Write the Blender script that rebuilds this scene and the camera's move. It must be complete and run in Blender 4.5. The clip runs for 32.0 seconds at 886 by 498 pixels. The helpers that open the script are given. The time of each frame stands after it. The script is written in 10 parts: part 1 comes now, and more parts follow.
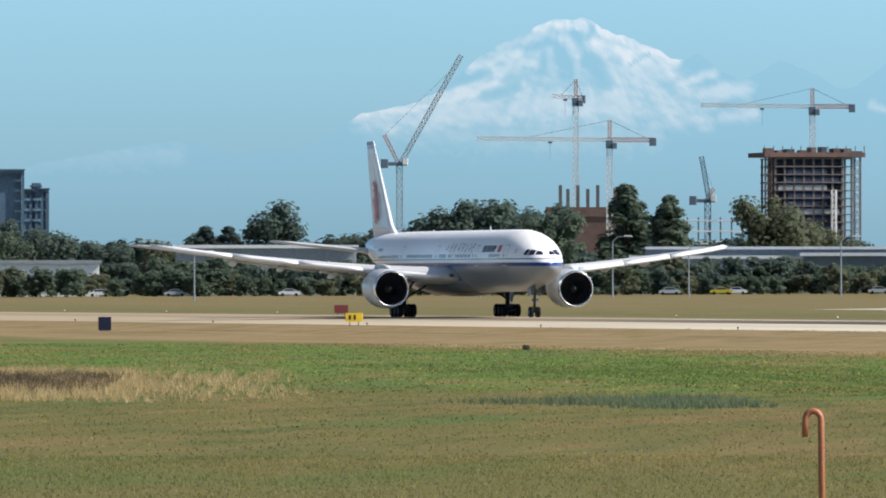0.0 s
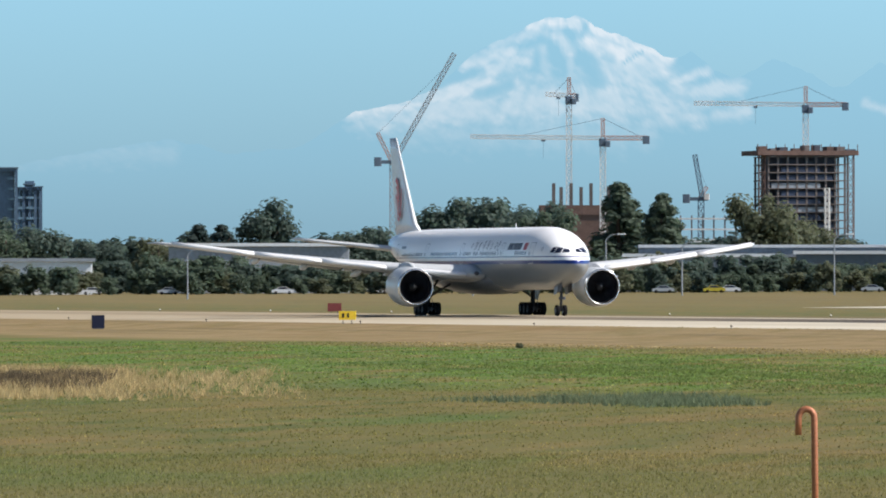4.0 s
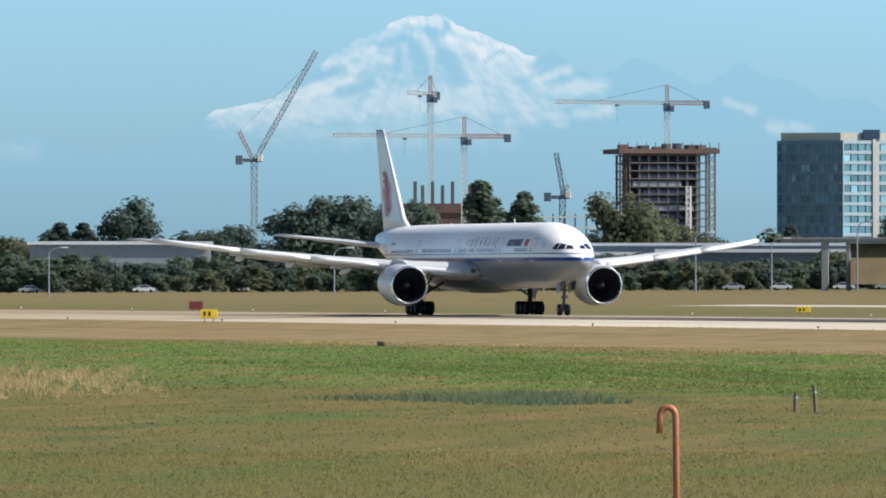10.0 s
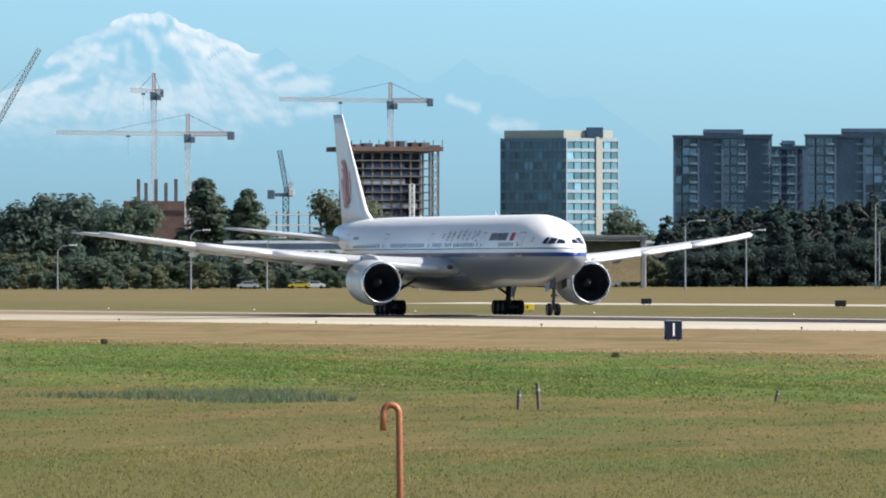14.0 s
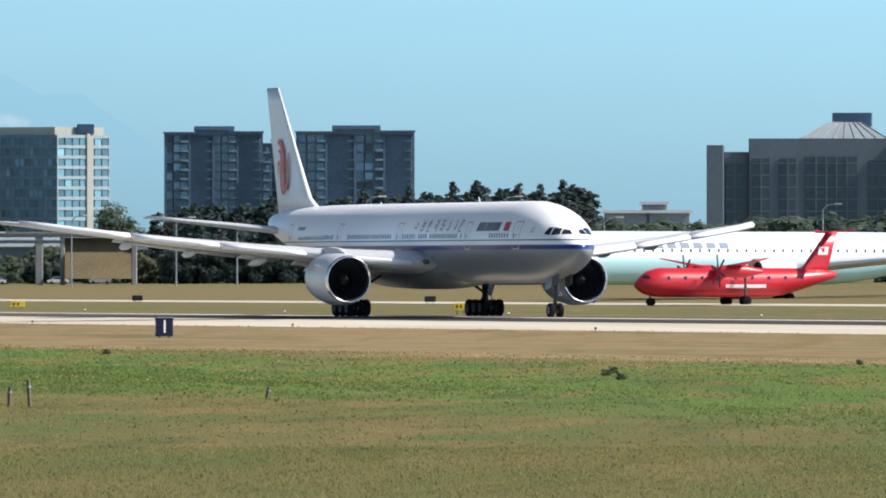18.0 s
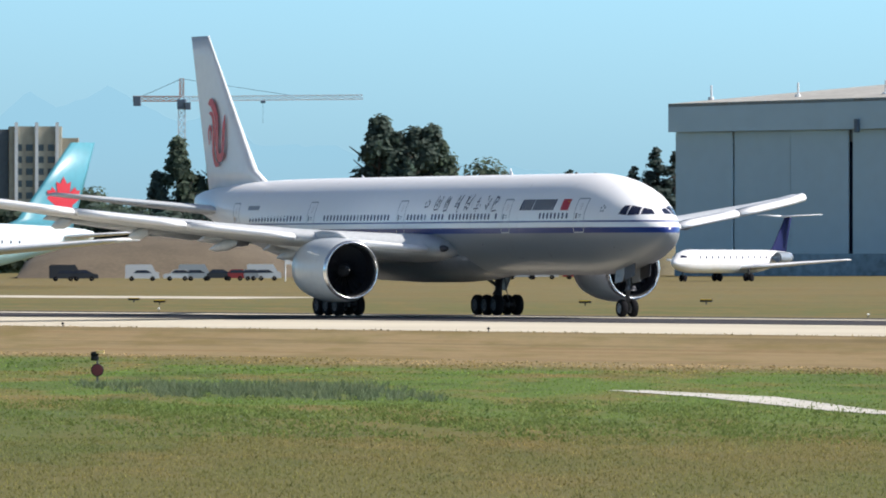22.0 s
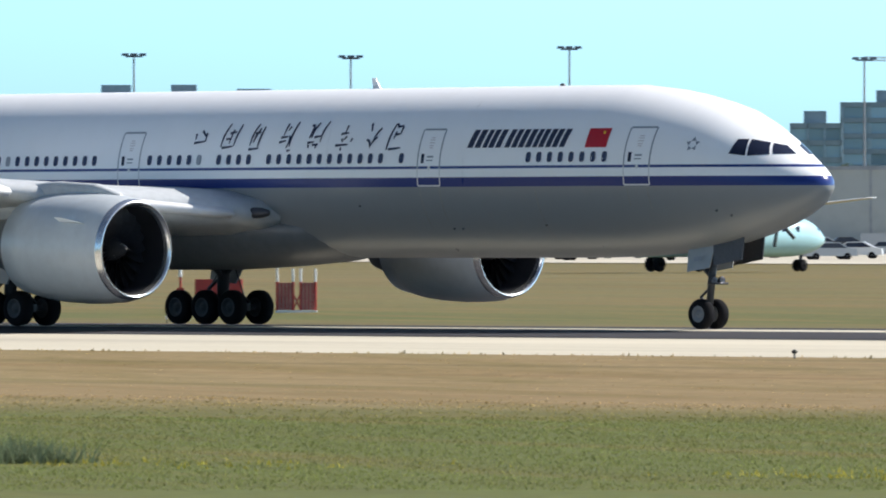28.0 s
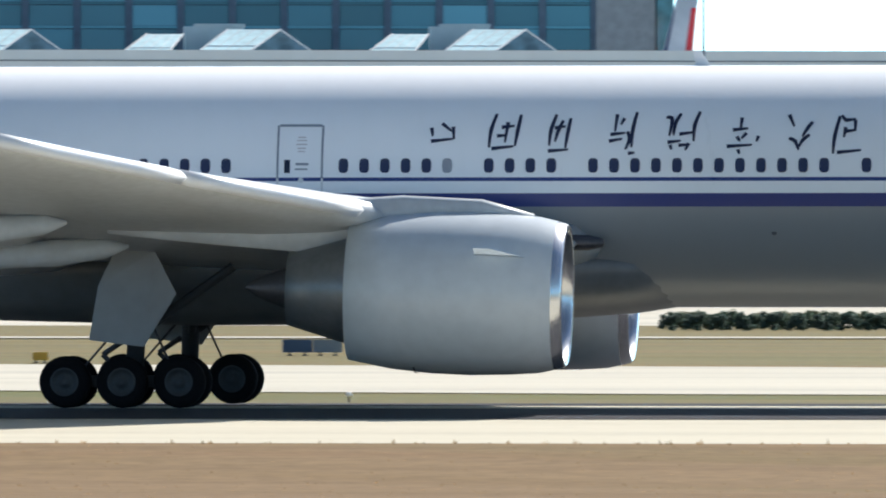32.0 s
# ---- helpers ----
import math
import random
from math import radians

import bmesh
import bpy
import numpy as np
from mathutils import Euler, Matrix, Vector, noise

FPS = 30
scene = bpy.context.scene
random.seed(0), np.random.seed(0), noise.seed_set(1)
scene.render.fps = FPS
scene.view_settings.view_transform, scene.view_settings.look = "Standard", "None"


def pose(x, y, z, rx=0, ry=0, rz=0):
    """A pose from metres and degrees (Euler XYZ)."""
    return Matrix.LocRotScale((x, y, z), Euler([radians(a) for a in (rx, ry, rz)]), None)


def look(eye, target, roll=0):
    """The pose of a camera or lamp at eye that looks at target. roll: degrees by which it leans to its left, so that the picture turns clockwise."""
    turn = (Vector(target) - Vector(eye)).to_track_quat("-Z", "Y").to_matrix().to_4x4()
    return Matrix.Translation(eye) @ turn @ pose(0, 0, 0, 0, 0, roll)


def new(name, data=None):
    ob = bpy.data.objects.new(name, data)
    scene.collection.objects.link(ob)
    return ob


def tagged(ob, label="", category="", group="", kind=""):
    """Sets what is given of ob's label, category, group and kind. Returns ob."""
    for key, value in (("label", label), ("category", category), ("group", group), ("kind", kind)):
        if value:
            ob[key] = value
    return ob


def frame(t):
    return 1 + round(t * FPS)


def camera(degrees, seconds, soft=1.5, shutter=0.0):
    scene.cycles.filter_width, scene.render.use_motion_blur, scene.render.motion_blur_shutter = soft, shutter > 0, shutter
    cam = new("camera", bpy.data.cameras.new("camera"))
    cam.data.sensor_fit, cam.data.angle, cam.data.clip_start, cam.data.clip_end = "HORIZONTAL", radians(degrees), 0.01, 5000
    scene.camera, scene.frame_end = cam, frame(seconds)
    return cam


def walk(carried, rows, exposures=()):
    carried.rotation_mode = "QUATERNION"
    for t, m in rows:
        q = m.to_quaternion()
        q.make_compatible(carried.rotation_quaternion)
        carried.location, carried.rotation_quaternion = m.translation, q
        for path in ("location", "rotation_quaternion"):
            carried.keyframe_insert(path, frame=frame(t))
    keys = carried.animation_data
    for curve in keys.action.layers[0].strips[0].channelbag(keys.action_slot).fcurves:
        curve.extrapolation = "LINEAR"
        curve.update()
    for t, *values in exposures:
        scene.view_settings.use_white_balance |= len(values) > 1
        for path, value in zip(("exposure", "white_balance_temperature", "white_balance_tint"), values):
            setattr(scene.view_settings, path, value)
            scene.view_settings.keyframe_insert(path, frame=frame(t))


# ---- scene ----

# ---- camera: one standpoint, panning after the airliner ----
EYE_Z = 2.81
cam = camera(4.657, 32.0, soft=1.9, shutter=0.05)
# seconds, degrees from the runway's normal (minus: to the left), degrees of tilt
PATH = [
    (0, -75.492, 0.2115),
    (0.5, -75.490, 0.2104),
    (1, -75.491, 0.2036),
    (1.5, -75.491, 0.2016),
    (2, -75.489, 0.2036),
    (2.5, -75.489, 0.2007),
    (4.5, -75.413, 0.2036),
    (5, -75.344, 0.2047),
    (5.5, -75.277, 0.2034),
    (6, -75.229, 0.2043),
    (6.5, -75.188, 0.2035),
    (7, -75.142, 0.2036),
    (7.5, -75.102, 0.2029),
    (8, -75.051, 0.1980),
    (8.5, -74.994, 0.1960),
    (9, -74.926, 0.1967),
    (9.5, -74.832, 0.1906),
    (10, -74.728, 0.1925),
    (10.5, -74.599, 0.1901),
    (11, -74.449, 0.1927),
    (11.5, -74.295, 0.1878),
    (12, -74.111, 0.1874),
    (12.5, -73.918, 0.1866),
    (13, -73.722, 0.1858),
    (13.5, -73.516, 0.1825),
    (15.5, -72.367, 0.1784),
    (16, -72.035, 0.1774),
    (16.5, -71.700, 0.1725),
    (17, -71.352, 0.1715),
    (17.5, -70.995, 0.1670),
    (18, -70.597, 0.1631),
    (18.5, -70.174, 0.1586),
    (19, -69.704, 0.1533),
    (19.5, -69.211, 0.1501),
    (20, -68.692, 0.1430),
    (20.5, -68.112, 0.1369),
    (21, -67.475, 0.1302),
    (21.5, -66.726, 0.1236),
    (22, -65.918, 0.1154),
    (22.5, -65.043, 0.1055),
    (23, -64.086, 0.1083),
    (23.5, -63.048, 0.1054),
    (24, -61.895, 0.1004),
    (24.5, -60.585, 0.0893),
    (25, -59.041, 0.0662),
    (25.5, -57.319, 0.0810),
    (27.5, -48.511, 0.0515),
    (28, -45.415, 0.0087),
    (28.5, -41.822, 0.0169),
    (29, -37.743, 0.0807),
    (29.5, -32.856, 0.1494),
    (30, -27.807, 0.1437),
    (30.5, -22.708, 0.1619),
    (31, -17.371, 0.1751),
    (31.5, -11.624, 0.2248),
    (32, -5.934, 0.2532),
]
ROLL = [
    (0, -1039.58),
    (0.5, -1038.62),
    (1, -1037.47),
    (1.5, -1036.13),
    (2, -1034.60),
    (2.5, -1032.91),
    (4.5, -1024.67),
    (5, -1022.23),
    (5.5, -1019.55),
    (6, -1016.59),
    (6.5, -1013.32),
    (7, -1009.67),
    (7.5, -1005.58),
    (8, -1000.97),
    (8.5, -995.79),
    (9, -989.98),
    (9.5, -983.50),
    (10, -976.31),
    (10.5, -968.39),
    (11, -959.72),
    (11.5, -950.32),
    (12, -940.19),
    (12.5, -929.33),
    (13, -917.76),
    (13.5, -905.46),
    (15.5, -849.20),
    (16, -833.39),
    (16.5, -816.89),
    (17, -799.74),
    (17.5, -781.92),
    (18, -763.46),
    (18.5, -744.36),
    (19, -724.62),
    (19.5, -704.24),
    (20, -683.24),
    (20.5, -661.61),
    (21, -639.36),
    (21.5, -616.49),
    (22, -592.99),
    (22.5, -568.86),
    (23, -544.10),
    (23.5, -518.73),
    (24, -492.73),
    (24.5, -466.12),
    (25, -438.92),
    (25.5, -411.16),
    (27.5, -295.05),
    (28, -264.60),
    (28.5, -233.55),
    (29, -201.91),
    (29.5, -169.66),
    (30, -136.81),
    (30.5, -103.37),
    (31, -69.34),
    (31.5, -34.72),
    (32, 0.49),
]
EXPOSURES = [(0.0, 0.29, 6700, 13), (12.0, 0.34, 6700, 13), (13.5, 0.42, 6700, 13), (16.0, 0.48, 6700, 13), (17.5, 0.44, 6700, 13), (19.0, 0.37, 6700, 13), (22.0, 0.4, 6700, 13), (24.0, 0.52, 6650, 12), (25.5, 0.50, 6430, 11), (27.5, 0.42, 6600, 11), (28.3, 0.4, 6560, 11), (29.0, 0.48, 6250, 8), (29.5, 0.44, 6080, 6), (30.0, 0.37, 6060, 5), (31.0, 0.42, 6130, 6), (31.3, 0.44, 6230, 7), (32.0, 0.53, 6450, 9)]
walk(cam, [(t, pose(0, 0, EYE_Z, 90 + tilt, 0, -turn)) for t, turn, tilt in PATH], EXPOSURES)

# ---- light: clear summer sky, sun high beyond the runway ----
SUN_AZ, SUN_EL = 28.0, 42.0          # degrees from +y towards +x; height
world = bpy.data.worlds.new("sky")
scene.world = world
world.use_nodes = True
wn, wl = world.node_tree.nodes, world.node_tree.links
sky = wn.new("ShaderNodeTexSky")
sky.sky_type, sky.sun_disc = "NISHITA", False
sky.sun_elevation, sky.sun_rotation = radians(SUN_EL), radians(SUN_AZ)
sky.air_density, sky.dust_density, sky.ozone_density = 1.0, 1.0, 3.0
wn["Background"].inputs["Strength"].default_value = 0.051
# clear blue air down to the horizon: the tint fades out towards the zenith
up, sp = wn.new("ShaderNodeTexCoord"), wn.new("ShaderNodeSeparateXYZ")
wl.new(up.outputs["Generated"], sp.inputs[0])
fade = wn.new("ShaderNodeMapRange")
fade.interpolation_type = "SMOOTHSTEP"
fade.inputs["From Min"].default_value, fade.inputs["From Max"].default_value = 0.0, 0.55
fade.inputs["To Min"].default_value, fade.inputs["To Max"].default_value = 1.0, 0.0
wl.new(sp.outputs["Z"], fade.inputs["Value"])
tint = wn.new("ShaderNodeMix")
tint.data_type, tint.blend_type = "RGBA", "MULTIPLY"
wide_sky, low_sky = wn.new("ShaderNodeMapRange"), wn.new("ShaderNodeMix")
wide_sky.inputs["From Min"].default_value, wide_sky.inputs["From Max"].default_value = 0.05, 0.2
wl.new(sp.outputs["Z"], wide_sky.inputs["Value"])
low_sky.data_type = "RGBA"
low_sky.inputs[6].default_value, low_sky.inputs[7].default_value = (1.45, 2.61, 3.97, 1), (1.45, 1.45, 1.35, 1)
wl.new(wide_sky.outputs[0], low_sky.inputs["Factor"])
wl.new(low_sky.outputs[2], tint.inputs[7])
wl.new(fade.outputs[0], tint.inputs["Factor"])
wl.new(sky.outputs[0], tint.inputs[6])
# the air is brighter on the sun's side
side = wn.new("ShaderNodeVectorMath")
side.operation = "DOT_PRODUCT"
side.inputs[1].default_value = (math.sin(radians(SUN_AZ)), math.cos(radians(SUN_AZ)), 0)
wl.new(up.outputs["Generated"], side.inputs[0])
glare = wn.new("ShaderNodeMapRange")
glare.inputs["From Min"].default_value, glare.inputs["From Max"].default_value = -0.24, 0.8
glare.inputs["To Min"].default_value, glare.inputs["To Max"].default_value = 1.0, 2.0
wl.new(side.outputs["Value"], glare.inputs["Value"])
lit = wn.new("ShaderNodeVectorMath")
lit.operation = "SCALE"
wl.new(tint.outputs[2], lit.inputs[0])
wl.new(glare.outputs[0], lit.inputs["Scale"])
wl.new(lit.outputs[0], wn["Background"].inputs["Color"])
sun_dir = Vector((math.sin(radians(SUN_AZ)) * math.cos(radians(SUN_EL)), math.cos(radians(SUN_AZ)) * math.cos(radians(SUN_EL)), math.sin(radians(SUN_EL))))
sun_data = bpy.data.lights.new("sun", "SUN")
sun_data.energy, sun_data.angle, sun_data.color = 5.0, radians(0.55), (1.0, 0.96, 0.90)
sun = new("sun", sun_data)
sun.matrix_basis = look(sun_dir * 100, (0, 0, 0))


# ---- materials ----
def mat(name, color=(0.5, 0.5, 0.5), rough=0.6, metal=0.0, vary=0.0, size=1.0, bump=0.0, second=None, emit=0.0):
    """A painted, stained or grained surface: two scales of noise in the colour, and relief."""
    m = bpy.data.materials.new(name)
    m.use_nodes = True
    n, l = m.node_tree.nodes, m.node_tree.links
    b = n["Principled BSDF"]
    b.inputs["Roughness"].default_value, b.inputs["Metallic"].default_value = rough, metal
    b.inputs["Base Color"].default_value = (*color, 1)
    if vary:
        co = n.new("ShaderNodeTexCoord")
        big, fine = n.new("ShaderNodeTexNoise"), n.new("ShaderNodeTexNoise")
        big.inputs["Scale"].default_value, fine.inputs["Scale"].default_value = 0.35 / size, 5.0 / size
        big.inputs["Detail"].default_value = fine.inputs["Detail"].default_value = 5
        add = n.new("ShaderNodeMath")
        add.operation = "ADD"
        mixer = n.new("ShaderNodeMix")
        mixer.data_type = "RGBA"
        fit = n.new("ShaderNodeMapRange")
        fit.inputs["From Min"].default_value, fit.inputs["From Max"].default_value = 0.75, 1.25
        for tex in (big, fine):
            l.new(co.outputs["Object"], tex.inputs["Vector"])
        l.new(big.outputs["Fac"], add.inputs[0])
        l.new(fine.outputs["Fac"], add.inputs[1])
        l.new(add.outputs[0], fit.inputs["Value"])
        l.new(fit.outputs[0], mixer.inputs["Factor"])
        dark = second or tuple(c * (1 - vary) for c in color)
        mixer.inputs[6].default_value, mixer.inputs[7].default_value = (*dark, 1), (*[min(1, c * (1 + 0.4 * vary)) for c in color], 1)
        l.new(mixer.outputs[2], b.inputs["Base Color"])
        if bump:
            bn = n.new("ShaderNodeBump")
            bn.inputs["Strength"].default_value, bn.inputs["Distance"].default_value = bump, 0.02 * size
            l.new(fine.outputs["Fac"], bn.inputs["Height"])
            l.new(bn.outputs[0], b.inputs["Normal"])
    if emit:
        b.inputs["Emission Color"].default_value, b.inputs["Emission Strength"].default_value = (*color, 1), emit
    return m


def ramp(m, source, stops, mode="LINEAR"):
    r = m.node_tree.nodes.new("ShaderNodeValToRGB")
    r.color_ramp.interpolation = mode
    e = r.color_ramp.elements
    while len(e) < len(stops):
        e.new(0.5)
    for k, (at, c) in zip(e, stops):
        k.position, k.color = at, (*c, 1)
    m.node_tree.links.new(source, r.inputs["Fac"])
    return r.outputs["Color"]


white_paint = mat("white_paint", (0.80, 0.81, 0.82), 0.28, 0.0, 0.06, 3.0)
grey_paint = mat("grey_paint", (0.35, 0.37, 0.385), 0.35, 0.0, 0.1, 2.0)
wing_grey = mat("wing_grey", (0.57, 0.60, 0.62), 0.38, 0.0, 0.12, 1.5)
bare_metal = mat("bare_metal", (0.78, 0.79, 0.80), 0.22, 0.9, 0.05, 1.0)
dark_metal = mat("dark_metal", (0.10, 0.10, 0.11), 0.45, 0.6, 0.2, 0.4)
gear_metal = mat("gear_metal", (0.055, 0.058, 0.064), 0.5, 0.2, 0.2, 0.3)
black_rubber = mat("black_rubber", (0.011, 0.011, 0.013), 0.9, 0.0, 0.3, 0.3)
black_rubber.node_tree.nodes["Principled BSDF"].inputs["Specular IOR Level"].default_value = 0.12
hub_paint = mat("hub_paint", (0.22, 0.23, 0.24), 0.5, 0.1, 0.2, 0.3)
window_dark = mat("window_dark", (0.02, 0.025, 0.05), 0.08)
blue_paint = mat("blue_paint", (0.025, 0.06, 0.28), 0.3)
red_paint = mat("red_paint", (0.50, 0.012, 0.025), 0.4)
ink = mat("ink", (0.02, 0.025, 0.06), 0.45)
yellow_paint = mat("yellow_paint", (0.90, 0.60, 0.03), 0.5, 0.0, 0.15, 0.5)
black_paint = mat("black_paint", (0.025, 0.027, 0.03), 0.5, 0.0, 0.2, 0.5)
sign_white = mat("sign_white", (0.82, 0.82, 0.8), 0.5)
concrete = mat("concrete", (0.50, 0.47, 0.42), 0.85, 0.0, 0.14, 6.0, 0.2)


# ---- helpers for meshes ----
def mesh(name, verts, faces, smooth=False):
    me = bpy.data.meshes.new(name)
    me.from_pydata([tuple(v) for v in verts], [], faces)
    if smooth:
        me.polygons.foreach_set("use_smooth", [True] * len(me.polygons))
    me.update()
    return me


def part(name, me, material, parent=None, label="", at=None):
    """Links a mesh (or bmesh) as one object under a thing or a part."""
    if isinstance(me, bmesh.types.BMesh):
        data = bpy.data.meshes.new(name)
        me.to_mesh(data)
        me.free()
        me = data
    if material and not me.materials:
        me.materials.append(material)
    ob = new(name, me)
    if parent:
        ob.parent = parent
    if at is not None:
        ob.matrix_basis = at
    if label:
        ob["label"] = label
    return ob


def thing(name, label, category, group="", kind="", at=None):
    ob = new(name)
    ob.empty_display_size = 0.1
    tagged(ob, label, category, group, kind)
    if at is not None:
        ob.matrix_basis = at
    return ob


class Shape:
    """Gathers boxes, tubes, discs and lofts into one mesh."""

    def __init__(self):
        self.v, self.f = [], []

    def add(self, verts, faces):
        k = len(self.v)
        self.v += [tuple(v) for v in verts]
        self.f += [tuple(i + k for i in f) for f in faces]
        return self

    def box(self, x0, x1, y0, y1, z0, z1, bevel=0.0):
        if bevel:
            b = min(bevel, (x1 - x0) / 3, (y1 - y0) / 3)
            ring = [(x0 + b, y0), (x1 - b, y0), (x1, y0 + b), (x1, y1 - b), (x1 - b, y1), (x0 + b, y1), (x0, y1 - b), (x0, y0 + b)]
            return self.prism(ring, z0, z1)
        return self.prism([(x0, y0), (x1, y0), (x1, y1), (x0, y1)], z0, z1)

    def prism(self, ring, z0, z1):
        n = len(ring)
        return self.add([(x, y, z0) for x, y in ring] + [(x, y, z1) for x, y in ring],
                        [tuple(range(n - 1, -1, -1)), tuple(range(n, 2 * n))] + [(i, (i + 1) % n, n + (i + 1) % n, n + i) for i in range(n)])

    def rings(self, rings, caps=True, closed=True):
        n = len(rings[0])
        v = [p for r in rings for p in r]
        f = [(a * n + i, a * n + (i + 1) % n, (a + 1) * n + (i + 1) % n, (a + 1) * n + i)
             for a in range(len(rings) - 1) for i in range(n if closed else n - 1)]
        if caps:
            f += [tuple(range(n - 1, -1, -1)), tuple((len(rings) - 1) * n + i for i in range(n))]
        return self.add(v, f)

    def tube(self, a, b, r0, r1=None, n=8, caps=True):
        a, b = Vector(a), Vector(b)
        r1 = r0 if r1 is None else r1
        d = (b - a).normalized()
        u = d.orthogonal().normalized()
        w = d.cross(u)
        ring = [(math.cos(2 * math.pi * i / n), math.sin(2 * math.pi * i / n)) for i in range(n)]
        return self.rings([[a + u * (c * r0) + w * (s * r0) for c, s in ring], [b + u * (c * r1) + w * (s * r1) for c, s in ring]], caps)

    def spin(self, profile, n=24, axis="x", centre=(0, 0, 0)):
        """profile: (along, radius) pairs, turned about an axis."""
        c = Vector(centre)
        out = []
        for a, r in profile:
            ring = []
            for i in range(n):
                p, q = r * math.cos(2 * math.pi * i / n), r * math.sin(2 * math.pi * i / n)
                ring.append(c + Vector({"x": (a, p, q), "y": (q, a, p), "z": (p, q, a)}[axis]))
            out.append(ring)
        return self.rings(out, False)

    def quad(self, a, b, c, d):
        return self.add([a, b, c, d], [(0, 1, 2, 3)])

    def mesh(self, name="shape", smooth=False):
        return mesh(name, self.v, self.f, smooth)


def spot(az, d, z=None):
    """A place by its bearing from the runway's normal and its distance."""
    x, y = d * math.sin(radians(az)), d * math.cos(radians(az))
    return Vector((x, y, land(y) if z is None else z))


def rise(el, d):
    return EYE_Z + d * math.tan(radians(el))


# ---- ground: one sheet, with the crowned runway above its drained verges ----
PROFILE = [(-400, -1.2), (60, -1.2), (205, -1.2), (226, -1.08), (240.5, -0.52), (243, -0.47), (250, -0.42), (280, 0.0), (310, -0.24), (317, -0.30), (345, -0.30), (400, 0.30), (480, 1.30), (560, 1.55), (700, 2.2), (900, 3.1), (1100, 3.4), (6000, 3.4)]
RUNWAY_Y = 279.9


def land(y):
    return float(np.interp(y, [p[0] for p in PROFILE], [p[1] for p in PROFILE]))


def strip(points, lift=0.03, cuts=40):
    """A paved sheet between two edge lines, draped on the land."""
    s = Shape()
    v, f = [], []
    for k in range(cuts + 1):
        u = k / cuts
        seg = u * (len(points) - 1)
        i = min(int(seg), len(points) - 2)
        w = seg - i
        a = Vector(points[i][0]).lerp(Vector(points[i + 1][0]), w)
        b = Vector(points[i][1]).lerp(Vector(points[i + 1][1]), w)
        for j in range(13):
            p = a.lerp(b, j / 12)
            v.append((p.x, p.y, land(p.y) + lift))
    for k in range(cuts):
        for j in range(12):
            o = k * 13 + j
            f.append((o, o + 1, o + 14, o + 13))
    return mesh("sheet", v, f)


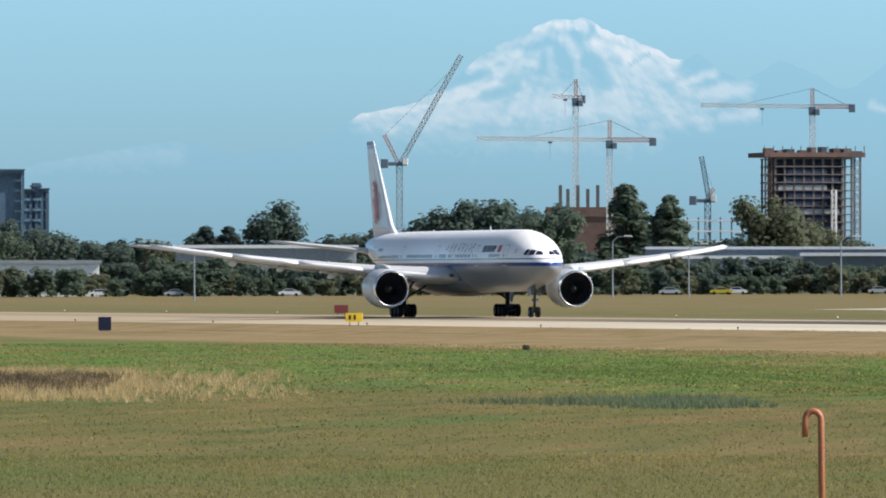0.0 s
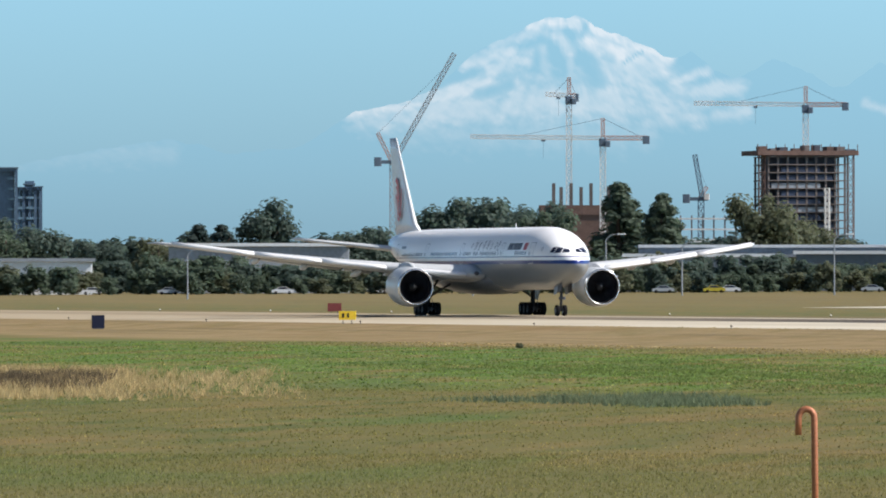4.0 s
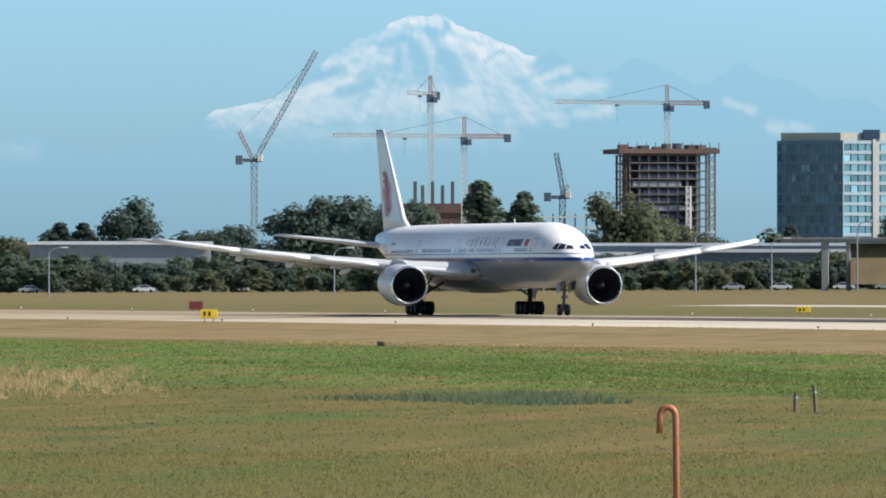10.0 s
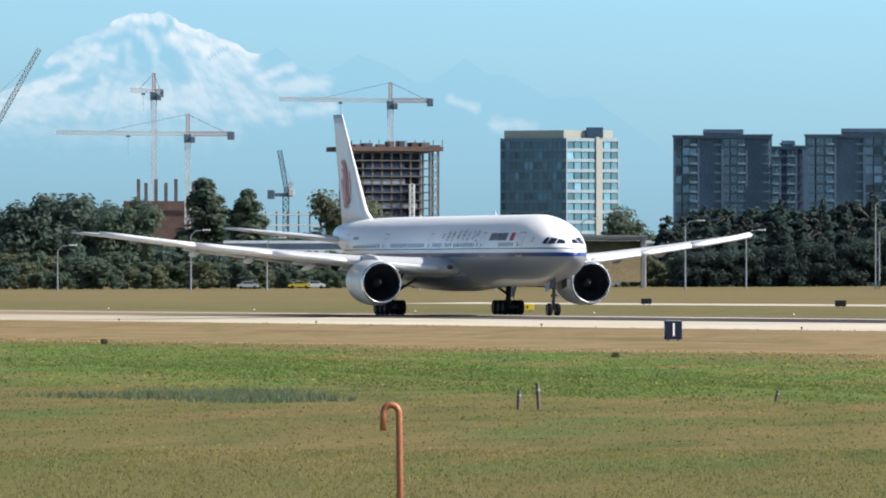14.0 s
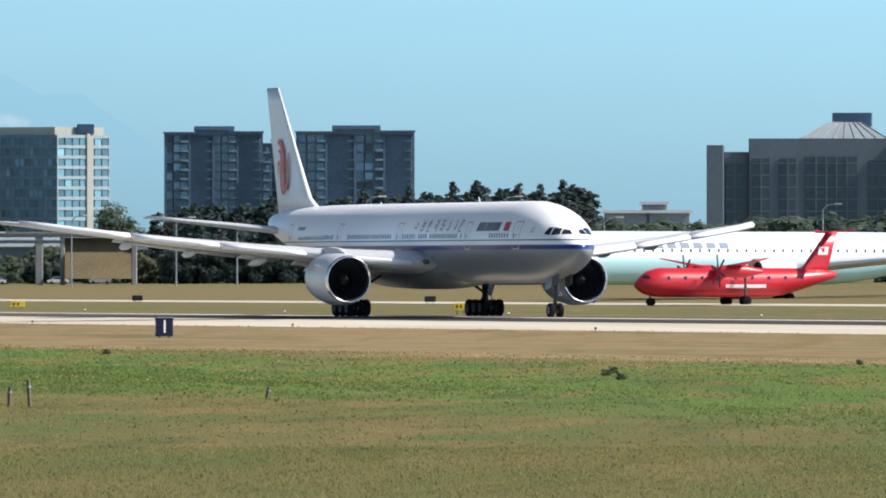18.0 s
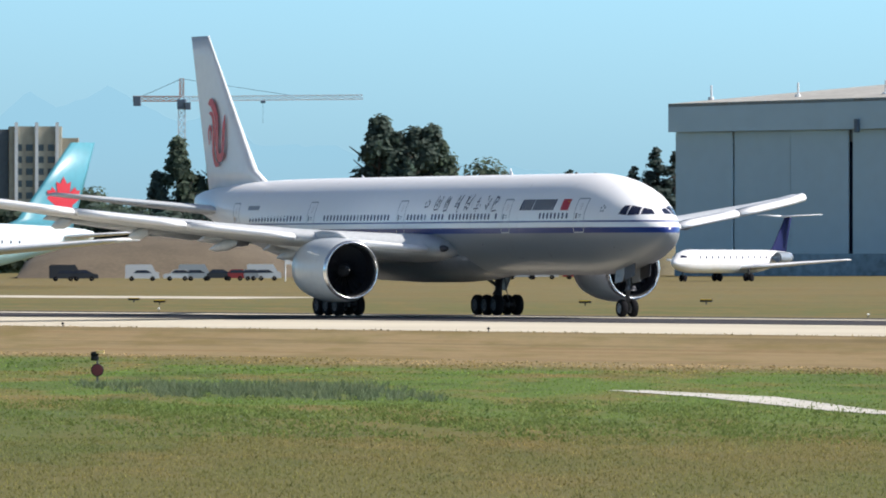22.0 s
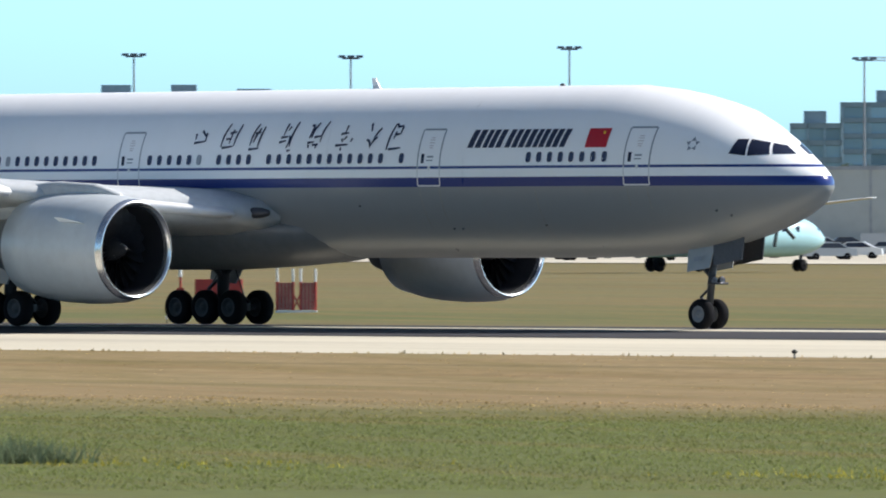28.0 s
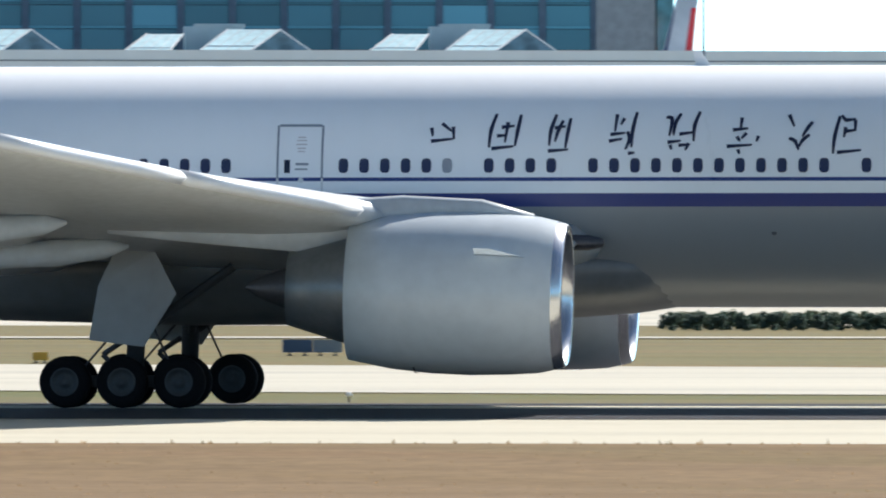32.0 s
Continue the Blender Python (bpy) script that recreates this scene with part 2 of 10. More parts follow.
def ground_material(name="dry_grass_land", blades=False):
    m = mat(name, rough=0.95)
    n, l = m.node_tree.nodes, m.node_tree.links
    b = n["Principled BSDF"]
    b.inputs["Specular IOR Level"].default_value = 0.1
    geo, sep = n.new("ShaderNodeNewGeometry"), n.new("ShaderNodeSeparateXYZ")
    l.new(geo.outputs["Position"], sep.inputs[0])
    wander = n.new("ShaderNodeTexNoise")
    wander.inputs["Scale"].default_value, wander.inputs["Detail"].default_value = 0.02, 6
    l.new(geo.outputs["Position"], wander.inputs["Vector"])
    shift = n.new("ShaderNodeMath")
    shift.operation, shift.inputs[1].default_value = "MULTIPLY_ADD", 44
    l.new(wander.outputs["Fac"], shift.inputs[0])
    l.new(sep.outputs["Y"], shift.inputs[2])
    band = n.new("ShaderNodeMapRange")
    band.inputs["From Min"].default_value, band.inputs["From Max"].default_value = 22.0, 672.0
    l.new(shift.outputs[0], band.inputs["Value"])
    at = lambda y: y / 650
    olive, green, tan, far = (0.126, 0.117, 0.040), (0.098, 0.150, 0.036), (0.250, 0.188, 0.098), (0.150, 0.132, 0.058)
    base = ramp(m, band.outputs[0], [(0.0, olive), (at(105), olive), (at(122), green), (at(178), green), (at(190), (0.145, 0.125, 0.05)), (at(197), tan),
                                     (at(243), tan), (at(300), (0.182, 0.142, 0.074)), (at(345), (0.112, 0.122, 0.046)), (at(400), (0.158, 0.140, 0.064)), (at(470), (0.172, 0.146, 0.070)), (at(620), far)])
    patch = n.new("ShaderNodeTexNoise")
    patch.inputs["Scale"].default_value, patch.inputs["Detail"].default_value = 0.30, 5
    fine = n.new("ShaderNodeTexNoise")
    fine.inputs["Scale"].default_value, fine.inputs["Detail"].default_value = 1.7, 6
    drawn = n.new("ShaderNodeMapping")
    drawn.vector_type = "TEXTURE"
    drawn.inputs["Scale"].default_value = (6.0, 1.0, 1.0)
    drawn.inputs["Rotation"].default_value = (0, 0, -0.40)
    l.new(geo.outputs["Position"], drawn.inputs["Vector"])
    moss = n.new("ShaderNodeTexNoise")
    moss.inputs["Scale"].default_value, moss.inputs["Detail"].default_value = 0.42, 5
    for t in (patch, moss):
        l.new(drawn.outputs[0], t.inputs["Vector"])
    l.new(geo.outputs["Position"], fine.inputs["Vector"])
    dry = n.new("ShaderNodeMix")
    dry.data_type, dry.blend_type = "RGBA", "MIX"
    pr = n.new("ShaderNodeMapRange")
    pr.inputs["From Min"].default_value, pr.inputs["From Max"].default_value, pr.inputs["To Max"].default_value = 0.48, 0.66, 0.85
    l.new(patch.outputs["Fac"], pr.inputs["Value"])
    l.new(pr.outputs[0], dry.inputs["Factor"])
    l.new(base, dry.inputs[6])
    dry.inputs[7].default_value = (0.182, 0.138, 0.056, 1)
    wet = n.new("ShaderNodeMix")
    wet.data_type = "RGBA"
    wr = n.new("ShaderNodeMapRange")
    wr.inputs["From Min"].default_value, wr.inputs["From Max"].default_value, wr.inputs["To Max"].default_value = 0.52, 0.68, 0.7
    l.new(moss.outputs["Fac"], wr.inputs["Value"])
    near = n.new("ShaderNodeMapRange")
    near.inputs["From Min"].default_value, near.inputs["From Max"].default_value = 200.0, 212.0
    near.inputs["To Min"].default_value, near.inputs["To Max"].default_value = 1.0, 0.15
    l.new(shift.outputs[0], near.inputs["Value"])
    both_ = n.new("ShaderNodeMath")
    both_.operation = "MULTIPLY"
    l.new(wr.outputs[0], both_.inputs[0])
    l.new(near.outputs[0], both_.inputs[1])
    l.new(both_.outputs[0], wet.inputs["Factor"])
    l.new(dry.outputs[2], wet.inputs[6])
    wet.inputs[7].default_value = (0.064, 0.090, 0.028, 1)
    dry = wet
    drift = n.new("ShaderNodeTexNoise")
    drift.inputs["Scale"].default_value, drift.inputs["Detail"].default_value = 0.12, 5
    l.new(drawn.outputs[0], drift.inputs["Vector"])
    # wheel ruts and mown streaks along the runway
    along, rut = n.new("ShaderNodeMapping"), n.new("ShaderNodeTexNoise")
    along.inputs["Scale"].default_value = (0.012, 0.32, 1.0)
    l.new(geo.outputs["Position"], along.inputs["Vector"])
    l.new(along.outputs[0], rut.inputs["Vector"])
    rut.inputs["Scale"].default_value, rut.inputs["Detail"].default_value = 1.0, 6
    verge = n.new("ShaderNodeMapRange")
    verge.inputs["From Min"].default_value, verge.inputs["From Max"].default_value = 196.0, 206.0
    l.new(sep.outputs["Y"], verge.inputs["Value"])
    for lo, hi, tone in ((0.54, 0.66, (0.130, 0.100, 0.050)), (0.46, 0.34, (0.205, 0.135, 0.066))):
        sr, sm, sg = n.new("ShaderNodeMapRange"), n.new("ShaderNodeMix"), n.new("ShaderNodeMath")
        sr.inputs["From Min"].default_value, sr.inputs["From Max"].default_value, sr.inputs["To Max"].default_value = lo, hi, 0.7
        l.new(rut.outputs["Fac"], sr.inputs["Value"])
        sg.operation = "MULTIPLY"
        l.new(sr.outputs[0], sg.inputs[0])
        l.new(verge.outputs[0], sg.inputs[1])
        sm.data_type = "RGBA"
        l.new(sg.outputs[0], sm.inputs["Factor"])
        l.new(dry.outputs[2], sm.inputs[6])
        sm.inputs[7].default_value = (*tone, 1)
        dry = sm
    # worn brown earth beside the busiest stretch
    worn, wm, wg = n.new("ShaderNodeMapRange"), n.new("ShaderNodeMix"), n.new("ShaderNodeMath")
    worn.inputs["From Min"].default_value, worn.inputs["From Max"].default_value, worn.inputs["To Max"].default_value = -240.0, -40.0, 0.7
    l.new(sep.outputs["X"], worn.inputs["Value"])
    wg.operation = "MULTIPLY"
    near_side, kept = n.new("ShaderNodeMapRange"), n.new("ShaderNodeMath")
    near_side.inputs["From Min"].default_value, near_side.inputs["From Max"].default_value = 262.0, 250.0
    l.new(sep.outputs["Y"], near_side.inputs["Value"])
    kept.operation = "MULTIPLY"
    l.new(worn.outputs[0], kept.inputs[0])
    l.new(near_side.outputs[0], kept.inputs[1])
    l.new(kept.outputs[0], wg.inputs[0])
    l.new(verge.outputs[0], wg.inputs[1])
    wm.data_type = "RGBA"
    l.new(wg.outputs[0], wm.inputs["Factor"])
    l.new(dry.outputs[2], wm.inputs[6])
    wm.inputs[7].default_value = (0.180, 0.112, 0.062, 1)
    dry = wm
    for lo, hi, top, tone in ((0.57, 0.68, 0.6, (0.178, 0.126, 0.054)), (0.46, 0.36, 0.75, (0.084, 0.122, 0.036))):
        dr, dm = n.new("ShaderNodeMapRange"), n.new("ShaderNodeMix")
        dr.inputs["From Min"].default_value, dr.inputs["From Max"].default_value, dr.inputs["To Max"].default_value = lo, hi, top
        l.new(drift.outputs["Fac"], dr.inputs["Value"])
        gate = n.new("ShaderNodeMath")
        gate.operation = "MULTIPLY"
        l.new(dr.outputs[0], gate.inputs[0])
        l.new(near.outputs[0], gate.inputs[1])
        dm.data_type = "RGBA"
        l.new(gate.outputs[0], dm.inputs["Factor"])
        l.new(dry.outputs[2], dm.inputs[6])
        dm.inputs[7].default_value = (*tone, 1)
        dry = dm
    # the grass thins out towards the busy end of the runway
    lean, lm, lg, inner = n.new("ShaderNodeMapRange"), n.new("ShaderNodeMix"), n.new("ShaderNodeMath"), n.new("ShaderNodeMapRange")
    lean.inputs["From Min"].default_value, lean.inputs["From Max"].default_value, lean.inputs["To Max"].default_value = -300.0, -180.0, 0.66
    l.new(sep.outputs["X"], lean.inputs["Value"])
    inner.inputs["From Min"].default_value, inner.inputs["From Max"].default_value = 204.0, 190.0
    l.new(sep.outputs["Y"], inner.inputs["Value"])
    lg.operation = "MULTIPLY"
    l.new(lean.outputs[0], lg.inputs[0])
    l.new(inner.outputs[0], lg.inputs[1])
    lm.data_type = "RGBA"
    l.new(lg.outputs[0], lm.inputs["Factor"])
    l.new(dry.outputs[2], lm.inputs[6])
    lm.inputs[7].default_value = (0.122, 0.118, 0.046, 1)
    dry = lm
    grain = n.new("ShaderNodeMix")
    grain.data_type, grain.blend_type = "RGBA", "MULTIPLY"
    grain.inputs["Factor"].default_value = 1.0
    shade = ramp(m, fine.outputs["Fac"], [(0.25, (0.82, 0.82, 0.8)), (0.5, (1, 1, 1)), (0.75, (1.16, 1.14, 1.1))])
    l.new(dry.outputs[2], grain.inputs[6])
    l.new(shade, grain.inputs[7])
    l.new(grain.outputs[2], b.inputs["Base Color"])
    if blades:
        tone = n.new("ShaderNodeMix")
        tone.data_type, tone.blend_type = "RGBA", "MULTIPLY"
        tone.inputs["Factor"].default_value = 1.0
        l.new(dry.outputs[2], tone.inputs[6])
        l.new(ramp(m, geo.outputs["Random Per Island"], [(0.0, (0.95, 1.0, 0.95)), (0.4, (1.7, 1.72, 1.65)), (0.8, (2.2, 2.15, 2.05)), (1.0, (3.3, 3.15, 2.9))]), tone.inputs[7])
        l.new(tone.outputs[2], b.inputs["Base Color"])
        leaf, both = n.new("ShaderNodeBsdfTranslucent"), n.new("ShaderNodeMixShader")
        l.new(tone.outputs[2], leaf.inputs["Color"])
        both.inputs["Fac"].default_value = 0.5
        l.new(b.outputs[0], both.inputs[1])
        l.new(leaf.outputs[0], both.inputs[2])
        l.new(both.outputs[0], n["Material Output"].inputs["Surface"])
        return m
    bump = n.new("ShaderNodeBump")
    bump.inputs["Strength"].default_value, bump.inputs["Distance"].default_value = 0.3, 0.05
    l.new(fine.outputs["Fac"], bump.inputs["Height"])
    l.new(bump.outputs[0], b.inputs["Normal"])
    return m


ground_mat = ground_material()
xs = np.concatenate([np.linspace(-6000, -1500, 10), np.linspace(-1300, 400, 90), np.linspace(600, 6000, 8)])
ys = np.array(sorted(set([p[0] for p in PROFILE] + list(range(40, 240, 10)) + [330, 372, 440, 520, 1500, 3000])))
gv = [(x, y, land(y) - (0.06 if 243.5 < y < 316.5 else 0.0)) for x in xs for y in ys]
gf = [(i * len(ys) + j, (i + 1) * len(ys) + j, (i + 1) * len(ys) + j + 1, i * len(ys) + j + 1) for i in range(len(xs) - 1) for j in range(len(ys) - 1)]
tagged(part("ground", mesh("ground", gv, gf, True), ground_mat), "dry tan and green airfield grassland", "ground", kind="structure")


def pavement_material(name, light, dark, scale=0.05, far_tan=False):
    m = mat(name, light, 1.0)
    n, l = m.node_tree.nodes, m.node_tree.links
    n["Principled BSDF"].inputs["Specular IOR Level"].default_value = 0.06
    geo = n.new("ShaderNodeNewGeometry")
    stretch = n.new("ShaderNodeMapping")
    stretch.inputs["Scale"].default_value = (0.12, 1.0, 1.0)
    l.new(geo.outputs["Position"], stretch.inputs["Vector"])
    t, g = n.new("ShaderNodeTexNoise"), n.new("ShaderNodeTexNoise")
    t.inputs["Scale"].default_value, t.inputs["Detail"].default_value = scale * 3, 6
    g.inputs["Scale"].default_value = 2.0
    l.new(stretch.outputs[0], t.inputs["Vector"])
    l.new(geo.outputs["Position"], g.inputs["Vector"])
    a = n.new("ShaderNodeMath")
    a.operation, a.inputs[1].default_value = "MULTIPLY_ADD", 0.25
    l.new(g.outputs["Fac"], a.inputs[0])
    l.new(t.outputs["Fac"], a.inputs[2])
    c = ramp(m, a.outputs[0], [(0.42, dark), (0.62, light), (0.85, tuple(min(1, q * 1.12) for q in light))])
    if far_tan:
        # the pavement turns tan towards its far end
        sep, far, veil = n.new("ShaderNodeSeparateXYZ"), n.new("ShaderNodeMapRange"), n.new("ShaderNodeMix")
        l.new(geo.outputs["Position"], sep.inputs[0])
        far.interpolation_type = "SMOOTHSTEP"
        far.inputs["From Min"].default_value, far.inputs["From Max"].default_value = -1150.0, -800.0
        far.inputs["To Min"].default_value, far.inputs["To Max"].default_value = 0.85, 0.0
        l.new(sep.outputs["X"], far.inputs["Value"])
        veil.data_type = "RGBA"
        veil.inputs[7].default_value = (0.33, 0.27, 0.18, 1)
        l.new(far.outputs[0], veil.inputs["Factor"])
        l.new(c, veil.inputs[6])
        c = veil.outputs[2]
    l.new(c, n["Principled BSDF"].inputs["Base Color"])
    return m


runway_mat = pavement_material("runway_concrete", (0.52, 0.48, 0.385), (0.43, 0.395, 0.32), far_tan=True)
asphalt_mat = pavement_material("worn_asphalt", (0.058, 0.056, 0.06), (0.034, 0.033, 0.036), far_tan=True)
apron_mat = pavement_material("apron_concrete", (0.50, 0.465, 0.385), (0.41, 0.385, 0.33))
rx = np.linspace(-3000, 1200, 60)
cross = [243, 250, 262, 270, 280, 290, 300, 310, 317]
rv = [(x, y, land(y)) for x in rx for y in cross]
rf = [(i * 9 + j, (i + 1) * 9 + j, (i + 1) * 9 + j + 1, i * 9 + j + 1) for i in range(len(rx) - 1) for j in range(8)]
tagged(part("runway", mesh("runway", rv, rf, True), runway_mat), "pale sunlit concrete runway with worn surface", "runway", kind="structure")
lane = [(x, y, land(y) + 0.012) for x in rx for y in (266.0, 273, 281, 290, 300, 310, 313)]
lf = [(i * 7 + j, (i + 1) * 7 + j, (i + 1) * 7 + j + 1, i * 7 + j + 1) for i in range(len(rx) - 1) for j in range(6)]
tagged(part("runway_lane", mesh("lane", lane, lf, True), asphalt_mat), "dark asphalt lane of the runway with tyre rubber", "runway", kind="structure")
# exit taxiways and aprons beyond the runway
tagged(part("taxiway_1", strip([((170, 318), (260, 318)), ((40, 330), (40, 370)), ((-28, 345), (-28, 395)), ((-60, 352), (-60, 400)), ((-106, 377), (-106, 414)), ((-136, 387), (-136, 418)), ((-165, 402), (-165, 468)), ((-212, 430), (-212, 490)), ((-260, 457), (-260, 500)), ((-330, 505), (-300, 560))], cuts=54), apron_mat), "pale diagonal exit taxiway", "taxiway", kind="structure")
tagged(part("taxiway_2", strip([((-480, 318), (-420, 318)), ((-528, 325), (-509, 354)), ((-680, 414), (-600, 408)), ((-839, 507), (-682, 455)), ((-1000, 570), (-900, 540))]), apron_mat), "curving pale exit taxiway", "taxiway", kind="structure")
tagged(part("taxiway_3", strip([((-1330, 392), (-1330, 404)), ((-1000, 392), (-1000, 404)), ((-925, 392), (-925, 404))]), apron_mat), "narrow parallel taxiway", "taxiway", kind="structure")
tagged(part("apron_1", strip([((-420, 545), (-700, 1500)), ((-260, 475), (-260, 1500)), ((-150, 458), (-150, 1500)), ((300, 460), (300, 1500))], 0.05), apron_mat), "bright concrete terminal apron", "apron", kind="structure")


# the part hidden behind the banks is added to bounce light onto walls
tagged(part("apron_2", strip([((-700, 640), (-1250, 1300)), ((-560, 600), (-950, 1300)), ((-421, 545), (-642, 1300))], 0.06), apron_mat), "pale apron and car park before the maintenance building", "apron", kind="structure")


# ---- the airliner on its take-off roll ----
# aft of the nose, top, bottom, half width
HULL = [(0.0, 5.36, 5.10, 0.13), (0.12, 5.58, 4.92, 0.42), (0.35, 5.78, 4.68, 0.70), (0.75, 6.05, 4.38, 1.03), (1.42, 6.48, 4.05, 1.42), (2.17, 6.98, 3.75, 1.78),
        (3.3, 7.62, 3.40, 2.20), (4.2, 8.02, 3.19, 2.48), (5.2, 8.30, 3.03, 2.70), (6.2, 8.52, 2.90, 2.86), (7.3, 8.70, 2.79, 2.98), (8.9, 8.86, 2.70, 3.07),
        (11, 8.88, 2.66, 3.10), (17, 8.88, 2.65, 3.10), (42, 8.88, 2.65, 3.10), (47, 8.88, 2.66, 3.10),
        (50, 8.88, 2.80, 3.09), (54, 8.87, 3.22, 3.05), (58, 8.84, 3.88, 2.90), (62, 8.76, 4.66, 2.55), (66, 8.60, 5.48, 1.98), (69, 8.42, 6.10, 1.42), (71.5, 8.20, 6.62, 0.80), (73.0, 7.95, 6.95, 0.30)]


def hull(xa, shape=None):
    shape = shape or HULL
    x = [h[0] for h in shape]
    return tuple(float(np.interp(xa, x, [h[k] for h in shape])) for k in (1, 2, 3))


def skin(xa, z, off=0.006, side=-1, shape=None):
    """A point on the fuselage's skin at a height; side -1 is starboard."""
    top, bot, hw = hull(xa, shape)
    zc, rz = (top + bot) / 2, (top - bot) / 2
    q = max(-0.999, min(0.999, (z - zc) / rz))
    c = math.sqrt(1 - q * q)
    nrm = Vector((0, side * c / hw, q / rz)).normalized()
    return Vector((-xa, side * hw * c, z)) + nrm * off


def patch(corners, off=0.006, nx=2, nz=6, shape=None, side=-1):
    """A thin sheet on the skin between four corners (aft, height): front low, back low, back high, front high."""
    v, f = [], []
    (a, b, c, d) = corners
    for i in range(nx + 1):
        for j in range(nz + 1):
            u, w = i / nx, j / nz
            lo = (a[0] + (b[0] - a[0]) * u, a[1] + (b[1] - a[1]) * u)
            hi = (d[0] + (c[0] - d[0]) * u, d[1] + (c[1] - d[1]) * u)
            v.append(skin(lo[0] + (hi[0] - lo[0]) * w, lo[1] + (hi[1] - lo[1]) * w, off, side, shape))
    for i in range(nx):
        for j in range(nz):
            o = i * (nz + 1) + j
            f.append((o, o + nz + 1, o + nz + 2, o + 1))
    return v, f


def fuselage_mesh(shape, n=48, fine=None):
    xs_ = []
    for a, b in zip(shape[:-1], shape[1:]):
        k = max(1, int((b[0] - a[0]) / 1.2)) if a[0] > 8 else 2
        xs_ += [a[0] + (b[0] - a[0]) * i / k for i in range(k)]
    xs_.append(shape[-1][0])
    rings = []
    for xa in xs_:
        top, bot, hw = hull(xa, shape)
        zc, rz = (top + bot) / 2, (top - bot) / 2
        rings.append([(-xa, hw * math.cos(2 * math.pi * i / n), zc + rz * math.sin(2 * math.pi * i / n)) for i in range(n)])
    return Shape().rings(rings).mesh("fuselage", True)


def livery_material():
    """White above, two blue cheat lines, grey below, faint grime."""
    m = mat("airliner_livery", rough=0.26)
    n, l = m.node_tree.nodes, m.node_tree.links
    b = n["Principled BSDF"]
    b.inputs["Specular IOR Level"].default_value = 0.34
    co, sep = n.new("ShaderNodeTexCoord"), n.new("ShaderNodeSeparateXYZ")
    l.new(co.outputs["Object"], sep.inputs[0])
    r = n.new("ShaderNodeMapRange")
    r.inputs["From Min"].default_value, r.inputs["From Max"].default_value = 2.0, 10.0
    l.new(sep.outputs["Z"], r.inputs["Value"])
    at = lambda z: (z - 2) / 8
    white, blue, grey = (0.93, 0.94, 0.95), (0.014, 0.036, 0.19), (0.258, 0.275, 0.285)
    c = ramp(m, r.outputs[0], [(0.0, grey), (at(5.19), blue), (at(5.56), white), (at(5.86), blue), (at(5.95), white)], "CONSTANT")
    streak = n.new("ShaderNodeMapping")
    streak.inputs["Scale"].default_value = (1.6, 1.0, 0.22)
    dirt = n.new("ShaderNodeTexNoise")
    dirt.inputs["Scale"].default_value, dirt.inputs["Detail"].default_value = 1.1, 6
    l.new(co.outputs["Object"], streak.inputs["Vector"])
    l.new(streak.outputs[0], dirt.inputs["Vector"])
    mul = n.new("ShaderNodeMix")
    mul.data_type, mul.blend_type = "RGBA", "MULTIPLY"
    mul.inputs["Factor"].default_value = 1.0
    l.new(c, mul.inputs[6])
    l.new(ramp(m, dirt.outputs["Fac"], [(0.3, (0.985, 0.985, 0.98)), (0.6, (1, 1, 1))]), mul.inputs[7])
    l.new(mul.outputs[2], b.inputs["Base Color"])
    rr = n.new("ShaderNodeMapRange")
    rr.inputs["To Min"].default_value, rr.inputs["To Max"].default_value = 0.26, 0.31
    l.new(dirt.outputs["Fac"], rr.inputs["Value"])
    l.new(rr.outputs[0], b.inputs["Roughness"])
    return m


livery = livery_material()
nacelle_paint = mat("nacelle_paint", (0.60, 0.645, 0.67), 0.3, 0.0, 0.08, 2.0)
# fairing grey is darkened for the shade at the wing root
belly_shaded = mat("belly_shaded", (0.17, 0.18, 0.19), 0.35, 0.0, 0.15, 2.0)
airliner = thing("airliner", "white twin-engine airliner with blue stripes on its take-off roll", "airliner")
fuselage = part("fuselage", fuselage_mesh(HULL), livery, airliner, "white fuselage with blue cheat lines and grey belly")

# belly fairing round the wing root
fair = []
for xa, z0, hw in [(22.5, 2.8, 1.2), (24.5, 2.5, 2.4), (27, 2.32, 3.05), (30, 2.2, 3.4), (36, 2.18, 3.5), (41, 2.3, 3.3), (45, 2.55, 2.5), (47.5, 2.75, 1.4)]:
    fair.append([(-xa, hw * math.cos(t), 3.75 + (3.75 - z0) * math.sin(t) * (1 if math.sin(t) < 0 else 0.35)) for t in [2 * math.pi * i / 24 for i in range(24)]])
part("belly_fairing", Shape().rings(fair).mesh("fairing", True), belly_shaded, airliner)


def airfoil(chord, thick, n=9):
    """Points round a wing section: (aft, up)."""
    out = []
    for k in range(n):
        u = (1 - math.cos(math.pi * k / (n - 1))) / 2
        t = 5 * thick * (0.2969 * math.sqrt(u) - 0.126 * u - 0.3516 * u * u + 0.2843 * u ** 3 - 0.1015 * u ** 4)
        out.append((u * chord, t * chord * 1.1 + 0.012 * chord * math.sin(math.pi * u)))
    low = []
    for k in range(n - 2, 0, -1):
        u = (1 - math.cos(math.pi * k / (n - 1))) / 2
        t = 5 * thick * (0.2969 * math.sqrt(u) - 0.126 * u - 0.3516 * u * u + 0.2843 * u ** 3 - 0.1015 * u ** 4)
        low.append((u * chord, -t * chord * 0.9 + 0.012 * chord * math.sin(math.pi * u)))
    return out + low


def wing_z(y):
    q = max(0.0, abs(y) - 3.1)
    return 4.05 + 0.085 * q + 0.0011 * q * q


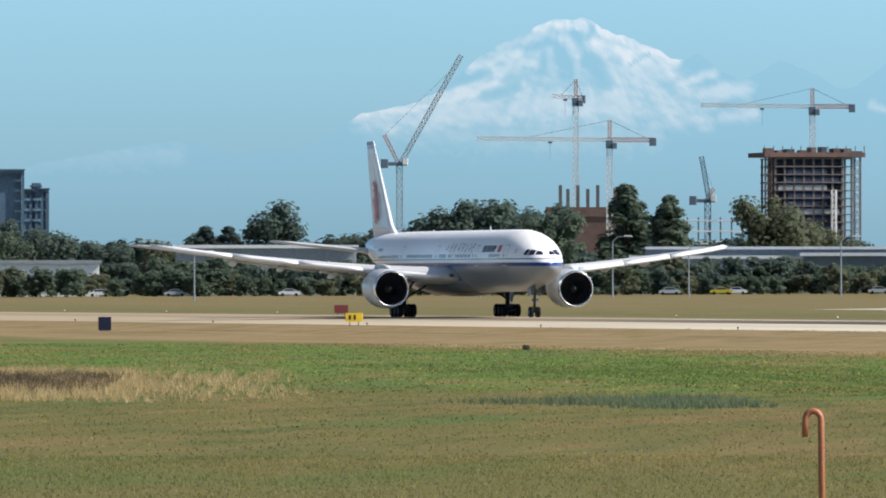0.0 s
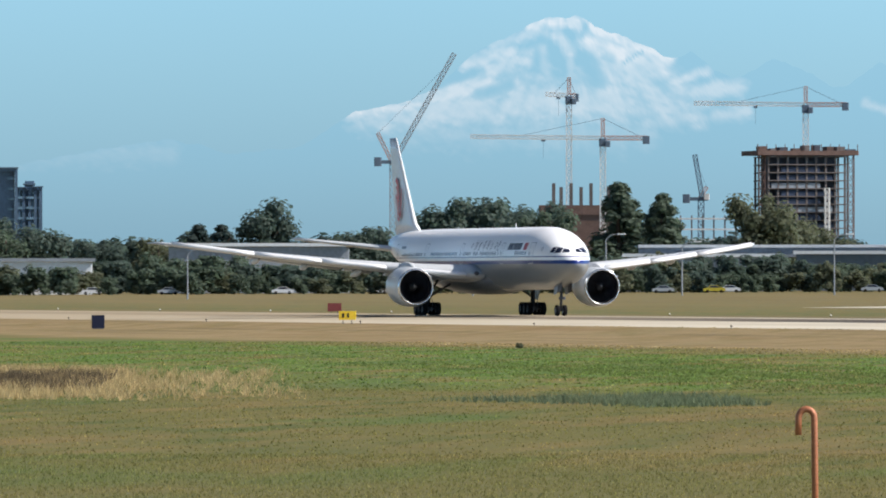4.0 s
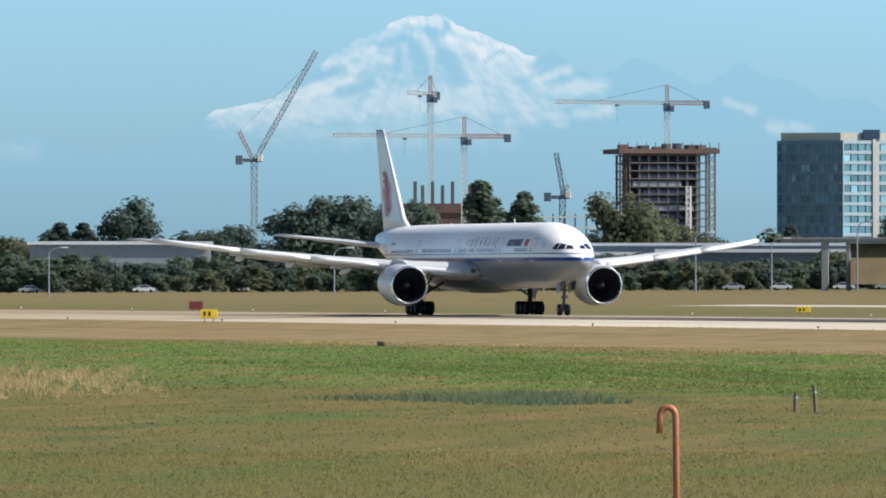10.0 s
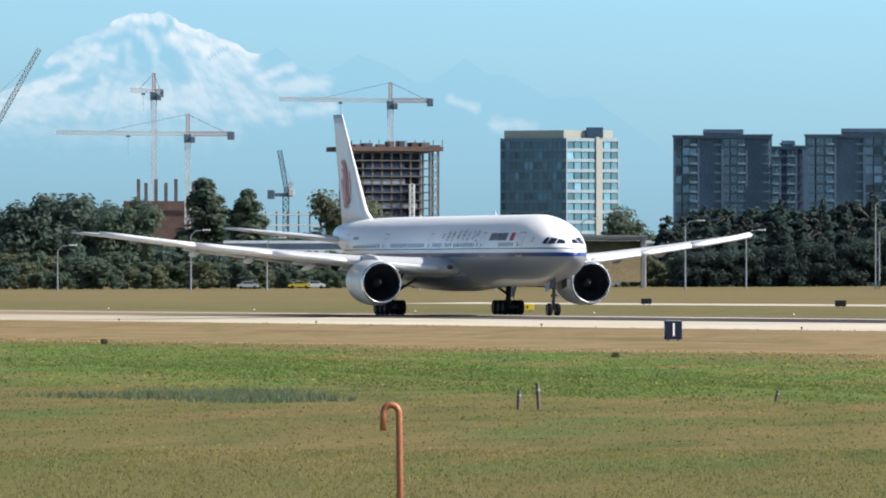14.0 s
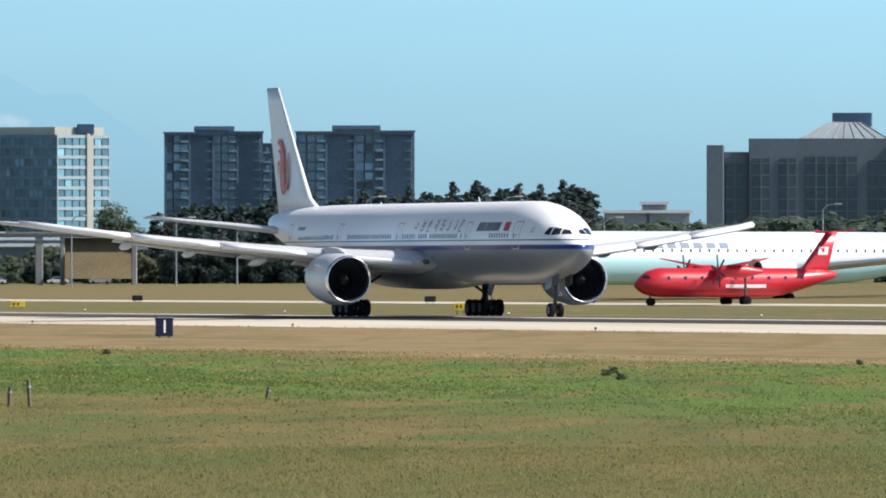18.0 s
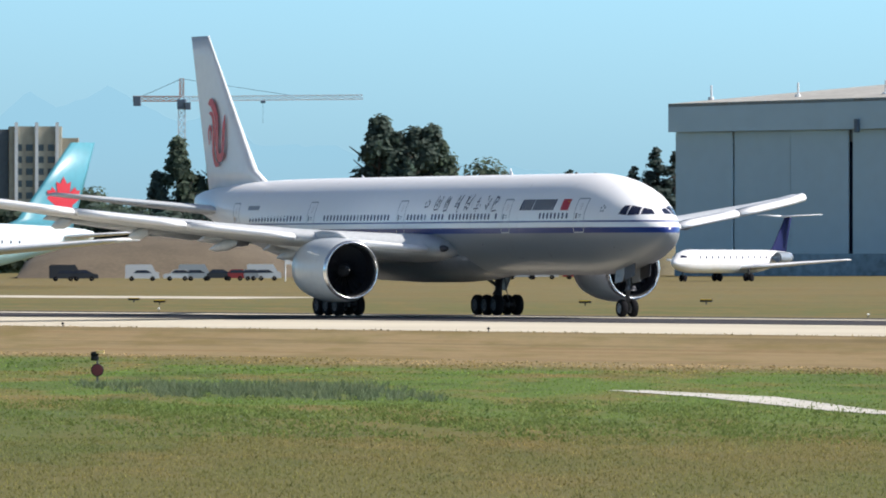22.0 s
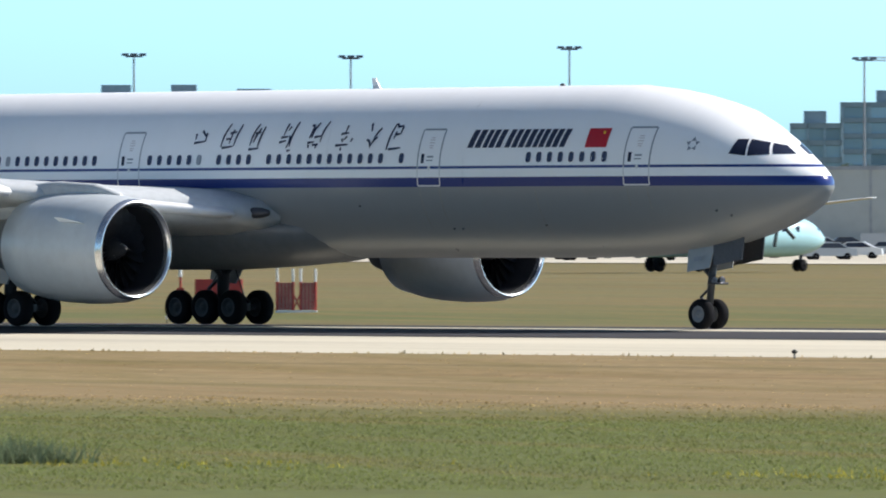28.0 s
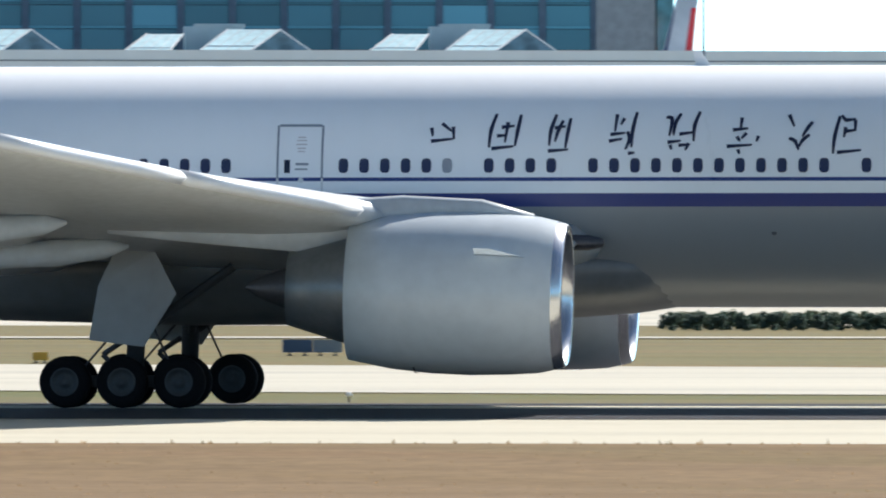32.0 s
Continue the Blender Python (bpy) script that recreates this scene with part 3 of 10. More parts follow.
# span, leading edge aft, trailing edge aft, thickness ratio
WING = [(2.6, 25.1, 39.2, 0.135), (5.5, 27.0, 39.4, 0.125), (9.8, 29.8, 39.7, 0.115), (14, 32.4, 41.2, 0.105), (20, 36.3, 43.4, 0.10), (26, 40.1, 45.5, 0.095), (29.8, 42.6, 46.9, 0.09), (31.0, 44.6, 48.1, 0.085), (31.8, 47.2, 48.9, 0.08)]


def wing_point(y, u=0.0):
    ys_ = [w[0] for w in WING]
    le, te = np.interp(abs(y), ys_, [w[1] for w in WING]), np.interp(abs(y), ys_, [w[2] for w in WING])
    return float(le + (te - le) * u)


def wing_twist(y):
    return radians(1.5 - 2.0 * (y - 2.6) / 30)


def make_wing(side):
    rings, edge = [], []
    for y, le, te, tk in WING:
        tw = wing_twist(y)
        sec = airfoil(te - le, tk)
        rings.append([(-(le + a), side * y, wing_z(y) - (a - 3) * math.tan(tw) + h) for a, h in sec])
    w = part("wing", Shape().rings(rings).mesh("wing", True), wing_grey, airliner, "pale grey swept wing with raked tip")
    # bright slats set out in front of the leading edge
    for y0, y1, dz in ((11.4, 17.0, 0), (17.2, 23.0, 0), (23.2, 30.4, 0), (4.4, 8.6, 0)):
        rr = []
        for k in range(5):
            y = y0 + (y1 - y0) * k / 4
            c = 0.10 * (wing_point(y, 1) - wing_point(y)) + 0.35
            le = wing_point(y) - 0.42
            z = wing_z(y) + 0.02
            sec = [(0.0, 0.0), (0.12 * c, 0.16), (0.45 * c, 0.27), (c, 0.33), (c, 0.27), (0.5 * c, 0.05), (0.15 * c, -0.18)]
            rr.append([(-(le + a), side * y, z + h) for a, h in sec])
        part("slat", Shape().rings(rr).mesh("slat", True), white_paint, w, "extended white slat")
    for y0, y1 in ((3.6, 9.2), (10.6, 13.2), (13.5, 22.5)):
        rr = []
        for k in range(4):
            y = y0 + (y1 - y0) * k / 3
            te = wing_point(y, 1)
            c = 0.2 * (te - wing_point(y))
            z = wing_z(y) - (te - wing_point(y) - 3) * math.tan(wing_twist(y)) - 0.05
            rr.append([(-(te - 0.35 * c + a * math.cos(0.16)), side * y, z + h - a * math.sin(0.16)) for a, h in [(0, 0.05), (0.3 * c, 0.16), (c, 0.0), (0.3 * c, -0.14)]])
        part("flap", Shape().rings(rr).mesh("flap", True), wing_grey, w, "lowered flap")
    for y in (8.0, 12.2, 17.2, 21.8):
        te = wing_point(y, 1)
        z = wing_z(y) - (te - wing_point(y) - 3) * math.tan(wing_twist(y)) - 0.3
        L = 4.6 if y < 13 else 3.4
        prof = [(0, 0.05), (0.12 * L, 0.26), (0.4 * L, 0.36), (0.75 * L, 0.26), (L, 0.03)]
        s = Shape().spin(prof, 10)
        s.v = [(-(te - 0.62 * L + a), side * y + p * 0.75, z - 0.10 * a * 0.9 + q) for a, p, q in s.v]
        part("flap_fairing", s.mesh("fairing", True), wing_grey, w, "canoe-shaped flap track fairing")
    return w


wings = [make_wing(-1), make_wing(1)]


def fin_part(parent, root_le, root_te, tip_le, tip_te, z0, z1, material, bulge=0.0):
    rings = []
    for k in range(9):
        u = k / 8
        le, te, z = root_le + (tip_le - root_le) * u, root_te + (tip_te - root_te) * u, z0 + (z1 - z0) * u
        if u < 0.13:
            le -= bulge * (0.13 - u) / 0.13
        rings.append([(-(le + a), h, z) for a, h in airfoil(te - le, 0.10 - 0.02 * u)])
    return part("tail_fin", Shape().rings(rings).mesh("fin", True), material, parent)


fin_white = mat("fin_white", (0.78, 0.79, 0.80), 0.3, 0.0, 0.05, 3.0)
fin = fin_part(airliner, 62.1, 71.2, 71.2, 74.2, 8.2, 18.45, fin_white, 1.8)
fin["label"] = "white tail fin with a red bird emblem"
for side in (-1, 1):
    rings = []
    for k in range(6):
        u = k / 5
        y, le, te, z = 1.2 + 9.5 * u, 64.2 + 6.6 * u, 71.2 + 2.6 * u, 6.75 + 1.15 * u
        rings.append([(-(le + a), side * y, z + h) for a, h in airfoil(te - le, 0.09)])
    part("tailplane", Shape().rings(rings).mesh("tailplane", True), wing_grey, airliner, "pale grey tailplane")


def fin_y(xa, z):
    u = (z - 8.2) / 10.25
    le, te = 62.1 + 9.1 * u, 71.2 + 3.0 * u
    w = max(0.001, min(0.999, (xa - le) / (te - le)))
    t = 5 * (0.10 - 0.02 * u) * (0.2969 * math.sqrt(w) - 0.126 * w - 0.3516 * w * w + 0.2843 * w ** 3 - 0.1015 * w ** 4)
    return t * (te - le) * 1.12 + 0.02


def ribbon(points, widths, place, material, name, parent):
    """A band of varying width along a curve, laid on a surface by place(a, b)."""
    v = []
    n = 28
    for k in range(n + 1):
        q = k / n * (len(points) - 1)
        i = min(int(q), len(points) - 2)
        w = q - i
        p0, p1 = points[max(i - 1, 0)], points[i]
        p2, p3 = points[i + 1], points[min(i + 2, len(points) - 1)]
        cr = [0.5 * (2 * p1[d] + (p2[d] - p0[d]) * w + (2 * p0[d] - 5 * p1[d] + 4 * p2[d] - p3[d]) * w * w + (3 * p1[d] - p0[d] - 3 * p2[d] + p3[d]) * w ** 3) for d in (0, 1)]
        dr = [0.5 * ((p2[d] - p0[d]) + 2 * (2 * p0[d] - 5 * p1[d] + 4 * p2[d] - p3[d]) * w + 3 * (3 * p1[d] - p0[d] - 3 * p2[d] + p3[d]) * w * w) for d in (0, 1)]
        g = math.hypot(*dr) or 1
        hw = (widths[i] + (widths[i + 1] - widths[i]) * w) / 2
        nx_, ny_ = -dr[1] / g * hw, dr[0] / g * hw
        v += [place(cr[0] + nx_, cr[1] + ny_), place(cr[0] - nx_, cr[1] - ny_)]
    f = [(2 * k, 2 * k + 1, 2 * k + 3, 2 * k + 2) for k in range(n)]
    return part(name, mesh(name, v, f), material, parent)


on_fin = lambda a, z: (-a, -fin_y(a, z), z)
emblem_red = mat("emblem_red", (0.55, 0.025, 0.03), 0.4)
EMBLEM = [([(66.55, 14.0), (67.1, 14.15), (67.75, 13.55), (68.2, 12.6), (68.25, 11.2), (68.2, 10.2), (68.55, 9.55), (69.15, 9.6), (69.4, 10.4), (69.5, 12.0), (69.6, 13.1)], [0.1, 0.45, 0.5, 0.45, 0.42, 0.42, 0.42, 0.42, 0.42, 0.36, 0.06]),
          ([(66.7, 13.25), (67.3, 13.1), (67.62, 12.3), (67.55, 11.0), (67.5, 9.9), (67.9, 9.05), (68.6, 8.9)], [0.06, 0.3, 0.34, 0.34, 0.36, 0.34, 0.1]),
          ([(66.6, 10.6), (66.55, 11.6), (66.85, 12.1), (67.15, 11.6), (67.1, 10.9)], [0.1, 0.24, 0.24, 0.2, 0.05])]
for pts, wid in EMBLEM:
    wid = [1.35 * q for q in wid]
    ribbon([(137.35 - a, 9.9 + (z - 8.9) * 0.79) for a, z in pts], wid, on_fin, emblem_red, "emblem_stroke", fin)

# doors, windows, lettering and flag on the starboard side
outline_paint = mat("door_outline", (0.26, 0.29, 0.33), 0.4)
pale_outline = mat("door_outline_low", (0.70, 0.71, 0.72), 0.4)
placard_pale = mat("door_placard_pale", (0.60, 0.56, 0.56), 0.5)


for xa in (6.65, 17.0, 32.95, 47.2, 60.2):
    half = 0.60
    v, f = patch([(xa - half, 5.26), (xa + half, 5.26), (xa + half, 7.32), (xa - half, 7.32)], 0.004, 3, 10)
    door = part("door", mesh("door", v, f, True), livery, fuselage)
    s = Shape()
    w = 0.055
    for c in ([(xa - half, 5.96), (xa - half + w, 5.96), (xa - half + w, 7.30), (xa - half, 7.30)], [(xa + half - w, 5.96), (xa + half, 5.96), (xa + half, 7.30), (xa + half - w, 7.30)],
              [(xa - half + 0.06, 7.27), (xa + half - 0.06, 7.27), (xa + half - 0.06, 7.33), (xa - half + 0.06, 7.33)]):
        s.add(*patch(c, 0.012, 1, 8))
    part("door_seam", s.mesh("seam", True), outline_paint, door)
    s = Shape()
    for c in ([(xa - half, 5.26), (xa - half + w, 5.26), (xa - half + w, 5.95), (xa - half, 5.95)], [(xa + half - w, 5.26), (xa + half, 5.26), (xa + half, 5.95), (xa + half - w, 5.95)],
              [(xa - half + 0.05, 5.23), (xa + half - 0.05, 5.23), (xa + half - 0.05, 5.29), (xa - half + 0.05, 5.29)]):
        s.add(*patch(c, 0.012, 1, 5))
    part("door_seam", s.mesh("seam", True), pale_outline, door)
    part("door_window", Shape().add(*patch([(xa + 0.25, 6.08), (xa + 0.40, 6.08), (xa + 0.40, 6.42), (xa + 0.25, 6.42)], 0.014, 1, 3)).mesh("pane"), window_dark, door)
    part("door_handle", Shape().add(*patch([(xa - 0.2, 6.16), (xa + 0.12, 6.16), (xa + 0.12, 6.2), (xa - 0.2, 6.2)], 0.014, 1, 1)).mesh("handle"), outline_paint, door)
    for zp, wp in ((6.98, 0.2), (6.90, 0.26), (6.80, 0.28), (6.70, 0.22), (6.62, 0.18)):
        part("door_placard", Shape().add(*patch([(xa - 0.04 - wp / 2, zp), (xa - 0.04 + wp / 2, zp), (xa - 0.04 + wp / 2, zp + 0.03), (xa - 0.04 - wp / 2, zp + 0.03)], 0.014, 1, 1)).mesh("placard"), placard_pale, door)
    part("door_hub", Shape().add([skin(xa - 0.03 + 0.07 * math.cos(k * math.pi / 5), 5.90 + 0.07 * math.sin(k * math.pi / 5), 0.016) for k in range(10)], [tuple(range(10))]).mesh("hub"), pale_outline, door)
    part("door_placard", Shape().add(*patch([(xa - 0.22, 6.28), (xa + 0.1, 6.28), (xa + 0.1, 6.34), (xa - 0.22, 6.34)], 0.014, 1, 1)).mesh("placard"), outline_paint, door)

win_v = [(0.125 * math.copysign(abs(math.cos(t)) ** 0.6, math.cos(t)), 0, 0.19 * math.copysign(abs(math.sin(t)) ** 0.6, math.sin(t))) for t in [2 * math.pi * (i + 0.5) / 16 for i in range(16)]]
ring_v = [(x * 1.0, 0.0, z) for x, _, z in win_v] + [(x * 0.72, 0.012, z * 0.8) for x, _, z in win_v]
window_mesh = mesh("window", ring_v, [(i, (i + 1) % 16, 16 + (i + 1) % 16, 16 + i) for i in range(16)] + [tuple(range(16, 32))])
window_mat = mat("cabin_window", (0.035, 0.045, 0.10), 0.12)
shut_mat = mat("cabin_window_shade_down", (0.30, 0.32, 0.36), 0.4)
window_mesh.materials.append(window_mat)
shut_mesh = window_mesh.copy()
shut_mesh.materials.clear()
shut_mesh.materials.append(shut_mat)
spots = [8.16 + 0.536 * i for i in range(8)] + [18.43] + [19.51 + 0.537 * i for i in range(12)] + [26.49 + 0.533 * i for i in range(4)] + [29.16 + 0.533 * i for i in range(6)]
spots += [34.85 + 0.533 * i for i in range(20)] + [48.8 + 0.533 * i for i in range(17)]
for i, xa in enumerate(spots):
    p = skin(xa, 6.27, 0.012)
    top, bot, hw = hull(xa)
    lean = math.degrees(math.atan2(6.27 - (top + bot) / 2, hw * hw / ((top - bot) / 2)))
    shut = i in (25, 40, 52)
    ob = part("window", shut_mesh if shut else window_mesh, None, fuselage, "window with its shade down" if shut else "", pose(*p, -10.5))

panes = [[(3.05, 6.34), (2.48, 6.27), (2.66, 6.86), (2.98, 6.86)], [(2.41, 6.26), (1.78, 6.31), (2.05, 6.74), (2.60, 6.86)], [(1.70, 6.32), (1.22, 6.32), (1.70, 6.64), (1.98, 6.72)]]
for side in (-1, 1):
    for c in panes:
        v, f = patch([c[1], c[0], c[3], c[2]], 0.012, 4, 4, side=side)
        part("cockpit_window", mesh("pane", v, f if side < 0 else [q[::-1] for q in f], True), window_dark, fuselage)

on_skin = lambda a, z: skin(a, z, 0.014)
# writing of the operator as plain brush strokes and slanted bars, none of it legible
GLYPHS = [
    [[(-.3, .22), (.3, .28)], [(-.3, .22), (-.24, -.1)], [(.24, .1), (.3, -.12)], [(.02, .52), (.02, 0), (-.1, -.5)], [(-.1, -.1), (.2, -.3)]],
    [[(-.3, .38), (-.32, 0), (-.36, -.42)], [(-.3, .38), (.3, .44)], [(.3, .44), (.3, 0), (.2, -.42)], [(-.16, .18), (.16, .2)], [(-.14, -.02), (.14, .0)], [(-.2, -.24), (.16, -.2)], [(0, .3), (-.02, -.22)]],
    [[(-.28, .36), (-.3, 0), (-.33, -.40)], [(-.28, .36), (.28, .40)], [(.28, .40), (.28, 0), (.18, -.40)], [(-.14, .12), (.14, .16)], [(-.16, -.2), (.14, -.16)], [(.06, .28), (.0, 0), (-.1, -.26)]],
    [[(-.38, .44), (-.36, 0), (-.42, -.46)], [(-.38, .44), (-.2, .46)], [(-.2, .46), (-.28, .2), (-.2, .0)], [(-.02, .36), (.3, .42)], [(.0, .14), (.36, .2)], [(-.06, -.06), (.34, -.02)], [(.14, -.02), (.14, -.46)], [(.02, -.2), (-.06, -.36)], [(.26, -.2), (.36, -.34)]],
    [[(-.28, .48), (-.36, .30)], [(-.36, .3), (-.34, -.1), (-.44, -.46)], [(-.36, .28), (-.1, .3)], [(-.1, .3), (-.1, -.44)], [(-.44, -.02), (-.04, .03)], [(.16, .46), (.22, .34)], [(.04, .26), (.4, .3)], [(.14, .12), (.12, -.2), (.0, -.44)], [(.14, .12), (.3, .12)], [(.3, .12), (.28, -.3), (.44, -.36)]],
    [[(0, .5), (.05, .38)], [(-.34, .30), (.36, .34)], [(-.34, .3), (-.38, .16)], [(.36, .34), (.28, .18)], [(-.08, .2), (-.2, .06)], [(.1, .2), (.2, .08)], [(-.2, -.08), (.22, -.04)], [(0, -.06), (0, -.38)], [(-.32, -.4), (.34, -.36)]],
    [[(-.06, .34), (-.18, .14), (-.34, .02)], [(.1, .36), (.22, .14), (.4, .06)], [(.0, .02), (-.12, -.2), (-.24, -.36)], [(-.24, -.36), (.22, -.32)], [(.1, -.12), (.28, -.42)]],
    [[(-.32, .40), (.34, .46)], [(.34, .46), (.34, 0), (.26, -.5)], [(.26, -.5), (.12, -.36)], [(-.28, .2), (.12, .24)], [(-.24, .0), (-.22, -.26)], [(-.24, .0), (.08, .04)], [(.08, .04), (.06, -.22)], [(-.22, -.26), (.06, -.22)]],
]
broken = random.Random(4)
for xa, glyph in zip((29.24, 27.72, 26.33, 24.75, 23.22, 21.61, 20.12, 18.92), GLYPHS):
    for k, st in enumerate(glyph):
        if k % 5 == 3:
            continue
        dx, dy = broken.uniform(-0.10, 0.10), broken.uniform(-0.09, 0.09)
        ribbon([(xa - (dx - x - 0.10 * y) * 0.92, 7.10 - (y + dy) * 1.0) for x, y in st], [0.05, 0.10, 0.075] if len(st) > 2 else [0.05, 0.10], on_skin, ink, "brush_stroke", fuselage)


def slant_bar(a0, a1, z0, z1, lean=0.30):
    """A bar on the skin between two places aft (a0 > a1) and two heights, leaning forward."""
    at = lambda a, z: (a - lean * (z - 6.6), z)
    part("lettering_bar", Shape().add(*patch([at(a1, z0), at(a0, z0), at(a0, z1), at(a1, z1)], 0.014, 1, 3)).mesh("bar"), ink, fuselage)


for a0, a1 in ((15.12, 14.46), (14.34, 14.12), (14.04, 13.42), (13.22, 12.62), (12.53, 11.90), (11.80, 11.58), (11.50, 10.90), (10.82, 10.20)):
    if a0 - a1 < 0.3:
        slant_bar(a0, a1, 6.62, 7.27)
        continue
    slant_bar(a0, (a0 + a1) / 2 + 0.05, 6.62, 7.27)
    slant_bar((a0 + a1) / 2 - 0.05, a1, 6.62, 7.27)
part("flag", Shape().add(*patch([(8.14, 6.60), (9.16, 6.60), (9.12, 7.28), (8.10, 7.28)], 0.014, 3, 5)).mesh("flag", True), red_paint, fuselage, "small red painted flag")
part("flag_star", Shape().add(*patch([(8.32, 7.08), (8.42, 7.08), (8.42, 7.17), (8.32, 7.17)], 0.018, 1, 1)).mesh("star"), yellow_paint, fuselage)
for k in range(5):
    a = 2 * math.pi * k / 5 + 0.3
    cx, cz = 4.44 + 0.17 * math.cos(a), 6.68 + 0.17 * math.sin(a)
    tri = [skin(cx + 0.10 * math.cos(a + d), cz + 0.10 * math.sin(a + d), 0.012) for d in (0, 2.1, 4.2)]
    part("badge_mark", mesh("mark", tri, [(0, 1, 2)]), outline_paint, fuselage)
for xa, z in ((11.6, 3.85), (16.4, 3.72), (15.95, 3.72), (3.6, 4.35), (3.15, 4.18), (20.8, 4.55)):
    c = skin(xa, z, 0.012)
    part("vent", Shape().add([c + Vector((0.07 * math.cos(t), 0, 0.06 * math.sin(t))) for t in [k * math.pi / 4 for k in range(8)]], [tuple(range(8))]).mesh("vent"), dark_metal, fuselage)
part("registration_bar", Shape().add(*patch([(56.0, 6.85), (57.9, 6.85), (57.9, 7.12), (56.0, 7.12)], 0.012, 3, 2)).mesh("bar"), outline_paint, fuselage, "illegible registration")
for xa, h in ((22.6, 0.40), (45.5, 0.16)):
    s = Shape().add([(-xa, 0.03, 8.83), (-xa - 0.42, 0.03, 8.83), (-xa - 0.5, 0.015, 8.87 + h), (-xa - 0.32, 0.015, 8.87 + h), (-xa, -0.03, 8.83), (-xa - 0.42, -0.03, 8.83), (-xa - 0.5, -0.015, 8.87 + h), (-xa - 0.32, -0.015, 8.87 + h)],
                    [(0, 1, 2, 3), (7, 6, 5, 4), (0, 3, 7, 4), (1, 5, 6, 2), (3, 2, 6, 7)])
    part("antenna", s.mesh("antenna"), white_paint, fuselage)
part("beacon", Shape().spin([(0, 0.12), (0.05, 0.11), (0.1, 0.06), (0.11, 0.0)], 10, "z", (-13.2, 0, 8.86)).mesh("beacon", True), dark_metal, fuselage)


core_grey = mat("core_cowl_metal", (0.20, 0.215, 0.225), 0.35, 0.5, 0.15, 0.8)
# near black for fan and liner: the inlet's shade is in the colour
fan_black = mat("inlet_shade", (0.035, 0.037, 0.045), 0.4, 0.4, 0.2, 0.4)
grime = mat("belly_grime", (0.27, 0.275, 0.27), 0.45, 0.0, 0.15, 0.5)
for xa, z in ((17.5, 3.7), (16.5, 4.0), (32.6, 4.3), (7.1, 4.5), (6.2, 4.4), (11.6, 3.2)):
    part("grime_streak", Shape().add(*patch([(xa - 0.03, z), (xa + 0.04, z), (xa + 0.05, 5.15), (xa - 0.05, 5.15)], 0.008, 1, 6)).mesh("streak", True), grime, fuselage)


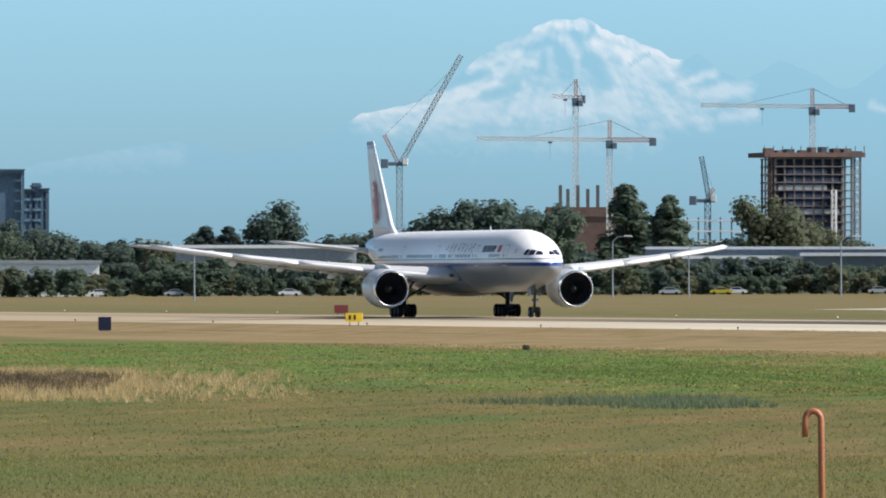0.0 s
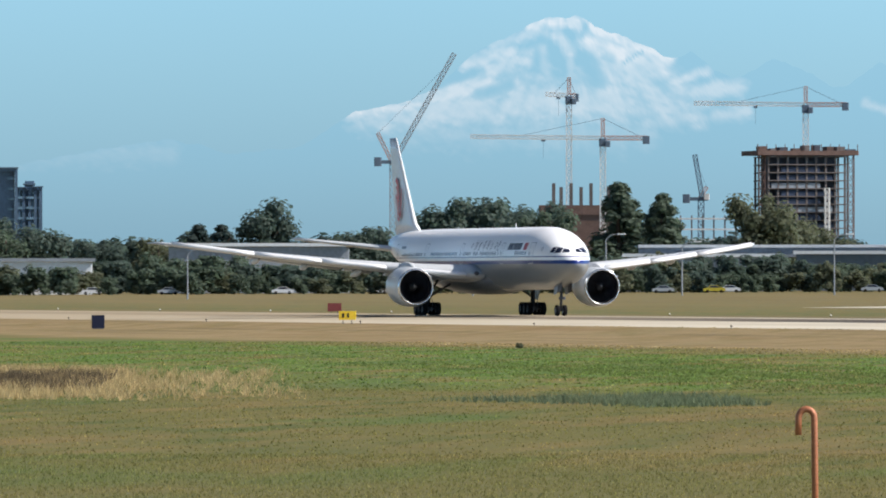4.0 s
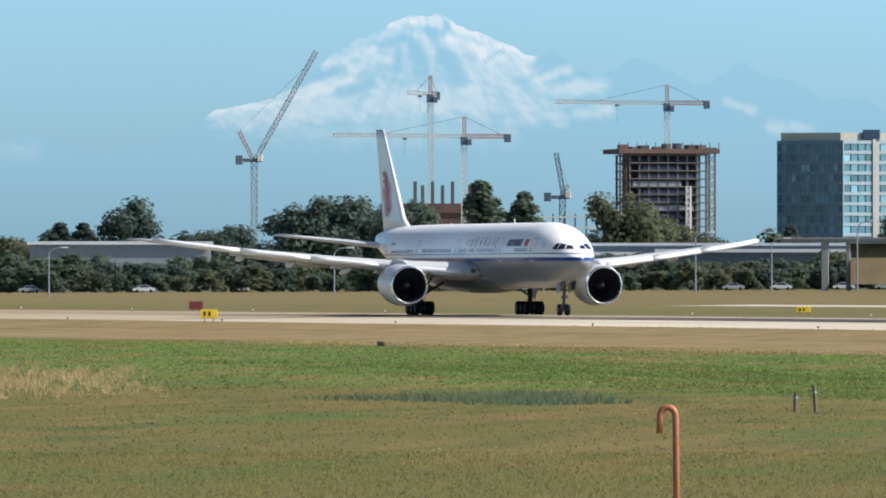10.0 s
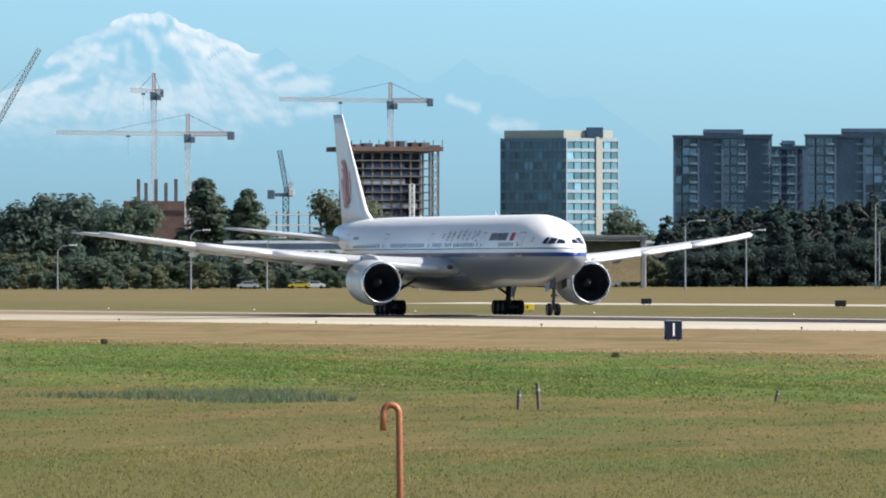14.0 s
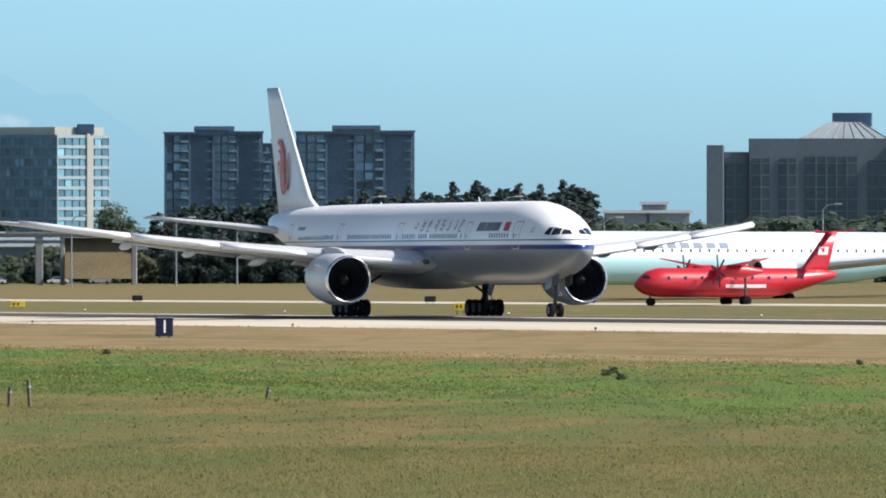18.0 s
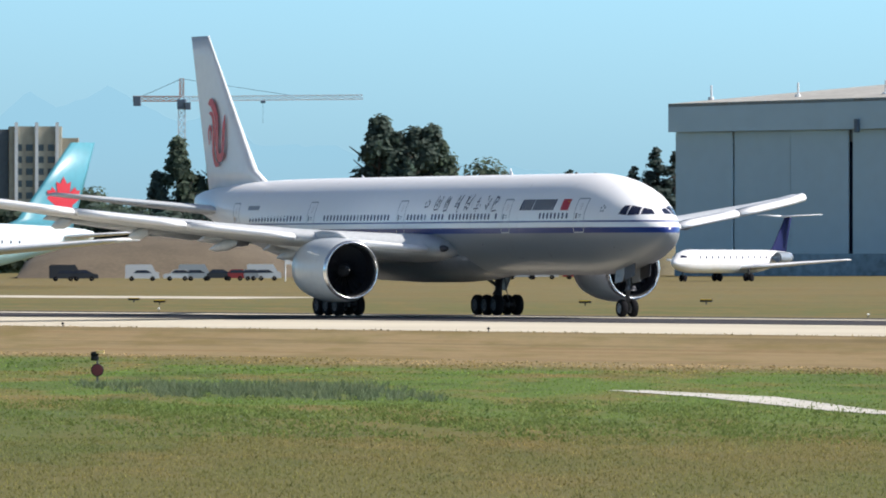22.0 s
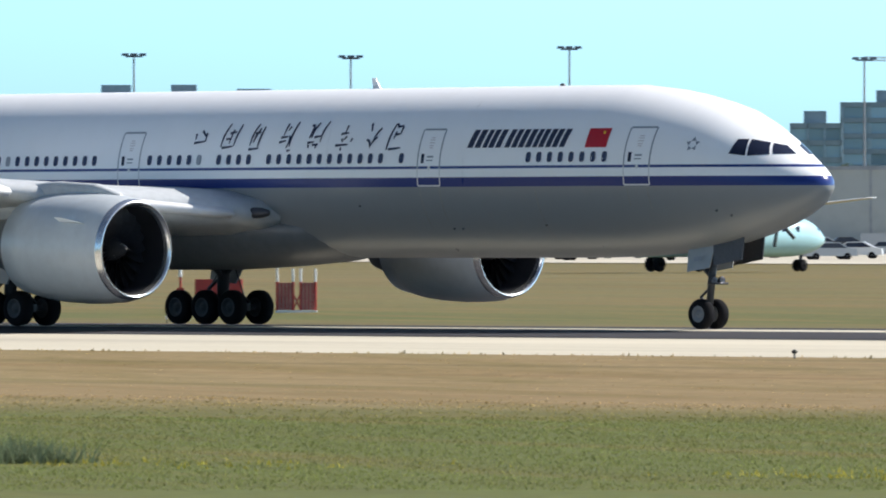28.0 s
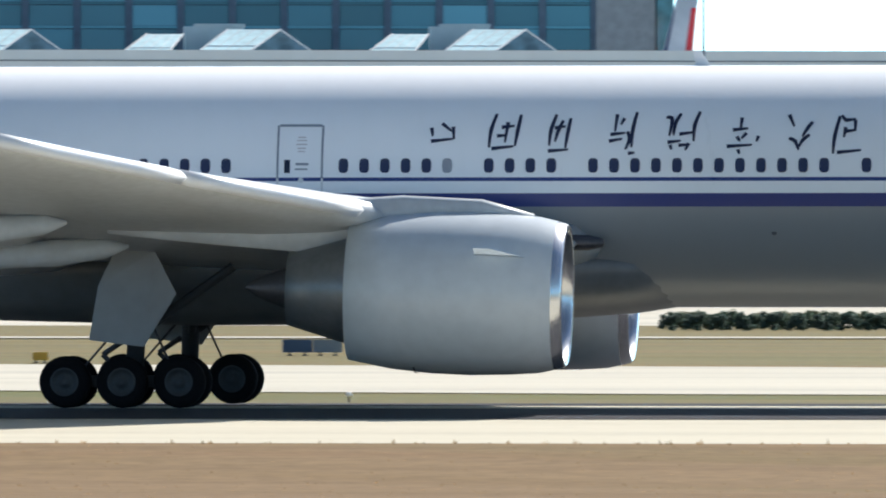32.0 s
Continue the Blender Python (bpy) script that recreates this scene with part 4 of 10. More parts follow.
def make_engine(side):
    """High-bypass engine: cowl, polished lip, fan, spinner, core nozzle, pylon. Local x runs aft from the lip."""
    y = side * 9.65
    root = part("engine_nacelle", None or Shape().spin([(-0.28, 1.85), (-0.7, 1.945), (-1.4, 2.0), (-2.4, 2.04), (-3.4, 2.02), (-4.4, 1.93), (-5.45, 1.74), (-5.45, 1.68), (-4.6, 1.6), (-3.0, 1.62), (-1.6, 1.64), (-0.9, 1.6), (-0.45, 1.60)], 48, "x").mesh("cowl", True), nacelle_paint, airliner, "pale grey engine nacelle", pose(-25.45, y, 2.94, 0, 1.5, 0))
    part("inlet_lip", Shape().spin([(-0.45, 1.60), (-0.2, 1.63), (-0.05, 1.67), (0, 1.735), (-0.05, 1.79), (-0.28, 1.85)], 48).mesh("lip", True), bare_metal, root, "polished inlet lip")
    part("fan_disc", Shape().spin([(-1.55, 1.63), (-1.6, 0.2)], 48).mesh("disc"), black_paint, root)
    part("inlet_liner", Shape().spin([(-0.30, 1.592), (-0.5, 1.588), (-1.0, 1.58), (-1.52, 1.60)], 48).mesh("liner", True), fan_black, root, "inlet liner with shade painted in")
    blade = Shape()
    sec = []
    for k in range(6):
        r = 0.42 + 1.17 * k / 5
        tw = radians(25 + 35 * k / 5)
        c = 0.2 + 0.12 * math.sin(math.pi * k / 5)
        sec.append([(-1.35 + c * math.cos(tw) * u, c * math.sin(tw) * u + 0.1 * math.sin(2.2 * k / 5), r) for u in (-1, 0, 1)])
    for a, b in zip(sec[:-1], sec[1:]):
        for j in (0, 1):
            blade.quad(a[j], a[j + 1], b[j + 1], b[j])
    bm = blade.mesh("blade", True)
    for k in range(22):
        part("fan_blade", bm, fan_black, root, at=pose(0, 0, 0, 360 * k / 22))
    hub = part("spinner", Shape().spin([(-1.5, 0.46), (-1.2, 0.42), (-0.85, 0.28), (-0.6, 0.1), (-0.55, 0.0)], 20).mesh("spinner", True), black_paint, root)
    sw = []
    for k in range(15):
        a = k / 14 * 4.2
        r = 0.05 + 0.018 * k
        x = -0.56 - 0.75 * (r / 0.44) ** 1.4
        sw += [(x, r * math.cos(a), r * math.sin(a)), (x + 0.03 - 0.05, (r + 0.035) * math.cos(a), (r + 0.035) * math.sin(a))]
    part("spiral_mark", mesh("spiral", [(x + 0.035, p, q) for x, p, q in sw], [(2 * k, 2 * k + 1, 2 * k + 3, 2 * k + 2) for k in range(14)]), sign_white, hub)
    part("core_cowl", Shape().spin([(-4.6, 1.35), (-5.6, 1.32), (-6.3, 1.12), (-7.0, 0.92), (-7.0, 0.84), (-6.6, 0.8)], 32).mesh("core", True), core_grey, root, "grey metal core nozzle")
    part("exhaust_plug", Shape().spin([(-6.2, 0.62), (-7.0, 0.55), (-7.8, 0.25), (-8.1, 0.02)], 20).mesh("plug", True), dark_metal, root)
    py = []
    for xa, z0, z1, hw in ((0.9, 1.9, 2.02, 0.1), (2.2, 1.8, 2.35, 0.3), (4.2, 1.5, 2.4, 0.34), (6.4, 0.9, 2.2, 0.34), (9.6, 1.1, 1.75, 0.26), (11.6, 1.25, 1.5, 0.06)):
        py.append([(-xa, p * hw, z) for p, z in ((-1, z0), (-1, z1 - 0.1), (-0.5, z1), (0.5, z1), (1, z1 - 0.1), (1, z0))])
    part("pylon", Shape().rings(py).mesh("pylon", True), wing_grey, root)
    for k, a in enumerate((-62, 62)):
        part("strake", Shape().add([(-0.9, 1.96 * math.sin(radians(a)), 1.96 * math.cos(radians(a))), (-2.2, 2.04 * math.sin(radians(a)), 2.04 * math.cos(radians(a))), (-2.2, 2.4 * math.sin(radians(a)), 2.4 * math.cos(radians(a))), (-1.8, 2.38 * math.sin(radians(a)), 2.38 * math.cos(radians(a)))], [(0, 1, 2, 3), (3, 2, 1, 0)]).mesh("strake"), nacelle_paint, root)
    s = Shape()
    for a in range(8):
        t0, t1 = radians(-115 + a * 6), radians(-115 + (a + 1) * 6)
        s.quad((-3.72, side * -2.02 * math.cos(t0) * -1, 2.026 * math.sin(t0)), (-3.76, side * 2.02 * math.cos(t0), 2.026 * math.sin(t0)), (-3.76, side * 2.02 * math.cos(t1), 2.026 * math.sin(t1)), (-3.72, side * 2.02 * math.cos(t1), 2.026 * math.sin(t1)))
    part("panel_seam", s.mesh("seam"), dark_metal, root)
    return root


engines = [make_engine(-1), make_engine(1)]


def wheel_mesh(r, w):
    tyre = Shape().spin([(-w / 2 + 0.02, r * 0.55), (-w / 2, r * 0.7), (-w / 2 + 0.03, r * 0.9), (-w / 2 + 0.1, r * 0.985), (0, r), (w / 2 - 0.1, r * 0.985), (w / 2 - 0.03, r * 0.9), (w / 2, r * 0.7), (w / 2 - 0.02, r * 0.55)], 28, "y").mesh("tyre", True)
    rim = Shape().spin([(-w / 2 + 0.04, 0.02), (-w / 2 + 0.02, r * 0.16), (-w / 2 + 0.09, r * 0.2), (-w / 2 + 0.10, r * 0.4), (-w / 2 + 0.02, r * 0.48), (-w / 2 + 0.02, r * 0.56), (w / 2 - 0.02, r * 0.56), (w / 2 - 0.02, r * 0.48), (w / 2 - 0.10, r * 0.4), (w / 2 - 0.09, r * 0.2), (w / 2 - 0.02, r * 0.16), (w / 2 - 0.04, 0.02)], 20, "y").mesh("rim", True)
    return tyre, rim


WHEELS = []


def add_wheel(parent, x, y, r, meshes):
    hub = part("wheel", meshes[1], hub_paint if r < 0.6 else gear_metal, parent, "grey wheel rim", pose(x, y, r))
    part("tyre", meshes[0], black_rubber, hub, "black tyre")
    WHEELS.append((hub, x, y, r))


main_wheel, nose_wheel = wheel_mesh(0.66, 0.5), wheel_mesh(0.545, 0.42)
for side in (-1, 1):
    y0 = side * 5.49
    g = part("main_gear_leg", Shape().tube((-36.9, y0, 0.7), (-36.7, y0 - side * 0.1, 4.3), 0.23, 0.26, 14).tube((-36.85, y0, 0.72), (-36.8, y0, 2.0), 0.17, 0.17, 12).mesh("leg", True), gear_metal, airliner, "thick main landing gear strut")
    part("bogie_beam", Shape().box(-38.75, -35.45, y0 - 0.17, y0 + 0.17, 0.52, 0.82, 0.1).mesh("beam"), gear_metal, g)
    for dx in (-1.46, 0, 1.46):
        part("axle", Shape().tube((-37.1 + dx, y0 - 0.75, 0.66), (-37.1 + dx, y0 + 0.75, 0.66), 0.1).mesh("axle"), dark_metal, g)
        for w in (-0.7, 0.7):
            add_wheel(g, -37.1 + dx, y0 + w, 0.66, main_wheel)
    part("side_brace", Shape().tube((-36.8, y0 - side * 0.2, 1.9), (-36.3, y0 - side * 2.6, 3.4), 0.11).mesh("brace"), gear_metal, g)
    part("drag_brace", Shape().tube((-36.9, y0, 1.8), (-34.4, y0 - side * 0.4, 3.6), 0.12).mesh("brace"), gear_metal, g)
    part("torque_link", Shape().tube((-37.1, y0, 1.75), (-37.7, y0, 1.35), 0.07).tube((-37.7, y0, 1.35), (-37.2, y0, 0.85), 0.07).mesh("link"), dark_metal, g)
    part("hydraulic_line", Shape().tube((-36.6, y0 + 0.28, 2.4), (-36.0, y0 + 0.25, 1.1), 0.03).tube((-36.0, y0 + 0.25, 1.1), (-35.6, y0 + 0.2, 0.85), 0.03).tube((-37.2, y0 + 0.25, 2.2), (-38.2, y0 + 0.25, 1.05), 0.03).mesh("line"), dark_metal, g)
    yd = y0 + side * 0.42
    part("gear_door", Shape().add([(-38.0, yd, 1.72), (-36.6, yd, 1.55), (-35.75, yd + side * 0.1, 2.9), (-36.3, yd + side * 0.25, 4.0), (-37.3, yd + side * 0.25, 4.0), (-37.75, yd + side * 0.1, 3.1),
                                   (-38.0, yd - side * 0.07, 1.72), (-36.6, yd - side * 0.07, 1.55), (-35.75, yd + side * 0.03, 2.9), (-36.3, yd + side * 0.18, 4.0), (-37.3, yd + side * 0.18, 4.0), (-37.75, yd + side * 0.03, 3.1)],
                                  [(0, 1, 2, 3, 4, 5), (11, 10, 9, 8, 7, 6)] + [(i, 6 + i, 6 + (i + 1) % 6, (i + 1) % 6) for i in range(6)]).mesh("door"), grey_paint, g, "pale grey strut door")
g = part("nose_gear_leg", Shape().tube((-5.85, 0, 0.55), (-5.55, 0, 3.2), 0.12, 0.16, 14).tube((-5.82, 0, 0.55), (-5.75, 0, 1.25), 0.09, 0.09, 12).mesh("leg", True), gear_metal, airliner, "nose landing gear strut")
part("axle", Shape().tube((-5.87, -0.5, 0.545), (-5.87, 0.5, 0.545), 0.08).mesh("axle"), dark_metal, g)
for w in (-0.36, 0.36):
    add_wheel(g, -5.87, w, 0.545, nose_wheel)
part("torque_link", Shape().tube((-5.78, 0, 1.5), (-6.25, 0, 1.15), 0.05).tube((-6.25, 0, 1.15), (-5.85, 0, 0.75), 0.05).mesh("link"), dark_metal, g)
part("drag_brace", Shape().tube((-5.7, 0.1, 1.75), (-7.1, 0.2, 2.9), 0.08).mesh("brace"), gear_metal, g)
part("taxi_light", Shape().spin([(0, 0.02), (0.04, 0.14), (0.0, 0.16), (-0.14, 0.1)], 12, "x", (-5.4, -0.2, 1.75)).spin([(0, 0.02), (0.04, 0.14), (0.0, 0.16), (-0.14, 0.1)], 12, "x", (-5.4, 0.2, 1.75)).box(-5.62, -5.2, -0.32, 0.32, 1.60, 1.68).mesh("lamp", True), dark_metal, g)
for side in (-1, 1):
    yd = side * 0.62
    part("gear_door", Shape().add([(-6.35, yd, 2.05), (-5.25, yd, 2.2), (-5.05, yd - side * 0.1, 3.0), (-6.35, yd - side * 0.1, 2.95), (-6.35, yd - side * 0.05, 2.05), (-5.25, yd - side * 0.05, 2.2), (-5.05, yd - side * 0.15, 3.0), (-6.35, yd - side * 0.15, 2.95)],
                                  [(0, 1, 2, 3), (7, 6, 5, 4), (0, 4, 5, 1), (1, 5, 6, 2), (2, 6, 7, 3), (3, 7, 4, 0)]).mesh("door"), grey_paint, g, "grey nose gear door with illegible number")
    yd = side * 0.55
    part("gear_door", Shape().add([(-5.1, yd, 2.28), (-3.7, yd, 2.5), (-3.6, yd, 3.3), (-5.1, yd, 3.1), (-5.1, yd - side * 0.05, 2.28), (-3.7, yd - side * 0.05, 2.5), (-3.6, yd - side * 0.05, 3.3), (-5.1, yd - side * 0.05, 3.1)],
                                  [(0, 1, 2, 3), (7, 6, 5, 4), (0, 4, 5, 1), (1, 5, 6, 2), (2, 6, 7, 3), (3, 7, 4, 0)]).mesh("door"), dark_metal, g, "dark forward nose gear door")
part("number_bar", Shape().quad((-6.0, -0.628, 2.42), (-5.6, -0.628, 2.46), (-5.6, -0.618, 2.62), (-6.0, -0.618, 2.58)).mesh("bar"), outline_paint, g)
for side in (-1, 1):
    part("landing_light", Shape().spin([(0.5, 0.02), (0.45, 0.12), (0.1, 0.2), (-0.8, 0.22)], 14, "x", (-25.6, side * 3.35, 4.3)).mesh("light", True), dark_metal, airliner, "landing light in the wing root")

# the weight on the legs lets the body down by a hand's width
for ob in airliner.children:
    if "gear" not in ob.name:
        ob.matrix_basis = pose(0, 0, -0.10) @ ob.matrix_basis


# ---- distance: snow mountain and far ranges, hazy blue ----
def distance_material(name, rock, snow, cover, veil_low, veil_high, solid, blend=0.22):
    """Far rock and snow seen through miles of blue air: that haze is in its glowing colours and see-through fade."""
    m = bpy.data.materials.new(name)
    m.use_nodes = True
    n, l = m.node_tree.nodes, m.node_tree.links
    b = n["Principled BSDF"]
    b.inputs["Roughness"].default_value = 1.0
    b.inputs["Specular IOR Level"].default_value = 0.0
    co = n.new("ShaderNodeNewGeometry")
    sep = n.new("ShaderNodeSeparateXYZ")
    l.new(co.outputs["Position"], sep.inputs[0])
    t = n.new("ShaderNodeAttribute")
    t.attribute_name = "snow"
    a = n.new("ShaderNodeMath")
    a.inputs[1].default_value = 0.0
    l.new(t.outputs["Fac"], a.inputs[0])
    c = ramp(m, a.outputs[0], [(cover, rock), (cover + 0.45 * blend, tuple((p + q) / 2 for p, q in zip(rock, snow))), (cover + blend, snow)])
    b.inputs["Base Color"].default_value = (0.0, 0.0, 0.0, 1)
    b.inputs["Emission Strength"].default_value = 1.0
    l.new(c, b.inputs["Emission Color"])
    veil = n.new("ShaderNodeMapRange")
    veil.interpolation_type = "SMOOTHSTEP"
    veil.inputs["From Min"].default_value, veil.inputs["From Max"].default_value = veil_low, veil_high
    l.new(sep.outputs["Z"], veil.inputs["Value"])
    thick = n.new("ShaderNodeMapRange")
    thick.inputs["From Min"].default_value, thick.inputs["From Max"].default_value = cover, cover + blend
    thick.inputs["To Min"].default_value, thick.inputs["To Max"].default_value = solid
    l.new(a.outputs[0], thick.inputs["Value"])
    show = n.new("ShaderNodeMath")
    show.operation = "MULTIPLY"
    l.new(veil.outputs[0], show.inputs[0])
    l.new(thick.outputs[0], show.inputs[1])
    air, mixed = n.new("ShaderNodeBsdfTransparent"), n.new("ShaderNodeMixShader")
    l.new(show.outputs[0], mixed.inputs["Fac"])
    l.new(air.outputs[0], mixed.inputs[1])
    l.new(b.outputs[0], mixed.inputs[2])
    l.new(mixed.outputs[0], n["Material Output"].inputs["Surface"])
    return m


def ridge(name, label, d, skyline, material, seed, rough=1.2, depth=60, snow=None, cols=240, rows=26):
    """A mountain front: its crest follows bearings and heights, its face falls towards the viewer in ridges."""
    azs = np.linspace(skyline[0][0], skyline[-1][0], cols)
    els = np.interp(azs, [s[0] for s in skyline], [s[1] for s in skyline])
    v, f, white = [], [], []
    for i, (az, el) in enumerate(zip(azs, els)):
        top = rise(el, d)
        for j in range(rows + 1):
            u = j / rows
            w = noise.fractal(Vector((az * 3.1, u * 3.0, seed)), 0.8, 2.1, 5)
            k = noise.fractal(Vector((az * 14, u * 1.2 + seed, 3)), 0.9, 2.0, 4)
            z = (top + (rough * noise.fractal(Vector((az * 9, seed, 0)), 0.8, 2.0, 5) if u == 0 else 0)) * (1 - u) ** 1.15 + 1.0 * u
            dd = d - depth * u + (14 * w + 9 * k) * min(1, 4 * u)
            v.append(spot(az, dd, z))
            white.append(snow(az, math.degrees((z - EYE_Z) / d), el) if snow else 0.0)
    for i in range(cols - 1):
        for j in range(rows):
            o = i * (rows + 1) + j
            f.append((o, o + rows + 1, o + rows + 2, o + 1))
    me = mesh(name, v, f, True)
    me.attributes.new("snow", "FLOAT", "POINT").data.foreach_set("value", white)
    return tagged(part(name, me, material), label, "mountain", kind="structure")


# snowfields of the peak: from bearing and height to bearing and height, half width in degrees, how white
# the first field's whiteness includes the sun on that shoulder
FIELDS = [(-74.671, 1.371, -74.273, 1.199, 0.027, 1.00), (-74.692, 1.294, -74.522, 1.217, 0.045, 0.92), (-74.528, 1.217, -74.320, 1.157, 0.059, 0.72), (-75.003, 1.383, -74.730, 1.416, 0.033, 0.85), (-74.900, 1.407, -74.736, 1.377, 0.024, 0.80),
          (-75.182, 1.276, -74.920, 1.353, 0.030, 0.50), (-75.330, 1.175, -75.093, 1.235, 0.033, 0.66), (-75.197, 1.145, -75.027, 1.199, 0.042, 0.60), (-74.861, 1.336, -74.784, 1.235, 0.027, 0.62), (-74.784, 1.235, -74.790, 1.092, 0.018, 0.36),
          (-74.938, 1.264, -74.897, 1.062, 0.024, 0.36), (-75.936, 0.926, -75.597, 0.955, 0.045, 0.85), (-75.597, 0.973, -75.235, 1.074, 0.045, 0.70), (-75.835, 0.902, -75.003, 0.949, 0.089, 0.56), (-75.093, 0.985, -74.231, 0.961, 0.101, 0.58),
          (-74.573, 1.145, -74.454, 0.973, 0.089, 0.64), (-74.454, 1.128, -74.172, 0.938, 0.089, 0.62), (-74.380, 0.872, -74.136, 0.896, 0.039, 0.50), (-74.291, 1.059, -74.065, 1.139, 0.021, 0.66), (-74.127, 1.027, -73.881, 1.062, 0.033, 0.55),
          (-74.023, 0.902, -73.869, 0.914, 0.033, 0.50), (-75.716, 1.027, -75.479, 1.139, 0.021, 0.26), (-75.597, 0.810, -74.409, 0.801, 0.077, 0.30), (-77.9, 0.66, -76.9, 0.70, 0.06, 0.24), (-73.24, 0.97, -73.10, 0.92, 0.020, 0.50),
          (-73.00, 0.83, -72.80, 0.82, 0.030, 0.45)]
# bare rock between them
ROCKS = [(-75.265, 1.015, -75.107, 1.062, 0.039), (-74.692, 1.199, -74.632, 1.086, 0.053), (-75.300, 1.122, -75.479, 1.062, 0.024), (-74.706, 1.365, -74.727, 1.324, 0.021), (-74.513, 1.175, -74.409, 1.240, 0.009)]


def glaciers(az, el, crest):
    """Snow cover: full on the snowfields, broken by ribs of rock that fan out from the summit."""
    x, y = az + 74.85, 1.46 - el
    turn, far = math.atan2(x, y + 0.12), math.hypot(x, y)
    rib = noise.fractal(Vector((turn * 7.5, far * 2.0, 4.0)), 0.8, 2.1, 6)
    flecks = noise.fractal(Vector((az * 13.0 + el * 9.0, el * 22.0, 9.0)), 0.75, 2.2, 7)
    near = lambda a0, e0, a1, e1, r: math.hypot(*[q - p - max(0.0, min(1.0, ((az - a0) * (a1 - a0) + (el - e0) * (e1 - e0)) / ((a1 - a0) ** 2 + (e1 - e0) ** 2))) * g for q, p, g in ((az, a0, a1 - a0), (el, e0, e1 - e0))]) / r
    ragged = 0.48 * flecks + 0.38 * rib
    s = 0.0
    for a0, e0, a1, e1, r, amount in FIELDS:
        q = near(a0, e0, a1, e1, r) + ragged
        s = max(s, amount * (1.0 - min(1.0, max(0.0, q - 0.25) * 0.58)))
    for a0, e0, a1, e1, r in ROCKS:
        s *= min(1.0, 0.25 + 0.6 * near(a0, e0, a1, e1, r) ** 2)
    return max(0.0, min(1.0, 0.06 + s * (0.90 - 0.24 * rib - 0.26 * flecks)))


# blue haze is put into these glowing rock and snow colours
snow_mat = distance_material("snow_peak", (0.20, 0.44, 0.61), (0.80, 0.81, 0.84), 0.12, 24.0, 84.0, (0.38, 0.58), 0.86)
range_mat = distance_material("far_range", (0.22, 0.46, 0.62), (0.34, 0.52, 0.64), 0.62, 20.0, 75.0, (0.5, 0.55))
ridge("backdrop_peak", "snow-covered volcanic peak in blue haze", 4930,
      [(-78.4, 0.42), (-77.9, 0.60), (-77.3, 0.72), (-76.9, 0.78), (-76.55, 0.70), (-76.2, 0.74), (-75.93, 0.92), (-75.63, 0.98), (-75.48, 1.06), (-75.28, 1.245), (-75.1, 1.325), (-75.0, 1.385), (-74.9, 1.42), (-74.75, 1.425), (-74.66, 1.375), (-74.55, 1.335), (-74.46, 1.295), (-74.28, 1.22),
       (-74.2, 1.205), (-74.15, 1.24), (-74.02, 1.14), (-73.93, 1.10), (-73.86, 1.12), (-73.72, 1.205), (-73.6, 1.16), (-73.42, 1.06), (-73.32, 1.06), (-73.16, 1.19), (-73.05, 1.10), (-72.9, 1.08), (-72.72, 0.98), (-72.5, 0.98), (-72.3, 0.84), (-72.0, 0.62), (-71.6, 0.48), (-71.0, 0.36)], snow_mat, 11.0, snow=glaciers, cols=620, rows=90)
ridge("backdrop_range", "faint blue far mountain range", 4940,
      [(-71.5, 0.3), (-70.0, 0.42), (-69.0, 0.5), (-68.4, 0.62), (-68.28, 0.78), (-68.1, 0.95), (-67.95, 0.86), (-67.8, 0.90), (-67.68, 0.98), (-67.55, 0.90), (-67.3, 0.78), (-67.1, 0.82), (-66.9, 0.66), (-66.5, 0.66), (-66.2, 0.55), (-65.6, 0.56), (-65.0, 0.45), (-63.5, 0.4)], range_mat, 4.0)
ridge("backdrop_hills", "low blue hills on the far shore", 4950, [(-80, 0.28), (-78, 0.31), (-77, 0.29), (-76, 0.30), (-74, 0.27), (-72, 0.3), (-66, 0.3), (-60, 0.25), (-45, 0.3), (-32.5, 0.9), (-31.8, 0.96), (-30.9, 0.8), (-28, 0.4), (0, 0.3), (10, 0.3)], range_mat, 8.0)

# ---- building parts ----
glass_blue = mat("facade_glass_blue", (0.15, 0.25, 0.33), 0.12, 0.0, 0.5, 6.0)
glass_teal = mat("facade_glass_teal", (0.10, 0.28, 0.34), 0.08, 0.0, 0.5, 8.0)
glass_pale = mat("facade_glass_pale", (0.16, 0.25, 0.30), 0.15, 0.0, 0.4, 8.0)
slab_grey = mat("slab_grey", (0.26, 0.29, 0.32), 0.8, 0.0, 0.2, 4.0)
slab_white = mat("slab_white", (0.68, 0.71, 0.72), 0.7, 0.0, 0.12, 4.0)
tower_dark = mat("tower_dark", (0.078, 0.135, 0.205), 0.6, 0.0, 0.25, 5.0)
raw_concrete = mat("raw_concrete", (0.15, 0.13, 0.125), 0.9, 0.0, 0.35, 3.0)
formwork = mat("formwork_rust", (0.155, 0.098, 0.082), 0.9, 0.0, 0.4, 2.0)
hotel_stone = mat("hotel_stone", (0.122, 0.158, 0.190), 0.85, 0.0, 0.14, 6.0)
hotel_pale = mat("hotel_pale_stone", (0.36, 0.34, 0.275), 0.85, 0.0, 0.14, 6.0)
hotel_dark = mat("hotel_dark_glass", (0.05, 0.07, 0.085), 0.2, 0.0, 0.4, 4.0)
crane_white = mat("crane_white", (0.68, 0.68, 0.66), 0.6)
# distance haze is put into this pale blue-grey paint
crane_haze = mat("crane_hazed", (0.74, 0.80, 0.84), 0.6)
